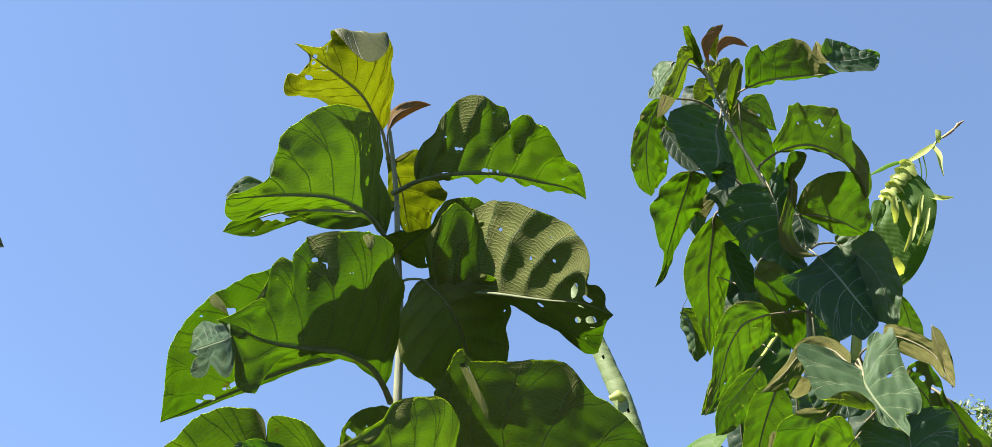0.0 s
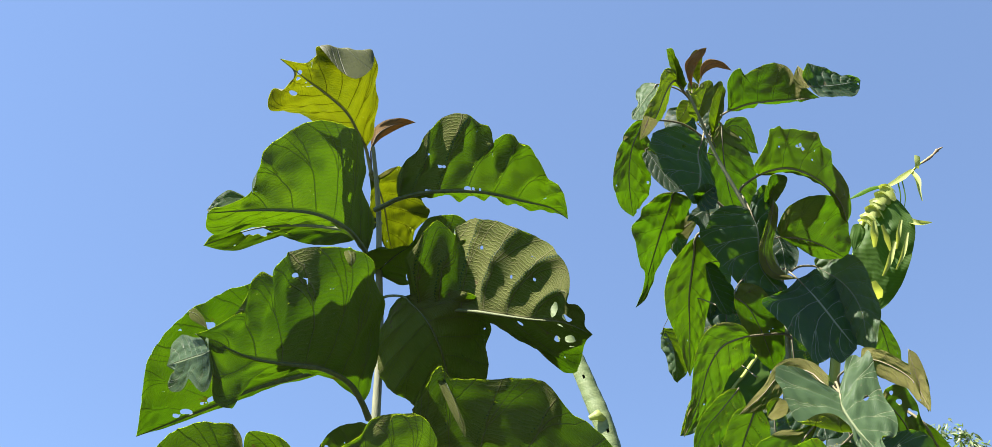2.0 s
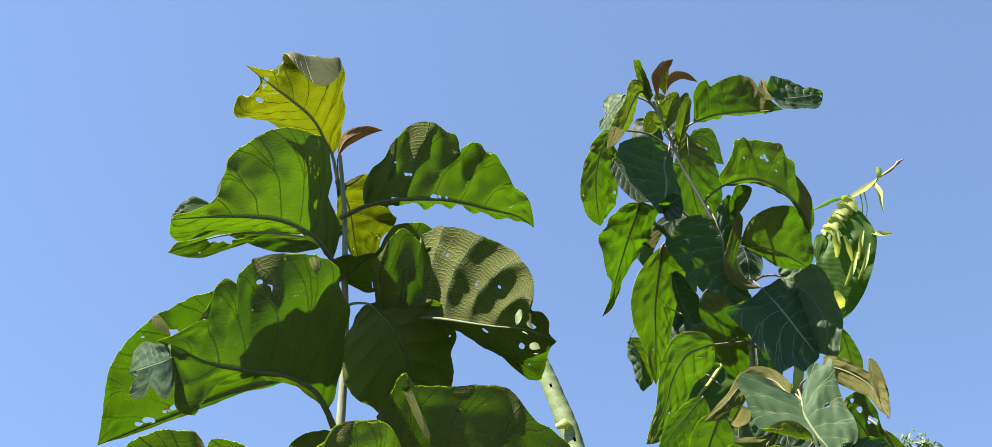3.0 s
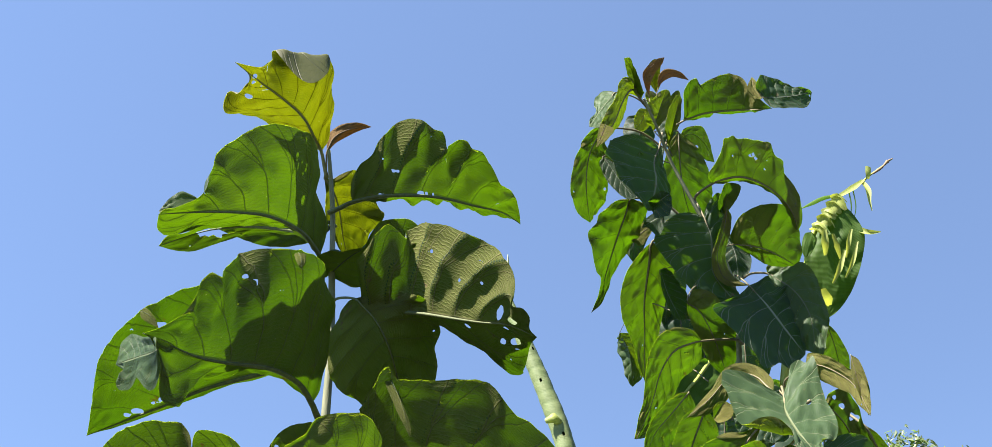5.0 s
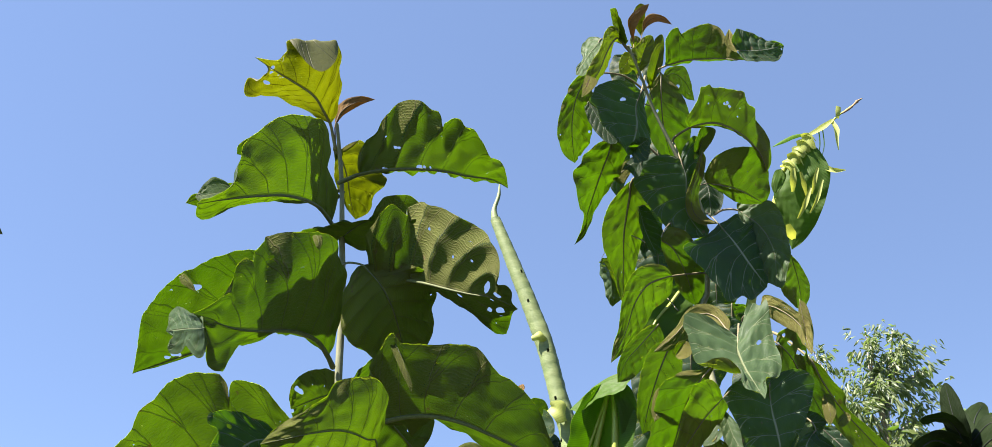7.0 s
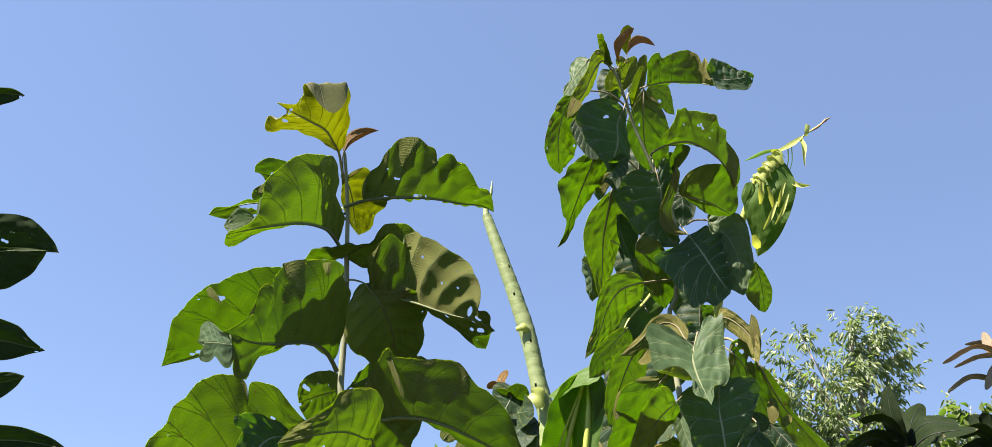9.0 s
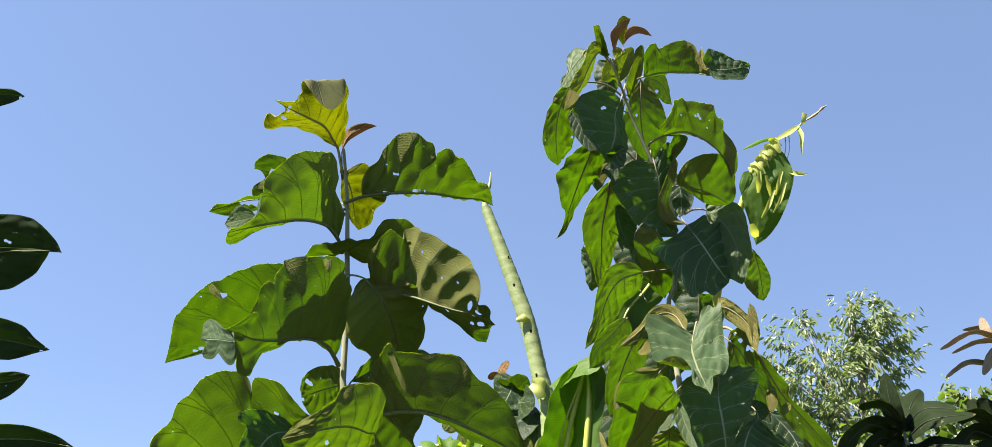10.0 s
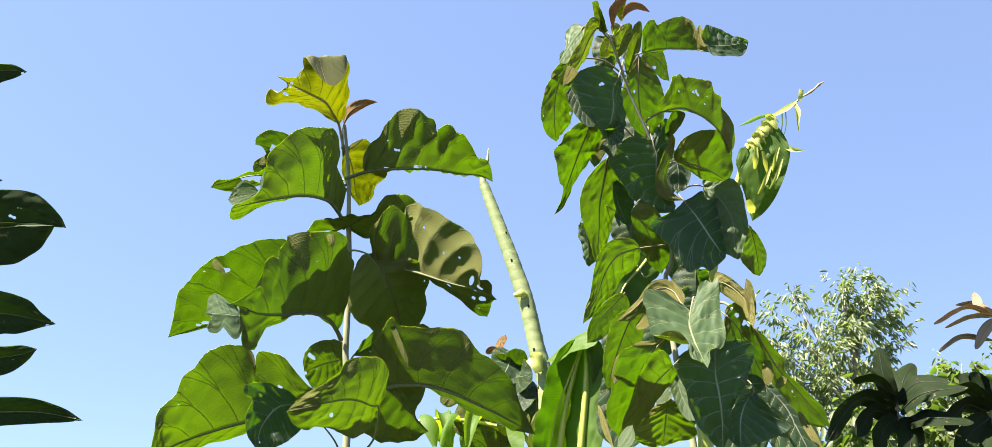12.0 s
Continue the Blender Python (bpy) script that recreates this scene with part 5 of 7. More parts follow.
leaf(P2, [(1.456, 3.736, 4.104), (1.486, 3.68, 4.168), (1.538, 3.639, 4.214)], [(1.476, 3.693, 4.093), (1.529, 3.671, 4.153), (1.551, 3.65, 4.199)], [(1.428, 3.671, 4.116), (1.465, 3.631, 4.202), (1.499, 3.63, 4.216)], kind="drooping", wave=0.003, res=(40, 12), rib=STALK_PALE)
leaf(P2, [(1.087, 3.535, 3.09), (1.002, 3.578, 3.009), (0.936, 3.612, 2.946), (0.892, 3.665, 2.861)], [(1.026, 3.534, 3.077), (0.944, 3.566, 3.013), (0.896, 3.612, 2.937)], [(1.113, 3.591, 3.019), (1.025, 3.641, 2.926), (0.949, 3.666, 2.874)], kind="drooping", wave=0.005, res=(50, 14), bites=3, rib=STALK_PALE)
leaf(P2, [(1.104, 3.39, 2.964), (1.043, 3.46, 2.839), (0.997, 3.535, 2.715), (0.968, 3.605, 2.604)], [(1.005, 3.386, 2.921), (0.953, 3.453, 2.806), (0.942, 3.538, 2.684)], [(1.153, 3.473, 2.874), (1.112, 3.549, 2.749), (1.042, 3.607, 2.635)], kind="drooping", wave=0.005, res=(50, 14), bites=3, rib=STALK_PALE)
leaf(P2, [(1.277, 3.271, 2.481), (1.205, 3.296, 2.393), (1.111, 3.303, 2.323), (1.011, 3.285, 2.296)], [(1.165, 3.254, 2.444), (1.047, 3.258, 2.365)], [(1.328, 3.341, 2.385), (1.249, 3.357, 2.31), (1.112, 3.335, 2.268)], kind="drooping", wave=0.005, res=(50, 14), bites=3, rib=STALK_PALE)
leaf(P2, [(1.61, 3.218, 2.404), (1.657, 3.201, 2.359), (1.693, 3.176, 2.267)], [(1.651, 3.216, 2.426), (1.699, 3.195, 2.362)], [(1.576, 3.215, 2.357), (1.617, 3.196, 2.301), (1.665, 3.183, 2.275)], kind="tender_sunlit", wave=0.005, res=(50, 14), bites=3, rib=STALK_PALE)
leaf(P2, [(1.485, 3.163, 2.36), (1.547, 3.16, 2.398), (1.605, 3.158, 2.437)], [(1.509, 3.168, 2.404), (1.57, 3.166, 2.445)], [(1.526, 3.156, 2.358), (1.585, 3.15, 2.378)], kind="tender_sunlit", wave=0.005, res=(50, 14), bites=3, rib=STALK_PALE)
leaf(P2, [(1.811, 3.75, 2.652), (1.912, 3.75, 2.537), (1.964, 3.75, 2.405), (2.017, 3.75, 2.26)], [(1.933, 3.75, 2.629), (2.028, 3.75, 2.508), (2.077, 3.75, 2.326)], [(1.772, 3.75, 2.539), (1.788, 3.75, 2.377), (1.87, 3.75, 2.263)], kind="drooping", wave=0.005, res=(50, 14), bites=3, rib=STALK_PALE)
leaf(P2, [(1.583, 3.6, 2.639), (1.599, 3.6, 2.51), (1.626, 3.6, 2.352), (1.657, 3.6, 2.229)], [(1.718, 3.6, 2.669), (1.776, 3.6, 2.507), (1.749, 3.6, 2.319)], [(1.503, 3.6, 2.512), (1.499, 3.6, 2.355), (1.563, 3.6, 2.231)], kind="drooping", wave=0.005, res=(50, 14), bites=3, rib=STALK_PALE)
leaf(P2, [(1.515, 3.3, 2.561), (1.58, 3.3, 2.548), (1.677, 3.3, 2.546)], [(1.555, 3.3, 2.591), (1.631, 3.3, 2.589)], [(1.551, 3.3, 2.512), (1.628, 3.3, 2.498)], kind="drooping", wave=0.005, res=(50, 14), bites=3, rib=STALK_PALE)
leaf(P2, [(1.312, 3.5, 3.047), (1.366, 3.5, 2.945), (1.372, 3.5, 2.845)], [(1.416, 3.5, 3.097), (1.501, 3.5, 2.977), (1.438, 3.5, 2.861)], [(1.24, 3.5, 2.981), (1.261, 3.5, 2.864)], kind="drooping", wave=0.005, res=(50, 14), bites=3, rib=STALK_PALE)
leaf(P2, [(1.127, 3.6, 2.779), (1.067, 3.6, 2.649), (1.038, 3.6, 2.49), (0.991, 3.6, 2.305)], [(1.234, 3.6, 2.711), (1.199, 3.6, 2.518), (1.103, 3.6, 2.333)], [(0.995, 3.6, 2.748), (0.928, 3.6, 2.587), (0.904, 3.6, 2.399)], kind="drooping", wave=0.005, res=(50, 14), bites=3, rib=STALK_PALE)
leaf(P2, [(1.859, 3.433, 2.438), (1.884, 3.394, 2.333), (1.919, 3.351, 2.236)], [(1.859, 3.435, 2.393), (1.878, 3.378, 2.291)], [(1.883, 3.436, 2.423), (1.906, 3.376, 2.32)], kind="drooping", wave=0.001, bites=0, res=(30, 10), thick=0.3, quilt=0.001, nibble=0.06, name="curled_rim", rib=STALK_PALE)
leaf(P2, [(0.816, 3.009, 2.397), (0.83, 2.956, 2.318), (0.848, 2.856, 2.175)], [(0.81, 2.97, 2.345), (0.818, 2.9, 2.246)], [(0.824, 3.007, 2.391), (0.84, 2.953, 2.309)], kind="drooping", wave=0.001, bites=0, res=(30, 10), thick=0.3, quilt=0.001, nibble=0.06, name="curled_rim", rib=STALK_PALE)
leaf(P2, [(0.939, 2.9, 2.286), (0.914, 2.9, 2.244), (0.865, 2.905, 2.183)], [(0.943, 2.887, 2.236), (0.919, 2.888, 2.197)], [(0.913, 2.909, 2.28), (0.878, 2.912, 2.237)], kind="tender_sunlit", wave=0.001, bites=0, res=(30, 10), thick=0.3, quilt=0.001, nibble=0.06, name="curled_rim", rib=STALK_PALE)
leaf(P2, [(1.317, 4.35, 4.281), (1.301, 4.38, 4.137), (1.287, 4.42, 4), (1.269, 4.47, 3.89)], [(1.412, 4.47, 4.318), (1.434, 4.47, 4.156), (1.391, 4.47, 4.033), (1.332, 4.47, 3.933)], [(1.229, 4.43, 4.311), (1.18, 4.43, 4.163), (1.193, 4.43, 4.028), (1.233, 4.43, 3.928)], kind="drooping", wave=0.005, res=(40, 12), bites=3, rib=STALK_PALE)
leaf(P2, [(1.35, 4.4, 3.968), (1.345, 4.43, 3.843), (1.343, 4.47, 3.724), (1.347, 4.52, 3.628)], [(1.476, 4.52, 4), (1.504, 4.52, 3.859), (1.458, 4.52, 3.752), (1.394, 4.52, 3.665)], [(1.273, 4.48, 3.995), (1.22, 4.48, 3.867), (1.237, 4.48, 3.749), (1.284, 4.48, 3.661)], kind="drooping", wave=0.005, res=(40, 12), bites=3, rib=STALK_PALE)
leaf(P2, [(1.272, 4.45, 3.73), (1.275, 4.48, 3.622), (1.28, 4.52, 3.519), (1.297, 4.57, 3.435)], [(1.391, 4.57, 3.759), (1.413, 4.57, 3.637), (1.376, 4.57, 3.543), (1.324, 4.57, 3.468)], [(1.224, 4.53, 3.754), (1.18, 4.53, 3.643), (1.194, 4.53, 3.541), (1.233, 4.53, 3.465)], kind="drooping", wave=0.005, res=(40, 12), bites=3, rib=STALK_PALE)
leaf(P2, [(1.488, 4.5, 3.9), (1.473, 4.53, 3.759), (1.461, 4.57, 3.623), (1.447, 4.62, 3.513)], [(1.607, 4.62, 3.927), (1.635, 4.62, 3.77), (1.584, 4.62, 3.651), (1.515, 4.62, 3.555)], [(1.389, 4.58, 3.924), (1.331, 4.58, 3.781), (1.348, 4.58, 3.65), (1.397, 4.58, 3.553)], kind="drooping", wave=0.005, res=(40, 12), bites=3, rib=STALK_PALE)
leaf(P2, [(1.603, 4.4, 4.396), (1.587, 4.43, 4.249), (1.574, 4.47, 4.109), (1.56, 4.52, 3.997)], [(1.709, 4.52, 4.434), (1.728, 4.52, 4.269), (1.682, 4.52, 4.142), (1.621, 4.52, 4.041)], [(1.521, 4.48, 4.427), (1.468, 4.48, 4.276), (1.479, 4.48, 4.138), (1.519, 4.48, 4.035)], kind="drooping", wave=0.005, res=(40, 12), bites=3, rib=STALK_PALE)
leaf(P2, [(1.682, 4.45, 3.831), (1.673, 4.48, 3.692), (1.666, 4.52, 3.558), (1.665, 4.57, 3.449)], [(1.812, 4.57, 3.858), (1.834, 4.57, 3.703), (1.785, 4.57, 3.585), (1.718, 4.57, 3.491)], [(1.605, 4.53, 3.855), (1.548, 4.53, 3.714), (1.562, 4.53, 3.585), (1.606, 4.53, 3.489)], kind="drooping", wave=0.005, res=(40, 12), bites=3, rib=STALK_PALE)
leaf(P2, [(1.833, 4.4, 4.028), (1.829, 4.43, 3.917), (1.827, 4.47, 3.811), (1.833, 4.52, 3.727)], [(1.948, 4.52, 4.063), (1.964, 4.52, 3.937), (1.924, 4.52, 3.839), (1.871, 4.52, 3.761)], [(1.785, 4.48, 4.056), (1.739, 4.48, 3.94), (1.748, 4.48, 3.834), (1.78, 4.48, 3.755)], kind="drooping", wave=0.005, res=(40, 12), bites=3, rib=STALK_PALE)
leaf(P2, [(1.719, 4.4, 3.534), (1.71, 4.43, 3.414), (1.703, 4.47, 3.299), (1.7, 4.52, 3.206)], [(1.86, 4.52, 3.557), (1.891, 4.52, 3.424), (1.837, 4.52, 3.322), (1.763, 4.52, 3.241)], [(1.625, 4.48, 3.556), (1.563, 4.48, 3.435), (1.582, 4.48, 3.323), (1.636, 4.48, 3.24)], kind="drooping", wave=0.005, res=(40, 12), bites=3, rib=STALK_PALE)
leaf(P2, [(1.546, 3.7, 2.975), (1.548, 3.73, 2.864), (1.552, 3.77, 2.756), (1.57, 3.82, 2.667)], [(1.678, 3.82, 2.992), (1.696, 3.82, 2.869), (1.654, 3.82, 2.775), (1.598, 3.82, 2.7)], [(1.504, 3.78, 2.992), (1.456, 3.78, 2.88), (1.466, 3.78, 2.777), (1.502, 3.78, 2.701)], kind="drooping", wave=0.005, res=(40, 12), bites=3, rib=STALK_PALE)
leaf(P2, [(1.483, 4.3, 3.339), (1.481, 4.33, 3.211), (1.482, 4.37, 3.086), (1.492, 4.42, 2.984)], [(1.632, 4.42, 3.357), (1.662, 4.42, 3.216), (1.61, 4.42, 3.108), (1.539, 4.42, 3.022)], [(1.405, 4.38, 3.358), (1.346, 4.38, 3.229), (1.365, 4.38, 3.111), (1.416, 4.38, 3.023)], kind="drooping", wave=0.005, res=(40, 12), bites=3, rib=STALK_PALE)
leaf(P2, [(1.209, 4.2, 3.118), (1.195, 4.23, 3.008), (1.182, 4.27, 2.902), (1.165, 4.32, 2.815)], [(1.27, 4.32, 3.136), (1.283, 4.32, 3.015), (1.254, 4.32, 2.922), (1.214, 4.32, 2.847)], [(1.148, 4.28, 3.135), (1.114, 4.28, 3.024), (1.121, 4.28, 2.923), (1.147, 4.28, 2.847)], kind="drooping", wave=0.005, res=(40, 12), bites=3, rib=STALK_PALE)
leaf(P2, [(1.22, 4.3, 3.384), (1.213, 4.33, 3.297), (1.208, 4.37, 3.213), (1.203, 4.42, 3.146)], [(1.289, 4.42, 3.411), (1.303, 4.42, 3.311), (1.276, 4.42, 3.234), (1.24, 4.42, 3.173)], [(1.173, 4.38, 3.406), (1.142, 4.38, 3.315), (1.15, 4.38, 3.231), (1.176, 4.38, 3.169)], kind="drooping", wave=0.005, res=(40, 12), bites=3, rib=STALK_PALE)
leaf(P2, [(1.122, 4.15, 3.142), (1.122, 4.18, 3.046), (1.124, 4.22, 2.953), (1.133, 4.27, 2.877)], [(1.197, 4.27, 3.163), (1.208, 4.27, 3.055), (1.183, 4.27, 2.973), (1.151, 4.27, 2.906)], [(1.097, 4.23, 3.16), (1.069, 4.23, 3.062), (1.074, 4.23, 2.972), (1.095, 4.23, 2.904)], kind="drooping", wave=0.005, res=(40, 12), bites=3, rib=STALK_PALE)
leaf(P2, [(1.692, 3.8, 2.829), (1.691, 3.83, 2.717), (1.694, 3.87, 2.609), (1.709, 3.92, 2.519)], [(1.814, 3.92, 2.842), (1.827, 3.92, 2.72), (1.788, 3.92, 2.626), (1.736, 3.92, 2.552)], [(1.657, 3.88, 2.843), (1.612, 3.88, 2.732), (1.618, 3.88, 2.63), (1.649, 3.88, 2.554)], kind="drooping", wave=0.005, res=(40, 12), bites=3, rib=STALK_PALE)
leaf(P2, [(1.419, 4.3, 4.626), (1.404, 4.33, 4.477), (1.391, 4.37, 4.336), (1.377, 4.42, 4.224)], [(1.521, 4.42, 4.67), (1.542, 4.42, 4.502), (1.498, 4.42, 4.373), (1.437, 4.42, 4.269)], [(1.335, 4.38, 4.661), (1.284, 4.38, 4.506), (1.296, 4.38, 4.366), (1.337, 4.38, 4.262)], kind="drooping", wave=0.005, res=(40, 12), bites=3, rib=STALK_PALE)
leaf(P2, [(1.14, 4.2, 4.547), (1.132, 4.23, 4.418), (1.126, 4.27, 4.296), (1.122, 4.32, 4.2)], [(1.221, 4.32, 4.594), (1.236, 4.32, 4.446), (1.204, 4.32, 4.332), (1.16, 4.32, 4.24)], [(1.086, 4.28, 4.583), (1.049, 4.28, 4.447), (1.058, 4.28, 4.323), (1.087, 4.28, 4.231)], kind="drooping", wave=0.005, res=(40, 12), bites=3, rib=STALK_PALE)
leaf(P2, [(1.2, 3.95, 4.94), (1.193, 3.98, 4.854), (1.189, 4.02, 4.775), (1.183, 4.07, 4.716)], [(1.279, 4.07, 5.006), (1.297, 4.07, 4.898), (1.267, 4.07, 4.814), (1.225, 4.07, 4.746)], [(1.145, 4.03, 4.988), (1.11, 4.03, 4.888), (1.121, 4.03, 4.796), (1.151, 4.03, 4.729)], kind="drooping", wave=0.005, res=(40, 12), bites=3, rib=STALK_PALE)
leaf(P2, [(1.341, 3.9, 4.944), (1.341, 3.93, 4.864), (1.343, 3.97, 4.792), (1.351, 4.02, 4.74)], [(1.419, 4.02, 5.011), (1.428, 4.02, 4.91), (1.404, 4.02, 4.831), (1.372, 4.02, 4.768)], [(1.318, 3.98, 4.992), (1.29, 3.98, 4.898), (1.295, 3.98, 4.813), (1.315, 3.98, 4.749)], kind="drooping", wave=0.005, res=(40, 12), bites=3, rib=STALK_PALE)
leaf(P2, [(1.318, 3.9, 3.114), (1.313, 3.93, 3.022), (1.31, 3.97, 2.934), (1.309, 4.02, 2.862)], [(1.417, 4.02, 3.136), (1.437, 4.02, 3.032), (1.402, 4.02, 2.953), (1.352, 4.02, 2.89)], [(1.258, 3.98, 3.134), (1.217, 3.98, 3.039), (1.229, 3.98, 2.953), (1.265, 3.98, 2.888)], kind="drooping", wave=0.005, res=(40, 12), bites=3, rib=STALK_PALE)
leaf(P2, [(1.909, 3.75, 2.609), (1.905, 3.78, 2.524), (1.905, 3.82, 2.442), (1.91, 3.87, 2.373)], [(2.022, 3.87, 2.621), (2.037, 3.87, 2.527), (1.999, 3.87, 2.456), (1.95, 3.87, 2.398)], [(1.867, 3.83, 2.622), (1.823, 3.83, 2.537), (1.831, 3.83, 2.458), (1.862, 3.83, 2.399)], kind="drooping", wave=0.005, res=(40, 12), bites=3, rib=STALK_PALE)
# further slips added and turned to the sun where rims look sunlit
leaf(P2, [(0.837, 3.188, 4.23), (0.813, 3.204, 4.177), (0.788, 3.221, 4.129)], [(0.816, 3.196, 4.24), (0.797, 3.21, 4.182)], [(0.869, 3.179, 4.192), (0.83, 3.201, 4.145)], kind="drooping", wave=0.001, bites=0, res=(30, 10), thick=0.3, quilt=0.001, name="curled_rim", rib=STALK_PALE)
leaf(P2, [(1.565, 3.22, 4.526), (1.552, 3.2, 4.436), (1.561, 3.17, 4.34)], [(1.513, 3.18, 4.419), (1.534, 3.18, 4.368)], [(1.563, 3.18, 4.458), (1.573, 3.18, 4.387)], kind="drooping", wave=0.001, bites=0, res=(30, 10), thick=0.3, quilt=0.001, name="curled_rim", rib=STALK_PALE)
leaf(P2, [(1.011, 3, 2.746), (1.032, 2.972, 2.775), (1.051, 2.946, 2.787)], [(1.021, 2.974, 2.723), (1.057, 2.95, 2.73), (1.069, 2.938, 2.763)], [(1.009, 2.974, 2.776), (1.031, 2.958, 2.794)], kind="drooping", wave=0.001, bites=0, res=(30, 10), thick=0.3, quilt=0.001, name="curled_rim", rib=STALK_PALE)
leaf(P2, [(0.869, 2.871, 2.456), (0.9, 2.903, 2.531), (0.915, 2.928, 2.601)], [(0.901, 2.889, 2.481), (0.922, 2.915, 2.547)], [(0.864, 2.882, 2.499), (0.891, 2.913, 2.575)], kind="drooping", wave=0.001, bites=0, res=(30, 10), thick=0.3, quilt=0.001, name="curled_rim", rib=STALK_PALE)
leaf(P2, [(1.541, 2.987, 2.965), (1.538, 2.983, 2.872), (1.546, 2.994, 2.733)], [(1.524, 2.989, 2.89), (1.529, 2.982, 2.797)], [(1.562, 2.977, 2.93), (1.564, 2.97, 2.822)], kind="drooping", wave=0.001, bites=0, res=(30, 10), thick=0.3, quilt=0.001, name="curled_rim", rib=STALK_PALE)
leaf(P2, [(1.157, 3.545, 4.708), (1.13, 3.485, 4.768), (1.164, 3.458, 4.824), (1.248, 3.455, 4.893)], [(1.163, 3.491, 4.75), (1.191, 3.476, 4.805), (1.232, 3.466, 4.856)], [(1.121, 3.465, 4.776), (1.153, 3.451, 4.832), (1.204, 3.449, 4.875)], kind="flush", stalk=(1.12, 3.47, 4.62), wave=0.002, bites=0, res=(40, 10), quilt=0.001, rib=STEM_TAN)
leaf(P2, [(1.229, 3.605, 4.822), (1.262, 3.589, 4.883), (1.328, 3.596, 4.915), (1.409, 3.631, 4.894)], [(1.266, 3.599, 4.863), (1.319, 3.603, 4.893), (1.368, 3.618, 4.894)], [(1.238, 3.58, 4.885), (1.287, 3.577, 4.929), (1.36, 3.601, 4.928)], kind="flush", stalk=(1.16, 3.55, 4.55), wave=0.002, bites=0, res=(40, 10), quilt=0.001, rib=STEM_TAN)
leaf(P2, [(1.247, 3.709, 4.876), (1.216, 3.643, 4.95), (1.229, 3.603, 4.994), (1.276, 3.605, 5.005)], [(1.27, 3.66, 4.916), (1.265, 3.632, 4.96)], [(1.198, 3.647, 4.916), (1.201, 3.608, 4.979), (1.237, 3.592, 5.014)], kind="young", stalk=(1.16, 3.58, 4.5), wave=0.002, bites=0, res=(40, 12))


# ---- banana plants ----
def rolled_leaf(parent, points, radii):
    """A furled banana leaf: a sheet wound round itself, with its free edge showing as a seam."""
    n, m = 90, 30
    c = smooth_line(points, n)
    t = unit(np.gradient(c, axis=0))
    a = unit(np.cross(t, (0.1, 1.0, 0.05)))
    b = np.cross(t, a)
    r = np.interp(np.linspace(0, 1, n), np.linspace(0, 1, len(radii)), radii)
    v, uv, f = [], [], []
    for i in range(n):
        for j in range(m):
            k = j / (m - 1)
            w = 2.45 * math.pi * k + 1.1 + 0.02 * i
            rr = r[i] * (0.86 + 0.16 * k + 0.03 * noise.noise(Vector((i * 0.25, j * 0.3, 1.0))) + 0.02 * math.sin(i * 1.9))
            if j == m - 1:
                rr *= 1.03 + 0.12 * max(0, noise.noise(Vector((i * 0.33, 5.0, 2.0))))
            v.append(c[i] + rr * (math.cos(w) * a[i] + math.sin(w) * b[i]))
            uv.append((i / n * 1.6, k))
    rs = random.Random(4)
    bad = {(rs.randrange(n), rs.randrange(m - 12, m - 1)) for _ in range(12)}
    for i in range(n - 1):
        for j in range(m - 1):
            if (i, j) not in bad:
                p = i * m + j
                f.append((p, p + 1, p + m + 1, p + m))
    return mesh_object("furled_leaf", v, f, [ROLL], parent, "pale green leaf still tightly rolled up", uv)


def strip(name, parent, points, widths, side, mat, label="", fold=0.0, n=14, m=5, twist=0.0):
    """A narrow torn piece of blade along a line. side: the way its width goes."""
    c = smooth_line(points, n)
    t = unit(np.gradient(c, axis=0))
    w = np.interp(np.linspace(0, 1, n), np.linspace(0, 1, len(widths)), widths)
    s = unit(np.array(side, float) - t * (t @ np.array(side, float))[:, None])
    b = np.cross(t, s)
    v, uv, f = [], [], []
    for i in range(n):
        ang = twist * i / n
        d = math.cos(ang) * s[i] + math.sin(ang) * b[i]
        e = np.cross(t[i], d)
        for j in range(m):
            k = j / (m - 1) - 0.5
            v.append(c[i] + d * w[i] * k + e * fold * w[i] * (abs(k) * 2) ** 2)
            uv.append((j / m * 0.2, i / n))
    for i in range(n - 1):
        for j in range(m - 1):
            p = i * m + j
            f.append((p, p + 1, p + m + 1, p + m))
    return mesh_object(name, v, f, [mat], parent, label, uv)


def banana_blade(parent, mid, left, right, mats, name="leaf", label="", torn=(), rib=0.011, **shape):
    """A banana leaf with a stout midrib; torn: places along the blade where it is split down to the rib."""
    shape = {"bites": 2, "quilt": 0.0, "nibble": 0.0, **shape}
    splits = [(s, sg * u, 0.006) for s, sg in torn for u in np.linspace(0.25, 1.0, 40)]
    v, f, ids, uvs, c, up, length = blade(*reach(mid, left, right), holes=splits, **shape)
    uvs = np.stack([uvs[:, 0] - 0.1 * abs(uvs[:, 1] - 0.5), uvs[:, 1]], 1)
    ob = mesh_object(name, v, f, mats, parent, label, uvs, ids)
    k = np.linspace(0, len(c) - 1, 8).astype(int)
    tube("midrib", [c[i] - up[i] * 0.006 for i in k], [rib * (1 - 0.8 * q / 7) for q in range(8)], BANANA_RIB, ob, n=24, sides=8)
    return ob


def torn_half(parent, mid, left, right, label=""):
    """A piece of banana blade without a rib of its own, given by its middle line and two rims."""
    v, f, ids, uvs, c, up, length = blade(mid, left, right, wave=0.005, bites=2, quilt=0.0, nibble=0.015, res=(60, 16))
    return mesh_object("leaf", v, f, BMAT, parent, label, uvs, ids)


BMAT = (BANANA, BANANA)
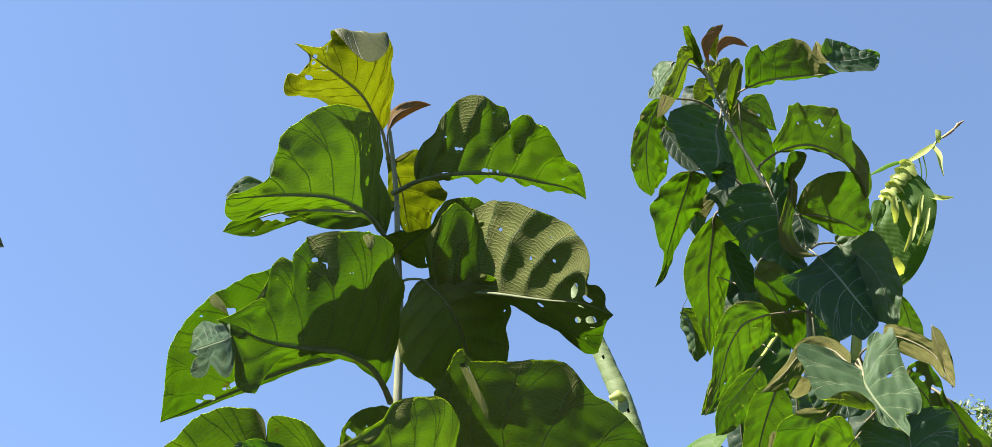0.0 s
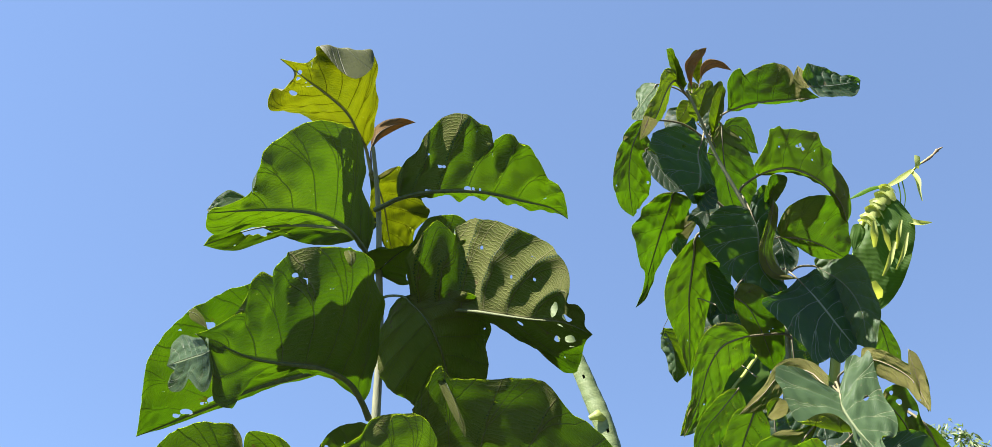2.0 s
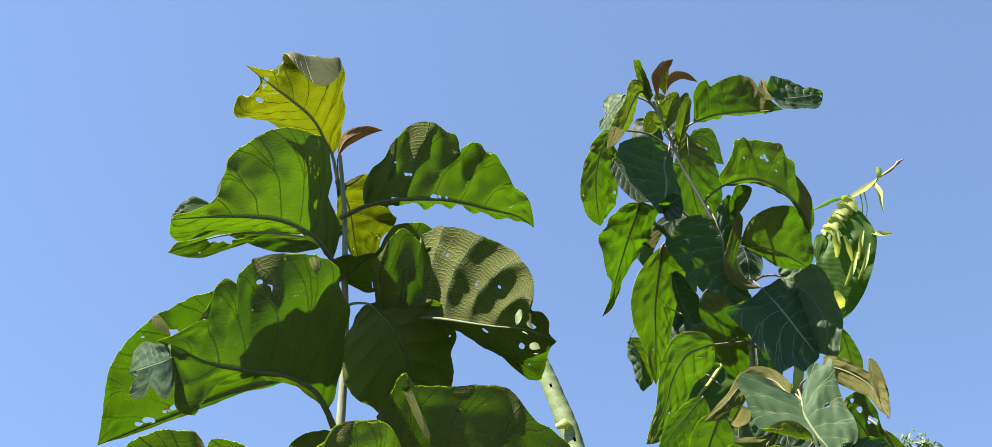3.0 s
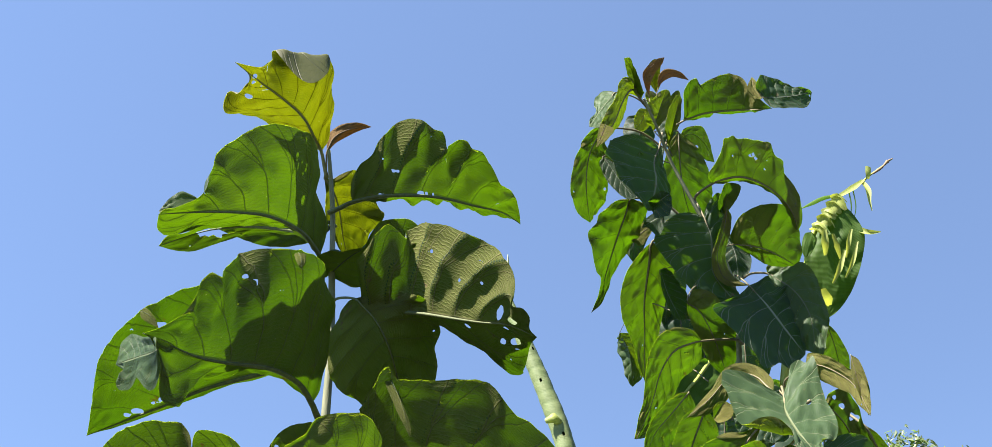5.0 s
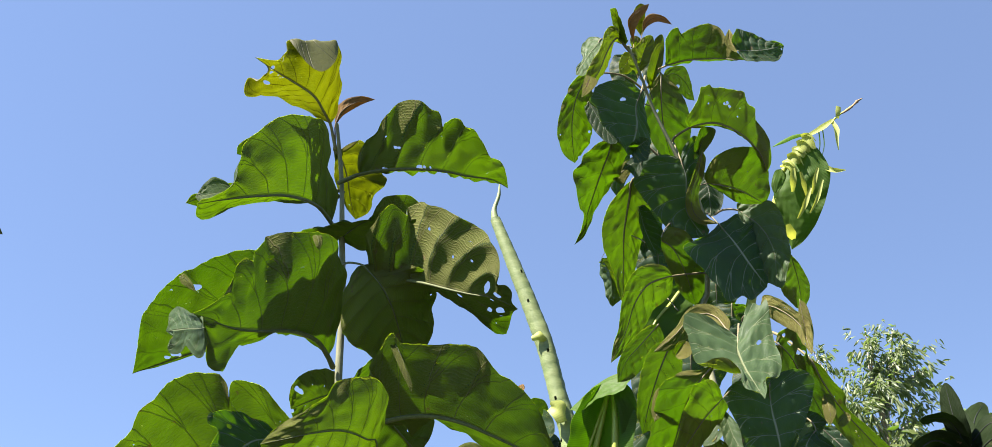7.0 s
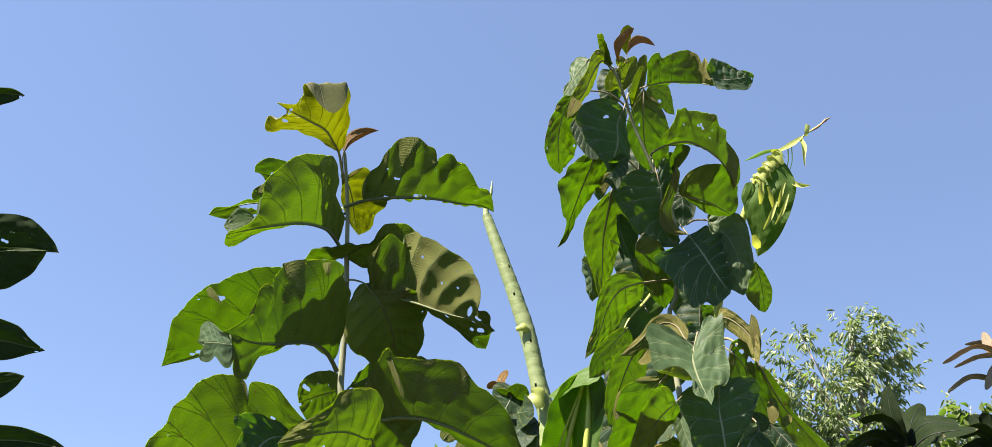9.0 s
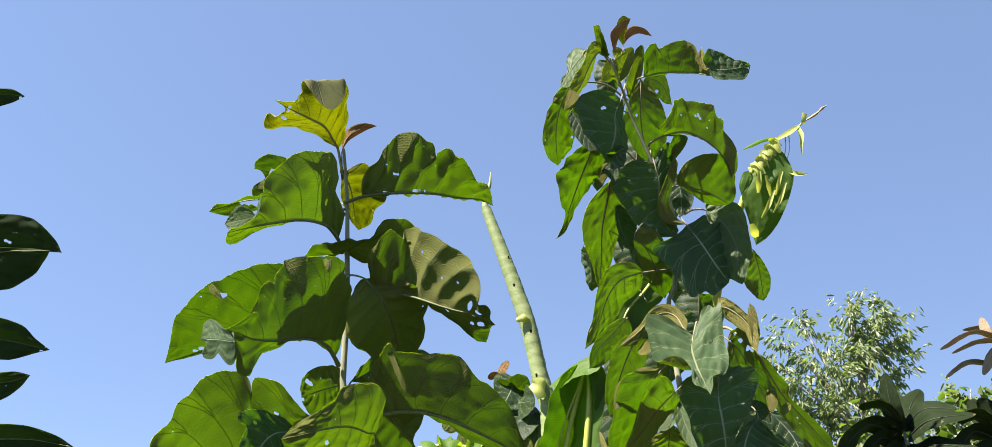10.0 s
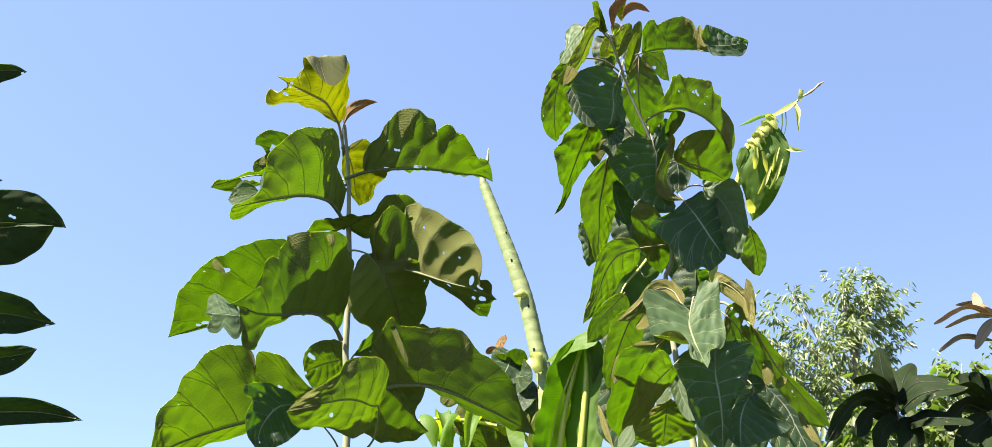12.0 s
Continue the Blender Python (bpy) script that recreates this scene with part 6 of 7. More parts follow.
B1 = thing("banana_plant", (0.95, 4.85, 0.0), "banana plant with a furled pale leaf and drooping green leaves", "banana plant")
tube("false_stem", [(0.95, 4.85, -0.05), (0.93, 4.85, 1.2), (0.783, 4.82, 2.329), (0.785, 4.8, 2.553)], [0.10, 0.09, 0.06, 0.045], BANANA_RIB, B1, "smooth green false stem", n=30, sides=14, knob=0.02)
rolled_leaf(B1, [(0.777, 4.8, 2.401), (0.787, 4.8, 2.592), (0.791, 4.8, 2.907), (0.743, 4.8, 3.154), (0.691, 4.8, 3.451), (0.619, 4.8, 3.715), (0.528, 4.8, 4.011), (0.433, 4.8, 4.318)], [0.06, 0.058, 0.056, 0.052, 0.055, 0.05, 0.044, 0.034])
tube("leaf_tip", [(0.433, 4.8, 4.309), (0.431, 4.8, 4.39), (0.464, 4.8, 4.487), (0.475, 4.8, 4.591)], [0.026, 0.014, 0.012, 0.002], ROLL, B1, "withered pale tip", n=16)
strip("torn_flap", B1, [(0.714, 4.76, 3.481), (0.659, 4.72, 3.502), (0.606, 4.74, 3.493)], [0.02, 0.07, 0.03], (0, 0, 1), BANANA_PALE_LIT, fold=0.3)
strip("torn_flap", B1, [(0.775, 4.74, 3.095), (0.737, 4.7, 3.045), (0.688, 4.7, 3.013)], [0.05, 0.14, 0.10], (0, 0.2, 1), BANANA_PALE_LIT, fold=0.2)
PMAT = (BANANA_PALE_LIT, BANANA_PALE_LIT)
banana_blade(B1, [(1.017, 4.6, 3.15), (0.939, 4.6, 2.975), (0.832, 4.65, 2.715), (0.751, 4.7, 2.387)], ((-0.108, -0.097, 0.012), (-0.12, -0.115, 0.024), (-0.117, -0.105, 0.011), (-0.094, -0.085, -0.043)), ((0.075, 0.103, 0.004), (0.131, 0.135, 0.002), (0.109, 0.095, -0.107), (0.07, 0.065, -0.079)), mats=BMAT, wave=0.01, res=(60,14), torn=((0.5,1),(0.7,-1)))
banana_blade(B1, [(1.025, 4.6, 3.15), (1.029, 4.55, 2.96), (1.002, 4.55, 2.691), (0.957, 4.6, 2.367)], ((-0.049, 0.074, -0.006), (-0.099, 0.156, -0.036), (-0.109, 0.147, -0.054), (-0.075, 0.117, -0.066)), ((0.041, -0.076, 0.011), (0.126, -0.044, -0.01), (0.111, -0.053, -0.06), (0.054, -0.033, -0.092)), mats=BMAT, wave=0.01, res=(60,14), torn=((0.4,-1),(0.6,-1)))
torn_half(B1, [(0.781, 4.600, 3.013), (0.918, 4.550, 3.115), (1.031, 4.500, 3.154), (1.135, 4.450, 3.152)], [(0.850, 4.620, 3.080), (0.962, 4.570, 3.160), (1.072, 4.500, 3.181)], [(0.827, 4.500, 2.978), (0.927, 4.450, 3.024), (1.052, 4.420, 3.067)], "bright bent fold of a drooping leaf")
torn_half(B1, [(1.010, 4.500, 3.130), (1.057, 4.480, 3.029), (1.090, 4.500, 2.926), (1.069, 4.550, 2.816)], [(1.009, 4.480, 3.050), (1.034, 4.500, 2.938), (1.039, 4.530, 2.850)], [(1.088, 4.470, 3.104), (1.143, 4.480, 3.008), (1.141, 4.520, 2.903)])
banana_blade(B1, [(0.689, 4.9, 2.495), (0.721, 4.75, 2.622), (0.769, 4.7, 2.727)], ((0.094, -0.074, 0.027), (0.074, -0.031, 0.057)), ((-0.037, -0.024, 0.039), (-0.03, -0.031, 0.06)), mats=PMAT, wave=0.01, res=(30,8), quilt=0.002, bites=1)
banana_blade(B1, [(1.452, 4.4, 3.64), (1.352, 4.35, 3.517), (1.234, 4.3, 3.378), (1.137, 4.3, 3.123)], ((-0.09, -0.043, 0.04), (-0.062, 0.004, 0.03)), ((0.142, 0.057, 0.012), (0.114, 0.054, -0.035)), mats=BMAT, wave=0.01, res=(40,10))
tube("leaf_stalk", [(0.818, 4.7, 2.367), (0.883, 4.65, 2.714), (0.968, 4.6, 2.994), (1.016, 4.6, 3.142)], [0.022, 0.02, 0.016, 0.012], BANANA_RIB, B1, "bent yellow-green stalk", n=24, sides=9)
tube("leaf_stalk", [(0.937, 4.6, 2.349), (0.99, 4.55, 2.729), (1.017, 4.55, 2.96), (1.024, 4.6, 3.133)], [0.024, 0.021, 0.018, 0.013], BANANA_RIB, B1, "bent yellow-green stalk", n=24, sides=9)

tube("leaf_rib", [(0.721, 4.9, 2.341), (0.659, 4.95, 2.622), (0.384, 5, 2.725), (0.102, 5.05, 2.765), (-0.102, 5.1, 2.739), (-0.266, 5.15, 2.638)], [0.02, 0.017, 0.014, 0.011, 0.008, 0.004], BANANA_RIB, B1, "bent yellow-green rib", n=40, sides=8)
rags = random.Random(5)
for a, b in (((0.599, 4.95, 2.623), (0.404, 5, 2.725)), ((0.392, 5, 2.725), (0.163, 5.05, 2.764)), ((0.142, 5.05, 2.765), (-0.082, 5.1, 2.747))):
    for k in range(3):
        top = Vector(a).lerp(Vector(b), (k + rags.uniform(0.1, 0.6)) / 3)
        drape = rags.uniform(0.16, 0.26)
        slip = rags.uniform(-0.05, 0.03)
        for side in (-1, 1):
            if rags.random() < 0.3:
                continue
            w, d = rags.uniform(0.45, 1.0), drape * rags.uniform(0.8, 1.3)
            strip("rag", B1, [top, top + Vector((slip * 0.4, side * d * 0.5, 0.015)), top + Vector((slip * 1.2, side * d * 0.8, -0.07)), top + Vector((slip * 2, side * d * 0.9, -0.2))], [0.07, 0.13 * w, 0.12 * w, 0.03], (1, 0, rags.uniform(-0.7, 0.7)), BANANA, fold=rags.uniform(-0.6, 0.6), n=14, m=6, twist=rags.uniform(-0.7, 0.7))

B2 = thing("torn_banana_plant", (1.72, 4.7, 0.0), "banana plant with one tattered, pleated yellow-green leaf", "banana plant")
tube("false_stem", [(1.72, 4.7, -0.05), (1.72, 4.7, 1.5), (1.74, 4.65, 2.8), (1.86, 4.45, 3.6), (2.067, 4.180, 4.207)], [0.10, 0.09, 0.06, 0.03, 0.02], BANANA_RIB, B2, "smooth green false stem", n=40, sides=12)
torn_half(B2, [(2.170, 4.100, 4.330), (2.122, 4.120, 4.154), (2.099, 4.200, 3.975), (2.084, 4.300, 3.809)], [(2.085, 4.150, 4.250), (2.009, 4.200, 4.129), (2.037, 4.250, 3.999), (2.069, 4.300, 3.900)], [(2.238, 4.050, 4.346), (2.297, 4.050, 4.194), (2.271, 4.100, 4.054), (2.212, 4.180, 3.921), (2.141, 4.250, 3.837)], "hanging green half of the torn leaf")
torn_half(B2, [(2.042, 4.100, 4.224), (2.000, 4.100, 4.154), (1.978, 4.120, 4.068)], [(2.001, 4.100, 4.211), (1.968, 4.110, 4.128)], [(2.060, 4.100, 4.179), (2.020, 4.110, 4.106)], "small torn piece of blade")
tube("leaf_rib", [(2.057, 4.180, 4.194), (2.087, 4.150, 4.267), (2.157, 4.120, 4.359), (2.254, 4.100, 4.451), (2.376, 4.090, 4.518), (2.447, 4.080, 4.572), (2.607, 4.080, 4.683)], [0.018, 0.015, 0.012, 0.009, 0.006, 0.004, 0.003], BANANA_RIB, B2, "yellow-green rib with a dried tip", n=40, sides=8)
tube("dry_tip", [(2.463, 4.075, 4.578), (2.497, 4.070, 4.598), (2.525, 4.070, 4.617), (2.570, 4.070, 4.659), (2.602, 4.070, 4.677)], [0.004, 0.008, 0.004, 0.009, 0.003], DRY, B2, "brown dried tip", n=18, sides=7, knob=0.3)
pleats = random.Random(11)
for k in range(11):
    top = Vector((2.066, 4.100, 4.223)).lerp(Vector((2.224, 4.050, 4.414)), k / 10)
    drop = pleats.uniform(0.035, 0.075)
    strip("pleat", B2, [top + Vector((-0.030, 0, 0.012)), top + Vector((-0.006, -0.012, 0.008)), top + Vector((0.012, -0.02, -0.5 * drop)), top + Vector((0.028, -0.012, -drop))], [0.032, 0.055, 0.045, 0.016], (0.6, (-1) ** k * pleats.uniform(0.5, 1.0), 0.8), BANANA_PALE_LIT, fold=pleats.uniform(-0.3, 0.3), n=9, twist=pleats.uniform(-0.3, 0.3))
strip("pleat", B2, [(2.237, 4.060, 4.424), (2.308, 4.050, 4.459), (2.387, 4.050, 4.518)], [0.03, 0.045, 0.02], (0.5, 0.2, 0.9), BANANA_PALE_LIT, fold=0.2, n=12)
strip("pleat", B2, [(2.369, 4.050, 4.509), (2.375, 4.030, 4.438), (2.361, 4.020, 4.355), (2.359, 4.020, 4.293)], [0.03, 0.04, 0.022, 0.006], (1, 0.3, 0.2), BANANA_PALE_LIT, fold=0.3, n=12)
strip("pleat", B2, [(2.413, 4.050, 4.527), (2.423, 4.040, 4.562), (2.435, 4.040, 4.604)], [0.022, 0.034, 0.032], (1, 0.2, 0.2), BANANA_PALE_LIT, fold=0.1, n=12)
strip("pleat", B2, [(2.239, 4.080, 4.449), (2.152, 4.080, 4.436), (2.070, 4.080, 4.396), (2.008, 4.080, 4.361)], [0.02, 0.034, 0.03, 0.004], (0, 0.4, 1), BANANA, fold=0.3, n=12)
strip("pleat", B2, [(2.286, 4.050, 4.445), (2.276, 4.050, 4.359), (2.254, 4.060, 4.276)], [0.008, 0.007, 0.003], (1, 0, 0), BANANA, fold=0, n=12)
strip("pleat", B2, [(2.311, 4.050, 4.454), (2.298, 4.050, 4.346), (2.267, 4.060, 4.262)], [0.007, 0.006, 0.003], (1, 0, 0), BANANA, fold=0, n=12)
strip("pleat", B2, [(2.288, 4.060, 4.195), (2.316, 4.040, 4.163), (2.381, 4.040, 4.171)], [0.03, 0.034, 0.006], (0, 0.2, 1), BANANA_PALE_LIT, fold=0.4, n=12)
# pale strips laid before the blade, standing in for sunlit streaks
strip("torn_strip", B2, [(2.068, 4.000, 4.171), (2.064, 4.030, 4.108), (2.069, 4.080, 4.064)], [0.019, 0.040, 0.015], (1, -0.5, 0.3), BANANA_PALE_LIT, fold=0.2, n=12)
strip("torn_strip", B2, [(2.104, 4.000, 4.144), (2.120, 4.030, 4.090), (2.143, 4.080, 4.037)], [0.014, 0.029, 0.011], (1, -0.5, 0.3), BANANA_PALE_LIT, fold=0.2, n=12)
strip("torn_strip", B2, [(2.209, 4.000, 4.169), (2.184, 4.030, 4.098), (2.176, 4.080, 4.046)], [0.012, 0.025, 0.009], (1, -0.5, 0.3), BANANA_PALE_LIT, fold=0.2, n=12)
strip("torn_strip", B2, [(2.142, 4.000, 4.041), (2.104, 4.030, 3.958), (2.066, 4.080, 3.893)], [0.014, 0.029, 0.011], (1, -0.5, 0.3), BANANA_PALE_LIT, fold=0.2, n=12)
strip("torn_strip", B2, [(2.220, 4.000, 4.091), (2.184, 4.030, 3.999), (2.142, 4.080, 3.926)], [0.010, 0.022, 0.009], (1, -0.5, 0.3), BANANA_PALE_LIT, fold=0.2, n=12)
strip("torn_strip", B2, [(1.970, 4.000, 3.820), (1.989, 4.030, 3.784), (2.017, 4.080, 3.769)], [0.025, 0.054, 0.020], (1, -0.5, 0.3), BANANA_PALE_LIT, fold=0.2, n=12)

# ---- broad glossy leaves of the tree at the side ----
P3 = thing("side_tree", (-2.3, 2.1, 0.0), "dark glossy-leaved tree with a few leaves showing", "tree")
tube("trunk", [(-2.35, 2.2, -0.05), (-2.3, 2.1, 1.2), (-2.2, 2.0, 2.4), (-2.15, 1.95, 3.9)], [0.05, 0.045, 0.03, 0.012], BARK, P3, n=30, sides=10, knob=0.06)
leaf(P3, [(-1.593, 1.926, 2.828), (-1.377, 1.908, 2.81), (-1.213, 1.909, 2.804), (-1.092, 1.892, 2.781)], [(-1.498, 1.911, 2.798), (-1.316, 1.907, 2.811), (-1.233, 1.908, 2.806), (-1.15, 1.911, 2.794)], [(-1.515, 1.869, 2.882), (-1.395, 1.863, 2.905), (-1.313, 1.862, 2.908), (-1.231, 1.863, 2.903), (-1.168, 1.869, 2.877), (-1.115, 1.882, 2.822)], kind="broad", holes=((0.633, 0.18, 0.0084), (0.608, 0.20, 0.0063), (0.684, 0.50, 0.0052), (0.772, 0.40, 0.0025), (0.646, 0.48, 0.0021),), res=(70, 18), quilt=0.001, bites=1, wave=0.004, nibble=0.012)
leaf(P3, [(-1.59, 1.934, 2.797), (-1.375, 1.914, 2.786), (-1.247, 1.898, 2.791), (-1.124, 1.877, 2.782)], [(-1.511, 1.934, 2.706), (-1.391, 1.956, 2.664), (-1.309, 1.95, 2.673), (-1.258, 1.946, 2.68), (-1.184, 1.924, 2.719), (-1.146, 1.902, 2.759)], [(-1.491, 1.899, 2.793), (-1.308, 1.893, 2.801), (-1.206, 1.893, 2.799)], kind="broad", res=(70, 18), quilt=0.001, bites=1, wave=0.004, nibble=0.012)
leaf(P3, [(-1.52, 1.849, 2.485), (-1.344, 1.879, 2.491), (-1.223, 1.916, 2.49), (-1.095, 1.937, 2.464)], [(-1.416, 1.864, 2.406), (-1.316, 1.896, 2.403), (-1.249, 1.912, 2.425), (-1.206, 1.924, 2.429), (-1.146, 1.936, 2.452)], [(-1.42, 1.819, 2.535), (-1.322, 1.844, 2.562), (-1.253, 1.867, 2.554), (-1.182, 1.894, 2.534), (-1.136, 1.917, 2.495)], kind="broad", holes=((0.975, 0.99, 0.0040), (0.949, -0.69, 0.0040),), res=(70, 18), quilt=0.001, bites=1, wave=0.004, nibble=0.012)
leaf(P3, [(-1.529, 1.921, 2.354), (-1.326, 1.901, 2.344), (-1.191, 1.896, 2.35), (-1.11, 1.865, 2.362)], [(-1.382, 1.918, 2.296), (-1.267, 1.92, 2.29), (-1.199, 1.912, 2.302), (-1.149, 1.894, 2.332)], [(-1.375, 1.866, 2.386), (-1.223, 1.871, 2.374), (-1.156, 1.87, 2.374)], kind="broad", holes=((0.785, -0.28, 0.0039),), res=(70, 18), quilt=0.001, bites=1, wave=0.004, nibble=0.012)
leaf(P3, [(-1.371, 1.8, 2.158), (-1.204, 1.83, 2.16), (-1.074, 1.87, 2.165), (-0.951, 1.89, 2.142)], [(-1.26, 1.812, 2.112), (-1.165, 1.841, 2.12), (-1.068, 1.869, 2.131), (-1.002, 1.888, 2.137)], [(-1.265, 1.789, 2.194), (-1.17, 1.817, 2.203), (-1.088, 1.844, 2.202), (-1.012, 1.873, 2.18)], kind="broad", holes=((0.949, 0.24, 0.0038), (0.962, -0.93, 0.0038),), res=(70, 18), quilt=0.001, bites=1, wave=0.004, nibble=0.012)
leaf(P3, [(-1.752, 1.917, 3.401), (-1.522, 1.897, 3.387), (-1.391, 1.895, 3.39), (-1.306, 1.877, 3.373)], [(-1.584, 1.915, 3.325), (-1.453, 1.913, 3.328), (-1.387, 1.902, 3.35), (-1.342, 1.894, 3.365)], [(-1.58, 1.869, 3.417), (-1.406, 1.874, 3.405), (-1.352, 1.876, 3.401)], kind="broad", holes=((0.962, -0.69, 0.0045),), res=(70, 18), quilt=0.001, bites=1, wave=0.004, nibble=0.012)
leaf(P3, [(-1.475, 1.921, 2.971), (-1.412, 1.919, 2.974), (-1.329, 1.9, 2.961)], [(-1.408, 1.919, 2.95), (-1.361, 1.915, 2.957)], [(-1.406, 1.901, 2.984), (-1.36, 1.905, 2.976)], kind="broad", res=(70, 18), quilt=0.001, bites=1, wave=0.004, nibble=0.012)

# ---- glossy shrub with a coppery flush ----
P4 = thing("mango_tree", (2.6, 4.2, 0.0), "young mango tree with glossy leaves darkened for shade and coppery new leaves", "tree")
tube("trunk", [(2.7, 4.3, -0.05), (2.68, 4.25, 0.8), (2.62, 4.1, 1.8), (2.616, 4.02, 2.354), (2.645, 4, 2.682)], [0.035, 0.032, 0.024, 0.014, 0.006], BARK, P4, n=40, sides=9, knob=0.08)
tube("branch", [(2.68, 4.25, 1.3), (2.9, 4.15, 1.9), (3.124, 4, 2.394), (3.152, 4, 2.566), (3.264, 4, 2.851), (3.306, 4, 3.081)], [0.022, 0.017, 0.012, 0.009, 0.007, 0.004], BARK, P4, n=40, sides=8, knob=0.08)
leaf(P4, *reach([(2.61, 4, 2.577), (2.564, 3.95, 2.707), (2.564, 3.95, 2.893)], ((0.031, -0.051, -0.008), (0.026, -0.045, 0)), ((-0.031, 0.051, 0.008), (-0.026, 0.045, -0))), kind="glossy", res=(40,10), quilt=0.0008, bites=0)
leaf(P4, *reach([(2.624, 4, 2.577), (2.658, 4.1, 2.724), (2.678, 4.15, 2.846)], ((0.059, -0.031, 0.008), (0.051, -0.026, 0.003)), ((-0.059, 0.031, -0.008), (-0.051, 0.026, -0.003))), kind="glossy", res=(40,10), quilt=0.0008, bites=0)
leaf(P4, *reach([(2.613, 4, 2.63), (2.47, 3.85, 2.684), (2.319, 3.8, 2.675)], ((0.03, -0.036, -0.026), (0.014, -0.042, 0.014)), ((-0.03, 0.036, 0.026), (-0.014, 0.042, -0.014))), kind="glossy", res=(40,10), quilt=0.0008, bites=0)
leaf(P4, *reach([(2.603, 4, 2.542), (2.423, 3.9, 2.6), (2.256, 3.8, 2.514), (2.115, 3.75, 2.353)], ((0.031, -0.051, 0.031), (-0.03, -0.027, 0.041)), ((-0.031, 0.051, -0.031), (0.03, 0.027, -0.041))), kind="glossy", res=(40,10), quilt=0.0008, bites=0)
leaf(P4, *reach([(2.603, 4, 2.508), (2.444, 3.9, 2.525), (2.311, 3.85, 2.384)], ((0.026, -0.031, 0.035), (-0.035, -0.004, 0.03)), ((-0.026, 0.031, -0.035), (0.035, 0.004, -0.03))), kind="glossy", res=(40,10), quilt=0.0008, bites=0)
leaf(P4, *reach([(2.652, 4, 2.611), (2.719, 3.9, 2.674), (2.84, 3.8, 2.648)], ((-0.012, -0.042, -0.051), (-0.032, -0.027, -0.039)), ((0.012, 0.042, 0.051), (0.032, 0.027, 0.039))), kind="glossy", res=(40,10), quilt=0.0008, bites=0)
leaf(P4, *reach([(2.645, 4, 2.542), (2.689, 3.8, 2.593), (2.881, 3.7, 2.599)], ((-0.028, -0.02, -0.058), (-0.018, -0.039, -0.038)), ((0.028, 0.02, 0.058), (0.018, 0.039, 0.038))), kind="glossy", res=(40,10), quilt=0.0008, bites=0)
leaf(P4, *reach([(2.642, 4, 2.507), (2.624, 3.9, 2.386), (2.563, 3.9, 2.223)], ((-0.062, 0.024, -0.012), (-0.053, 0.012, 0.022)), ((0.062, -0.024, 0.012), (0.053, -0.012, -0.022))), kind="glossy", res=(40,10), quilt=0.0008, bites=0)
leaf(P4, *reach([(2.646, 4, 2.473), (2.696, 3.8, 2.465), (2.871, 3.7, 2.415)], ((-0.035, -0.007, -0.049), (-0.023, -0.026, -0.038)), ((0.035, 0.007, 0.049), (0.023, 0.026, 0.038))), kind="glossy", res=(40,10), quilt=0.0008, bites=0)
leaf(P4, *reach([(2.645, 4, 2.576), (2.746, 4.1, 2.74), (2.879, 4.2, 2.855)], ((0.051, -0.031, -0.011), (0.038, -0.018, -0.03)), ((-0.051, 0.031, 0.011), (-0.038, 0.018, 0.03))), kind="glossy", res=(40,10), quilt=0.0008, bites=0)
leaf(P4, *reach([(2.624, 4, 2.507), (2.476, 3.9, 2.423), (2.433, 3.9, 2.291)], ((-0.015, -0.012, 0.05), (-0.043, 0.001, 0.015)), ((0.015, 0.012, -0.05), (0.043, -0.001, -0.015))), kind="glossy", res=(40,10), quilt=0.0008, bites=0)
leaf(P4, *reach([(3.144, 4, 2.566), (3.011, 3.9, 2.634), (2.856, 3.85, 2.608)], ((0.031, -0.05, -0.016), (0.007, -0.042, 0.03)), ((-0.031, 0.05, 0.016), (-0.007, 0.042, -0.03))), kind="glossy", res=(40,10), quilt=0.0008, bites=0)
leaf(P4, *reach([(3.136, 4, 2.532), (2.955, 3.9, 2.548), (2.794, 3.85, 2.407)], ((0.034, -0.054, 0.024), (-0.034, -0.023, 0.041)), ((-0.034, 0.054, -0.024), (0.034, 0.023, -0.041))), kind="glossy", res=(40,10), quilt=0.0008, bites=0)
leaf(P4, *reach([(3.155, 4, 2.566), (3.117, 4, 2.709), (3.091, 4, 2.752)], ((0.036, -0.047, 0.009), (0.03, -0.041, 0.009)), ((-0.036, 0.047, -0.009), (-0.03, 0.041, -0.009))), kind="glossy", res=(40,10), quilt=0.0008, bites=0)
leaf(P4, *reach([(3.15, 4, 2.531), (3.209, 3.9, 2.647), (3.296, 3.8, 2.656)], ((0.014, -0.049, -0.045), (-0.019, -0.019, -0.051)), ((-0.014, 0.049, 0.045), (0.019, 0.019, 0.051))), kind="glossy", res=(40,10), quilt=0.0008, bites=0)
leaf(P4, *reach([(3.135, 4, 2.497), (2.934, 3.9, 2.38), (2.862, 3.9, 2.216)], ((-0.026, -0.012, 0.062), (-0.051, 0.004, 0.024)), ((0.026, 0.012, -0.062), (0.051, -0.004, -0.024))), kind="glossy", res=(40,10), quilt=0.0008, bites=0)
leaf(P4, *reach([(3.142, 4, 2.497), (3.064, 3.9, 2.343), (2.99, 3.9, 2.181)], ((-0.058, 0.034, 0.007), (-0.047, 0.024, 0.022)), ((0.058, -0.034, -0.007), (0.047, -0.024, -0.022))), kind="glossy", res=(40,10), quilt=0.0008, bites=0)
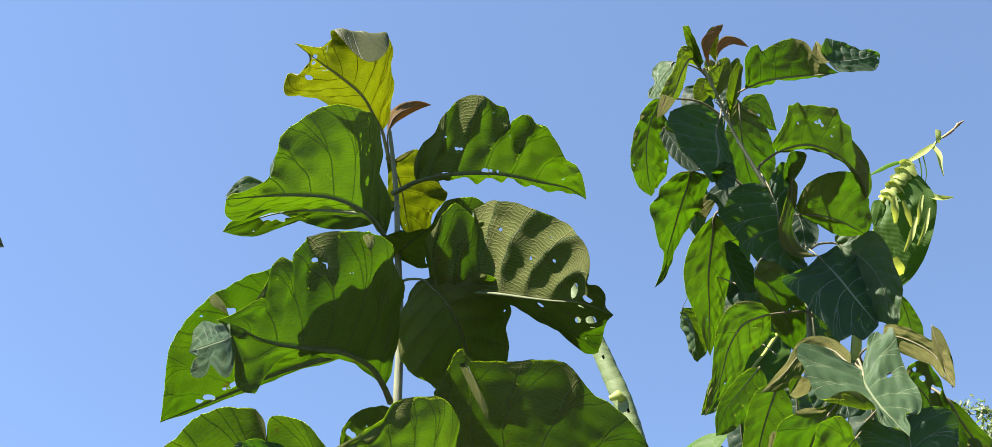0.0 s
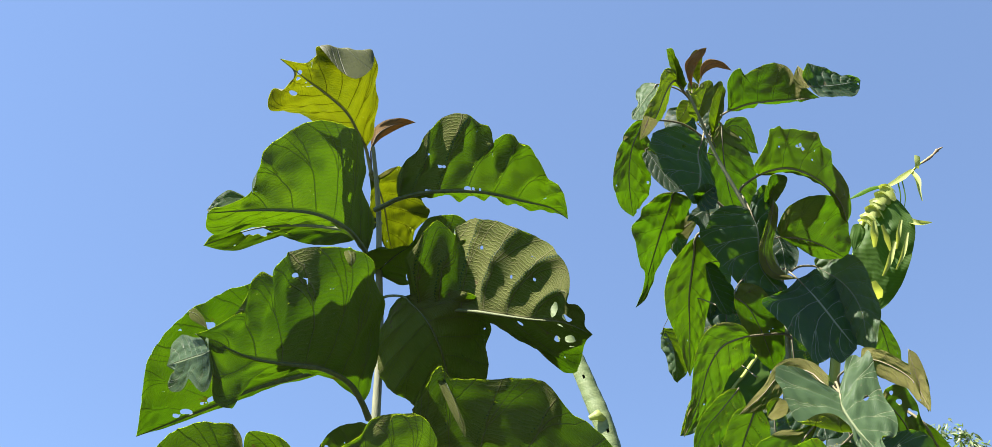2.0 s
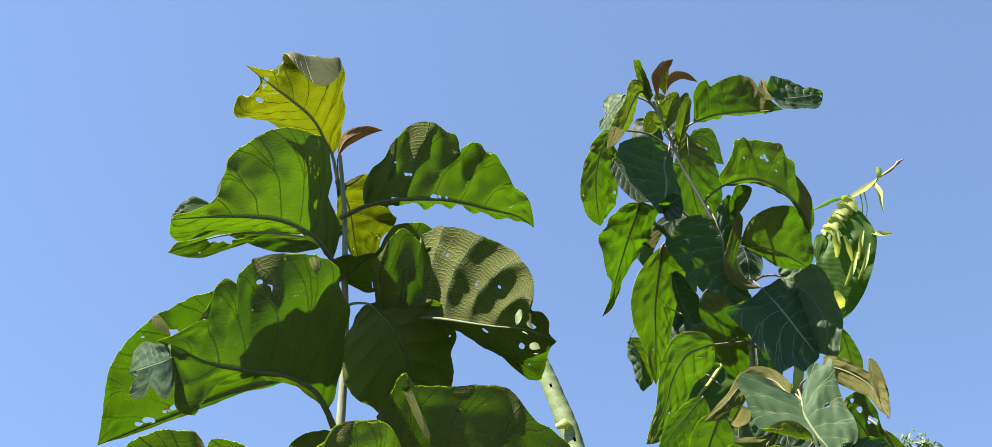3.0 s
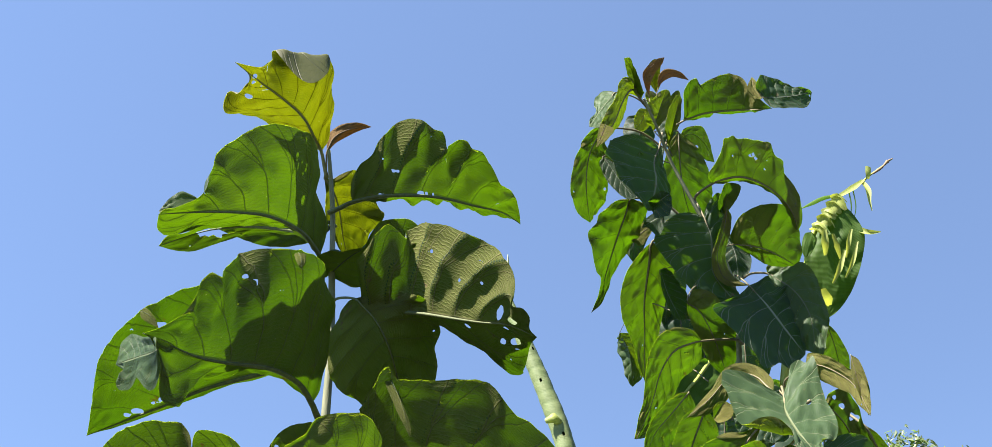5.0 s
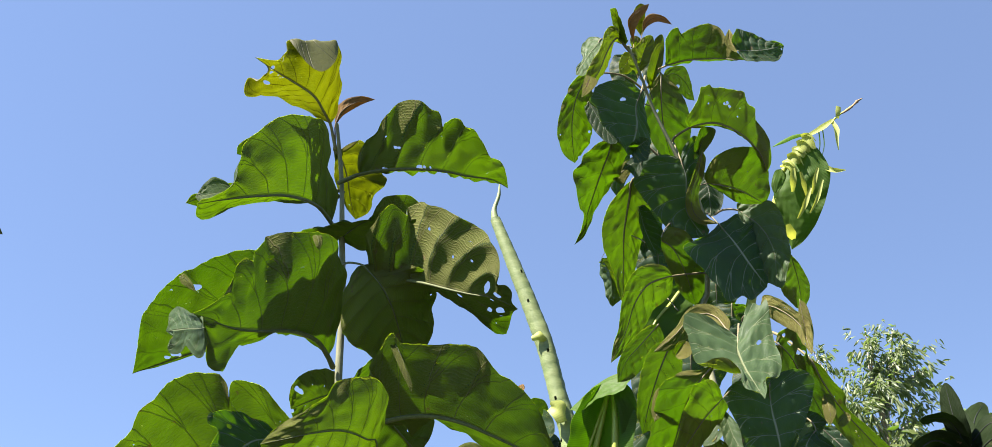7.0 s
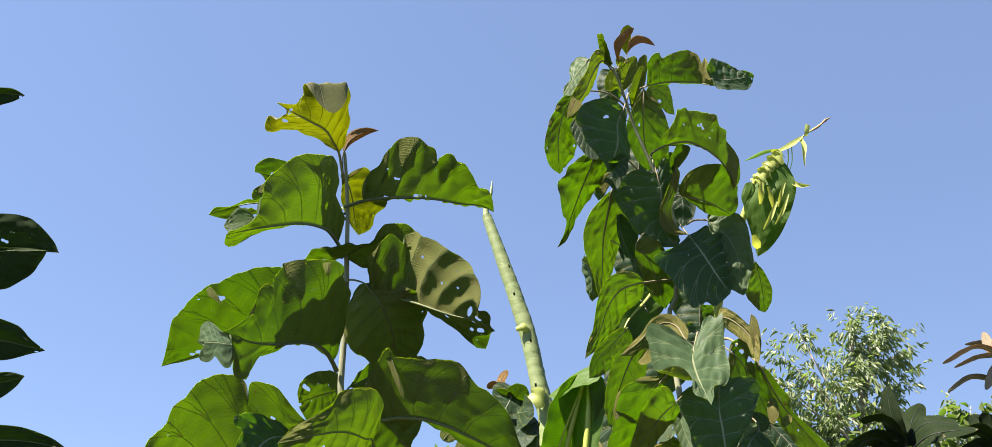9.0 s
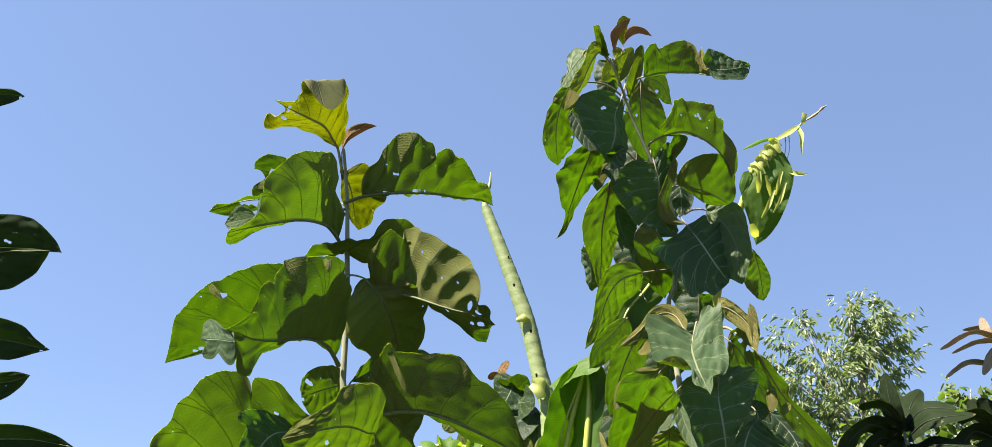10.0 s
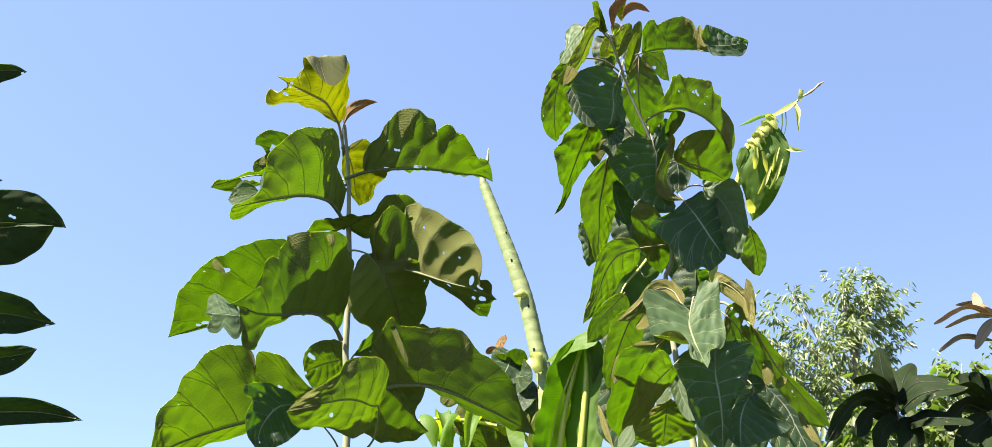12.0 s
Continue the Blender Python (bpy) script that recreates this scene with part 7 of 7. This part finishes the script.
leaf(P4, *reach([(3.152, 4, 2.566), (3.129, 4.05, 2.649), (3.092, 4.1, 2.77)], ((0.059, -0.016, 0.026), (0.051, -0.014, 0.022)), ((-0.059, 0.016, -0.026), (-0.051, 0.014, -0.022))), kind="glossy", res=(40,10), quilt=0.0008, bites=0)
leaf(P4, *reach([(3.304, 4, 3.074), (3.101, 3.9, 3.101), (2.824, 3.8, 2.974)], ((0.01, -0.021, 0.004), (-0.002, -0.015, 0.014)), ((-0.01, 0.021, -0.004), (0.002, 0.015, -0.014))), kind="tan", res=(40,10), quilt=0.0008, bites=0)
leaf(P4, *reach([(3.304, 4, 3.074), (3.077, 3.85, 3.03), (2.855, 3.75, 2.937)], ((0.01, -0.017, 0.009), (0.001, -0.014, 0.012)), ((-0.01, 0.017, -0.009), (-0.001, 0.014, -0.012))), kind="tan", res=(40,10), quilt=0.0008, bites=0)
leaf(P4, *reach([(3.301, 4, 3.093), (3.233, 4, 3.12), (3.249, 4.05, 3.237)], ((0.014, -0.015, 0.022), (0.022, -0.013, 0.001)), ((-0.014, 0.015, -0.022), (-0.022, 0.013, -0.001))), kind="tan", res=(40,10), quilt=0.0008, bites=0)
leaf(P4, *reach([(3.299, 4, 3.055), (3.158, 3.9, 2.952), (3.058, 3.85, 2.842)], ((-0.017, 0.001, 0.024), (-0.02, 0.004, 0.016)), ((0.017, -0.001, -0.024), (0.02, -0.004, -0.016))), kind="tan", res=(40,10), quilt=0.0008, bites=0)
leaf(P4, *reach([(3.255, 4, 2.932), (3.025, 3.9, 2.929), (2.818, 3.8, 2.818)], ((0.007, -0.016, 0.009), (-0.004, -0.009, 0.014)), ((-0.007, 0.016, -0.009), (0.004, 0.009, -0.014))), kind="tan", res=(40,10), quilt=0.0008, bites=0)
leaf(P4, *reach([(3.304, 4, 3.074), (3.282, 4.1, 3.183), (3.205, 4.2, 3.209)], ((0.003, -0.015, 0.013), (-0.008, -0.009, 0.012)), ((-0.003, 0.015, -0.013), (0.008, 0.009, -0.012))), kind="tan", res=(40,10), quilt=0.0008, bites=0)
leaf(P4, *reach([(3.304, 4, 3.074), (3.428, 4, 3.148), (3.558, 4, 3.07)], ((0.014, -0.017, -0.02), (-0.015, 0.001, -0.021)), ((-0.014, 0.017, 0.02), (0.015, -0.001, 0.021))), kind="tan", res=(40,10), quilt=0.0008, bites=0)
leaf(P4, *reach([(3.299, 4, 3.055), (3.297, 4, 2.924), (3.27, 4, 2.814)], ((-0.025, 0.016, -0), (-0.022, 0.012, 0.006)), ((0.025, -0.016, 0), (0.022, -0.012, -0.006))), kind="tan", res=(40,10), quilt=0.0008, bites=0)

# ---- undergrowth ----
P5 = thing("bush", (0.8, 5.1, 0.0), "low bush of broad green leaves with rusty new shoots", "shrub")
tube("stem", [(0.75, 5.2, -0.05), (0.72, 5.15, 1.4), (0.598, 5.12, 2.614), (0.593, 5.1, 3.076), (0.526, 5.1, 3.215)], [0.02, 0.016, 0.012, 0.008, 0.004], STEM_GREEN, P5, n=30)
leaf(P5, *reach([(0.585, 5.1, 3.089), (0.526, 5, 3.119), (0.484, 4.95, 3.158)], ((0.059, -0.026, 0.027), (0.049, -0.026, 0.021)), ((-0.059, 0.026, -0.027), (-0.049, 0.026, -0.021))), kind="mature", res=(30,8), quilt=0.002, bites=1)
leaf(P5, *reach([(0.598, 5.1, 3.089), (0.622, 5, 3.126), (0.683, 4.95, 3.171)], ((-0.089, -0.014, 0.008), (-0.056, -0.032, 0.042)), ((0.089, 0.014, -0.008), (0.056, 0.032, -0.042))), kind="mature", res=(30,8), quilt=0.002, bites=1)
leaf(P5, *reach([(0.597, 5.1, 3.067), (0.631, 4.9, 2.996), (0.711, 4.8, 2.99)], ((0.102, -0.017, 0.079), (0.015, -0.004, 0.109)), ((-0.102, 0.017, -0.079), (-0.015, 0.004, -0.109))), kind="mature", res=(30,8), quilt=0.002, bites=1)
leaf(P5, *reach([(0.589, 5.1, 3.059), (0.578, 4.9, 2.894), (0.626, 4.85, 2.77)], ((0.138, 0.006, -0.023), (0.115, 0.001, 0.032)), ((-0.138, -0.006, 0.023), (-0.115, -0.001, -0.032))), kind="mature", res=(30,8), quilt=0.002, bites=1)
leaf(P5, *reach([(0.526, 5.1, 3.198), (0.476, 5.1, 3.229), (0.433, 5.1, 3.208)], ((0.015, -0.017, 0.02), (-0.01, -0.014, 0.019)), ((-0.015, 0.017, -0.02), (0.01, 0.014, -0.019))), kind="flush", res=(30,8), quilt=0.002, bites=1)
leaf(P5, *reach([(0.526, 5.1, 3.198), (0.528, 5.1, 3.263), (0.573, 5.1, 3.328)], ((0.028, -0.012, -0.001), (0.02, -0.006, -0.015)), ((-0.028, 0.012, 0.001), (-0.02, 0.006, 0.015))), kind="flush", res=(30,8), quilt=0.002, bites=1)
leaf(P5, *reach([(0.764, 5.1, 2.853), (0.715, 5, 2.873), (0.635, 4.95, 2.823)], ((-0.099, 0.036, -0.031), (0.031, 0.041, -0.078)), ((0.099, -0.036, 0.031), (-0.031, -0.041, 0.078))), kind="mature", res=(30,8), quilt=0.002, bites=1)
leaf(P5, *reach([(0.674, 5.1, 2.69), (0.587, 5, 2.753), (0.424, 4.95, 2.787)], ((0.092, -0.037, 0.067), (0.025, -0.038, 0.091)), ((-0.092, 0.037, -0.067), (-0.025, 0.038, -0.091))), kind="mature", res=(30,8), quilt=0.002, bites=1)
leaf(P5, *reach([(0.548, 5.1, 2.612), (0.465, 5, 2.716), (0.446, 4.95, 2.867)], ((0.119, -0.04, 0.063), (0.116, -0.027, 0.001)), ((-0.119, 0.04, -0.063), (-0.116, 0.027, -0.001))), kind="mature", res=(30,8), quilt=0.002, bites=1)
leaf(P5, *reach([(0.503, 5.1, 2.493), (0.381, 5, 2.598), (0.3, 4.95, 2.63)], ((0.107, -0.041, 0.081), (0.072, -0.037, 0.087)), ((-0.107, 0.041, -0.081), (-0.072, 0.037, -0.087))), kind="mature", res=(30,8), quilt=0.002, bites=1)
leaf(P5, *reach([(0.143, 5.4, 2.931), (0.209, 5.4, 2.995), (0.296, 5.4, 3.037)], ((0.043, -0.001, -0.042), (0.021, 0.001, -0.047)), ((-0.043, 0.001, 0.042), (-0.021, -0.001, 0.047))), kind="mature", res=(30,8), quilt=0.002, bites=1)
leaf(P5, *reach([(0.599, 5, 2.835), (0.542, 4.9, 2.774), (0.496, 4.85, 2.677)], ((0.033, 0.026, -0.08), (0.063, 0.02, -0.038)), ((-0.033, -0.026, 0.08), (-0.063, -0.02, 0.038))), kind="drooping", res=(30,8), quilt=0.002, bites=1)
leaf(P5, *reach([(0.684, 5.05, 3.011), (0.635, 4.9, 2.901), (0.564, 4.85, 2.819)], ((0.087, -0.013, -0.017), (0.063, -0.01, -0.043)), ((-0.087, 0.013, 0.017), (-0.063, 0.01, 0.043))), kind="drooping", res=(30,8), quilt=0.002, bites=2)
leaf(P5, *reach([(0.284, 5.1, 2.658), (0.328, 5.1, 2.82), (0.413, 5.1, 2.923)], ((0.096, -0.015, -0.023), (0.065, -0.005, -0.055)), ((-0.096, 0.015, 0.023), (-0.065, 0.005, 0.055))), kind="mature", res=(30,8), quilt=0.002, bites=1)
leaf(P5, *reach([(0.539, 4.95, 2.625), (0.583, 4.85, 2.683), (0.683, 4.8, 2.703)], ((0.071, -0.006, -0.055), (0.012, 0.001, -0.075)), ((-0.071, 0.006, 0.055), (-0.012, -0.001, 0.075))), kind="mature", res=(30,8), quilt=0.002, bites=2)
leaf(P5, *reach([(0.62, 5.1, 3.213), (0.563, 4.95, 3.072), (0.505, 4.85, 2.957)], ((0.11, 0.021, -0.065), (0.087, 0.022, -0.064)), ((-0.11, -0.021, 0.065), (-0.087, -0.022, 0.064))), kind="drooping", res=(40,10), quilt=0.002, bites=2)
leaf(P5, *reach([(0.65, 5.05, 3.003), (0.61, 4.9, 2.873), (0.597, 4.8, 2.728)], ((0.137, -0.016, -0.026), (0.116, -0.025, 0.008)), ((-0.137, 0.016, 0.026), (-0.116, 0.025, -0.008))), kind="drooping", res=(40,10), quilt=0.002, bites=2)
leaf(P5, *reach([(0.458, 5.1, 3.027), (0.394, 5.15, 2.905), (0.318, 5.25, 2.776)], ((-0.117, -0.029, 0.049), (-0.1, -0.023, 0.041)), ((0.117, 0.029, -0.049), (0.1, 0.023, -0.041))), kind="mature", res=(40,10), quilt=0.002, bites=2)
leaf(P5, *reach([(0.726, 5, 2.948), (0.737, 4.9, 2.842), (0.719, 4.85, 2.712)], ((0.1, 0.009, 0.003), (0.08, 0.022, -0.02)), ((-0.1, -0.009, -0.003), (-0.08, -0.022, 0.02))), kind="drooping", res=(40,10), quilt=0.002, bites=2)
leaf(P5, *reach([(0.509, 5, 2.836), (0.549, 5.05, 2.744), (0.572, 5.1, 2.611)], ((-0.13, 0.039, -0.034), (-0.115, 0.03, -0.006)), ((0.13, -0.039, 0.034), (0.115, -0.03, 0.006))), kind="mature", res=(40,10), quilt=0.002, bites=2)


def leafy_crown(name, parent, twigs, size, mats, seed, per=11, label="", wide=1.0):
    """Many small drooping leaflets on twigs, as one mesh."""
    rs = np.random.RandomState(seed)
    v, f, ids = [], [], []
    for a, b in twigs:
        a, b = np.array(a), np.array(b)
        d = b - a
        for k in range(per):
            s = rs.uniform(0.1, 1.05)
            p = a + d * s + rs.normal(0, 0.25 * size, 3)
            out = unit(d + rs.normal(0, 0.55, 3) * np.linalg.norm(d))
            out[2] -= rs.uniform(0.25, 1.3)
            out = unit(out)
            side = unit(np.cross(out, rs.normal(0, 1, 3)))
            up = np.cross(side, out)
            ln, w = size * rs.uniform(0.7, 1.3), size * rs.uniform(0.13, 0.2) * wide
            n = len(v)
            droop = np.array([0, 0, -0.22 * ln])
            for k2, (s2, w2) in enumerate(((0.22, 0.75), (0.5, 1.0), (0.78, 0.6))):
                q = p + out * ln * s2 + droop * s2 * s2
                v += [q + side * w * w2 + up * w * w2 * 0.5, q, q - side * w * w2 + up * w * w2 * 0.5]
            v += [p, p + out * ln + droop]
            f += [(n + 9, n, n + 1), (n + 9, n + 1, n + 2), (n, n + 3, n + 4, n + 1), (n + 1, n + 4, n + 5, n + 2), (n + 3, n + 6, n + 7, n + 4), (n + 4, n + 7, n + 8, n + 5), (n + 6, n + 10, n + 7), (n + 7, n + 10, n + 8)]
            ids += [rs.randint(len(mats))] * 8
    return mesh_object(name, v, f, mats, parent, label, ids=ids)


def island_leaf(name, a, b, share):
    m = Nodes(name)
    rnd = m.put("ShaderNodeNewGeometry").outputs["Random Per Island"]
    col = m.mix(rnd, rgb(*a), rgb(*b))
    p = m.put("ShaderNodeBsdfPrincipled", Base_Color=col, Roughness=0.5)
    t = m.put("ShaderNodeBsdfTranslucent", Color=m.mix(rnd, rgb(a[0] * 2.4, a[1] * 3, a[2]), rgb(b[0] * 2, b[1] * 2.4, b[2])))
    mixed = m.put("ShaderNodeMixShader", i0=share)
    m.t.links.new(p.outputs[0], mixed.inputs[1]), m.t.links.new(t.outputs[0], mixed.inputs[2])
    return m.done(mixed.outputs[0])


LEAFLET = island_leaf("far_leaflet", (0.064, 0.092, 0.042), (0.140, 0.172, 0.090), 0.35)
LEAFLET_YELLOW = island_leaf("sunny_leaflet", (0.090, 0.122, 0.038), (0.155, 0.185, 0.072), 0.4)


def far_tree(base, top, limbs, name, label, seed, size, spread, mats, trunk_r=0.11, twigs=7, per=11):
    """A slender tree: trunk, limbs at given (height share, x, y, z) ends, a crown of leaflets."""
    rs = np.random.RandomState(seed)
    tree = thing(name, base, label, "tree")
    base, top = np.array(base, float), np.array(top, float)
    mid = base + (top - base) * 0.5 + np.array([0.15, 0.1, 0])
    trunk = [base - (0, 0, 0.1), mid, base + (top - base) * 0.8, top]
    tube("trunk", trunk, [trunk_r, trunk_r * 0.75, trunk_r * 0.45, 0.012], BARK_PALE, tree, "pale, slender trunk", n=40, sides=9, knob=0.08)
    line = smooth_line(trunk, 60)
    ends = []
    for h, *e in limbs:
        a, e = line[int(h * 59)], np.array(e)
        m = (a + e) / 2 + rs.normal(0, 0.12, 3) + (0, 0, 0.12)
        tube("limb", [a, m, e], [trunk_r * 0.4, trunk_r * 0.22, 0.01], BARK_PALE, tree, n=14, sides=6, knob=0.1)
        ln = smooth_line([a, m, e], 20)
        for k in range(twigs):
            s = ln[rs.randint(6, 20)]
            d = unit(e - a) * 0.3 + rs.normal(0, 0.55, 3)
            d[2] = d[2] * 0.7 + 0.05
            ends.append((s, s + d * spread))
        ends.append((ln[15], e + (e - ln[15]) * 0.3))
    leafy_crown("crown", tree, ends, size, mats, seed, per, "airy crown of small drooping leaflets")
    return tree


far_tree((7.45, 19.5, 0.0), (10.171, 19.5, 8.978), [
    (0.62, 7.702, 19.3, 7.831), (0.66, 7.523, 18.9, 6.837), (0.7, 8.354, 19.8, 8.571), (0.74, 9.475, 19.4, 8.886), (0.78, 9.377, 19, 8.388),
    (0.8, 10.344, 19.4, 8.282), (0.84, 10.681, 19.8, 8.099), (0.88, 10.193, 19.5, 8.851), (0.7, 10.459, 19.6, 7.276), (0.66, 9.688, 19, 6.541),
    (0.6, 7.869, 19, 6.291), (0.62, 8.308, 18.7, 6.209), (0.56, 8.879, 18.8, 5.671), (0.56, 9.786, 19.4, 5.784), (0.5, 7.954, 19.2, 5.5),
    (0.72, 8.563, 18.8, 7.078), (0.76, 9.256, 18.8, 7.357), (0.82, 9.844, 19.2, 8.069), (0.5, 8.595, 18.9, 5.022), (0.48, 9.672, 19.2, 4.918),
    (0.66, 9.534, 19.9, 6.85), (0.6, 7.723, 19.6, 5.868), (0.62, 7.48, 19.3, 7.313), (0.66, 7.983, 19.2, 7.497),
], "slender_tree", "slender pale-barked tree with an airy green crown", 3, 0.17, 0.62, [LEAFLET, LEAFLET, LEAFLET_YELLOW], twigs=15, per=15, trunk_r=0.13)
far_tree((11.6, 22.0, 0.0), (13.357, 22, 7.333), [
    (0.7, 12.311, 22, 6.942), (0.75, 12.678, 22, 7.263), (0.8, 13.714, 22, 7.08), (0.85, 14.17, 22, 6.908), (0.7, 12.094, 21.6, 6.216),
    (0.75, 12.964, 21.6, 6.514), (0.7, 13.612, 21.8, 6.072), (0.6, 12.414, 21.5, 5.724), (0.6, 11.816, 22, 5.524), (0.8, 12.658, 21.5, 6.814),
], "feathery_tree", "distant feathery green tree behind the mango", 8, 0.17, 0.8, [LEAFLET, LEAFLET], twigs=9, per=20)


def low_shrub(base, spots, name, label, seed, size, mats, spread=0.3, per=14):
    """A bushy plant: thin stems from one root to the given spots, with leafy ends."""
    rs = np.random.RandomState(seed)
    bush = thing(name, base, label, "shrub")
    twigs = []
    for e in spots:
        e = np.array(e)
        m = (np.array(base) + e) / 2 + rs.normal(0, 0.12, 3)
        tube("stem", [np.array(base) + rs.normal(0, 0.04, 3) - (0, 0, 0.03), m, e], [0.018, 0.012, 0.004], STEM_GREEN, bush, n=12, sides=6)
        for _ in range(7):
            d = rs.normal(0, spread, 3)
            twigs.append((e - (0, 0, 0.1) + rs.normal(0, spread * 0.5, 3), e + d))
    leafy_crown("foliage", bush, twigs, size, mats, seed, per, "dense broad leaves", wide=2.2)
    return bush


SHRUB_LEAF = island_leaf("shrub_leaf", (0.040, 0.066, 0.013), (0.086, 0.112, 0.023), 0.45)
low_shrub((4.0, 7.2, 0.0), [(3.633, 7, 2.882), (3.854, 7.1, 2.949), (4.071, 7.2, 2.963), (4.291, 7.2, 3.059), (4.366, 7, 2.92), (3.482, 6.8, 2.642), (3.92, 6.8, 2.684), (4.296, 6.9, 2.691), (4.739, 7.3, 3.024)], "shrub", "sunlit yellow-green shrub behind the mango tree", 21, 0.10, [SHRUB_LEAF], per=26)
low_shrub((5.2, 7.6, 0.0), [(5.083, 7.5, 3.289), (5.247, 7.5, 3.465), (4.893, 7.4, 3.213), (5.238, 7.5, 3.051), (4.83, 7.3, 2.909), (4.631, 7.3, 2.802)], "shrub", "sunlit yellow-green shrub behind the mango tree", 22, 0.095, [SHRUB_LEAF], per=26)
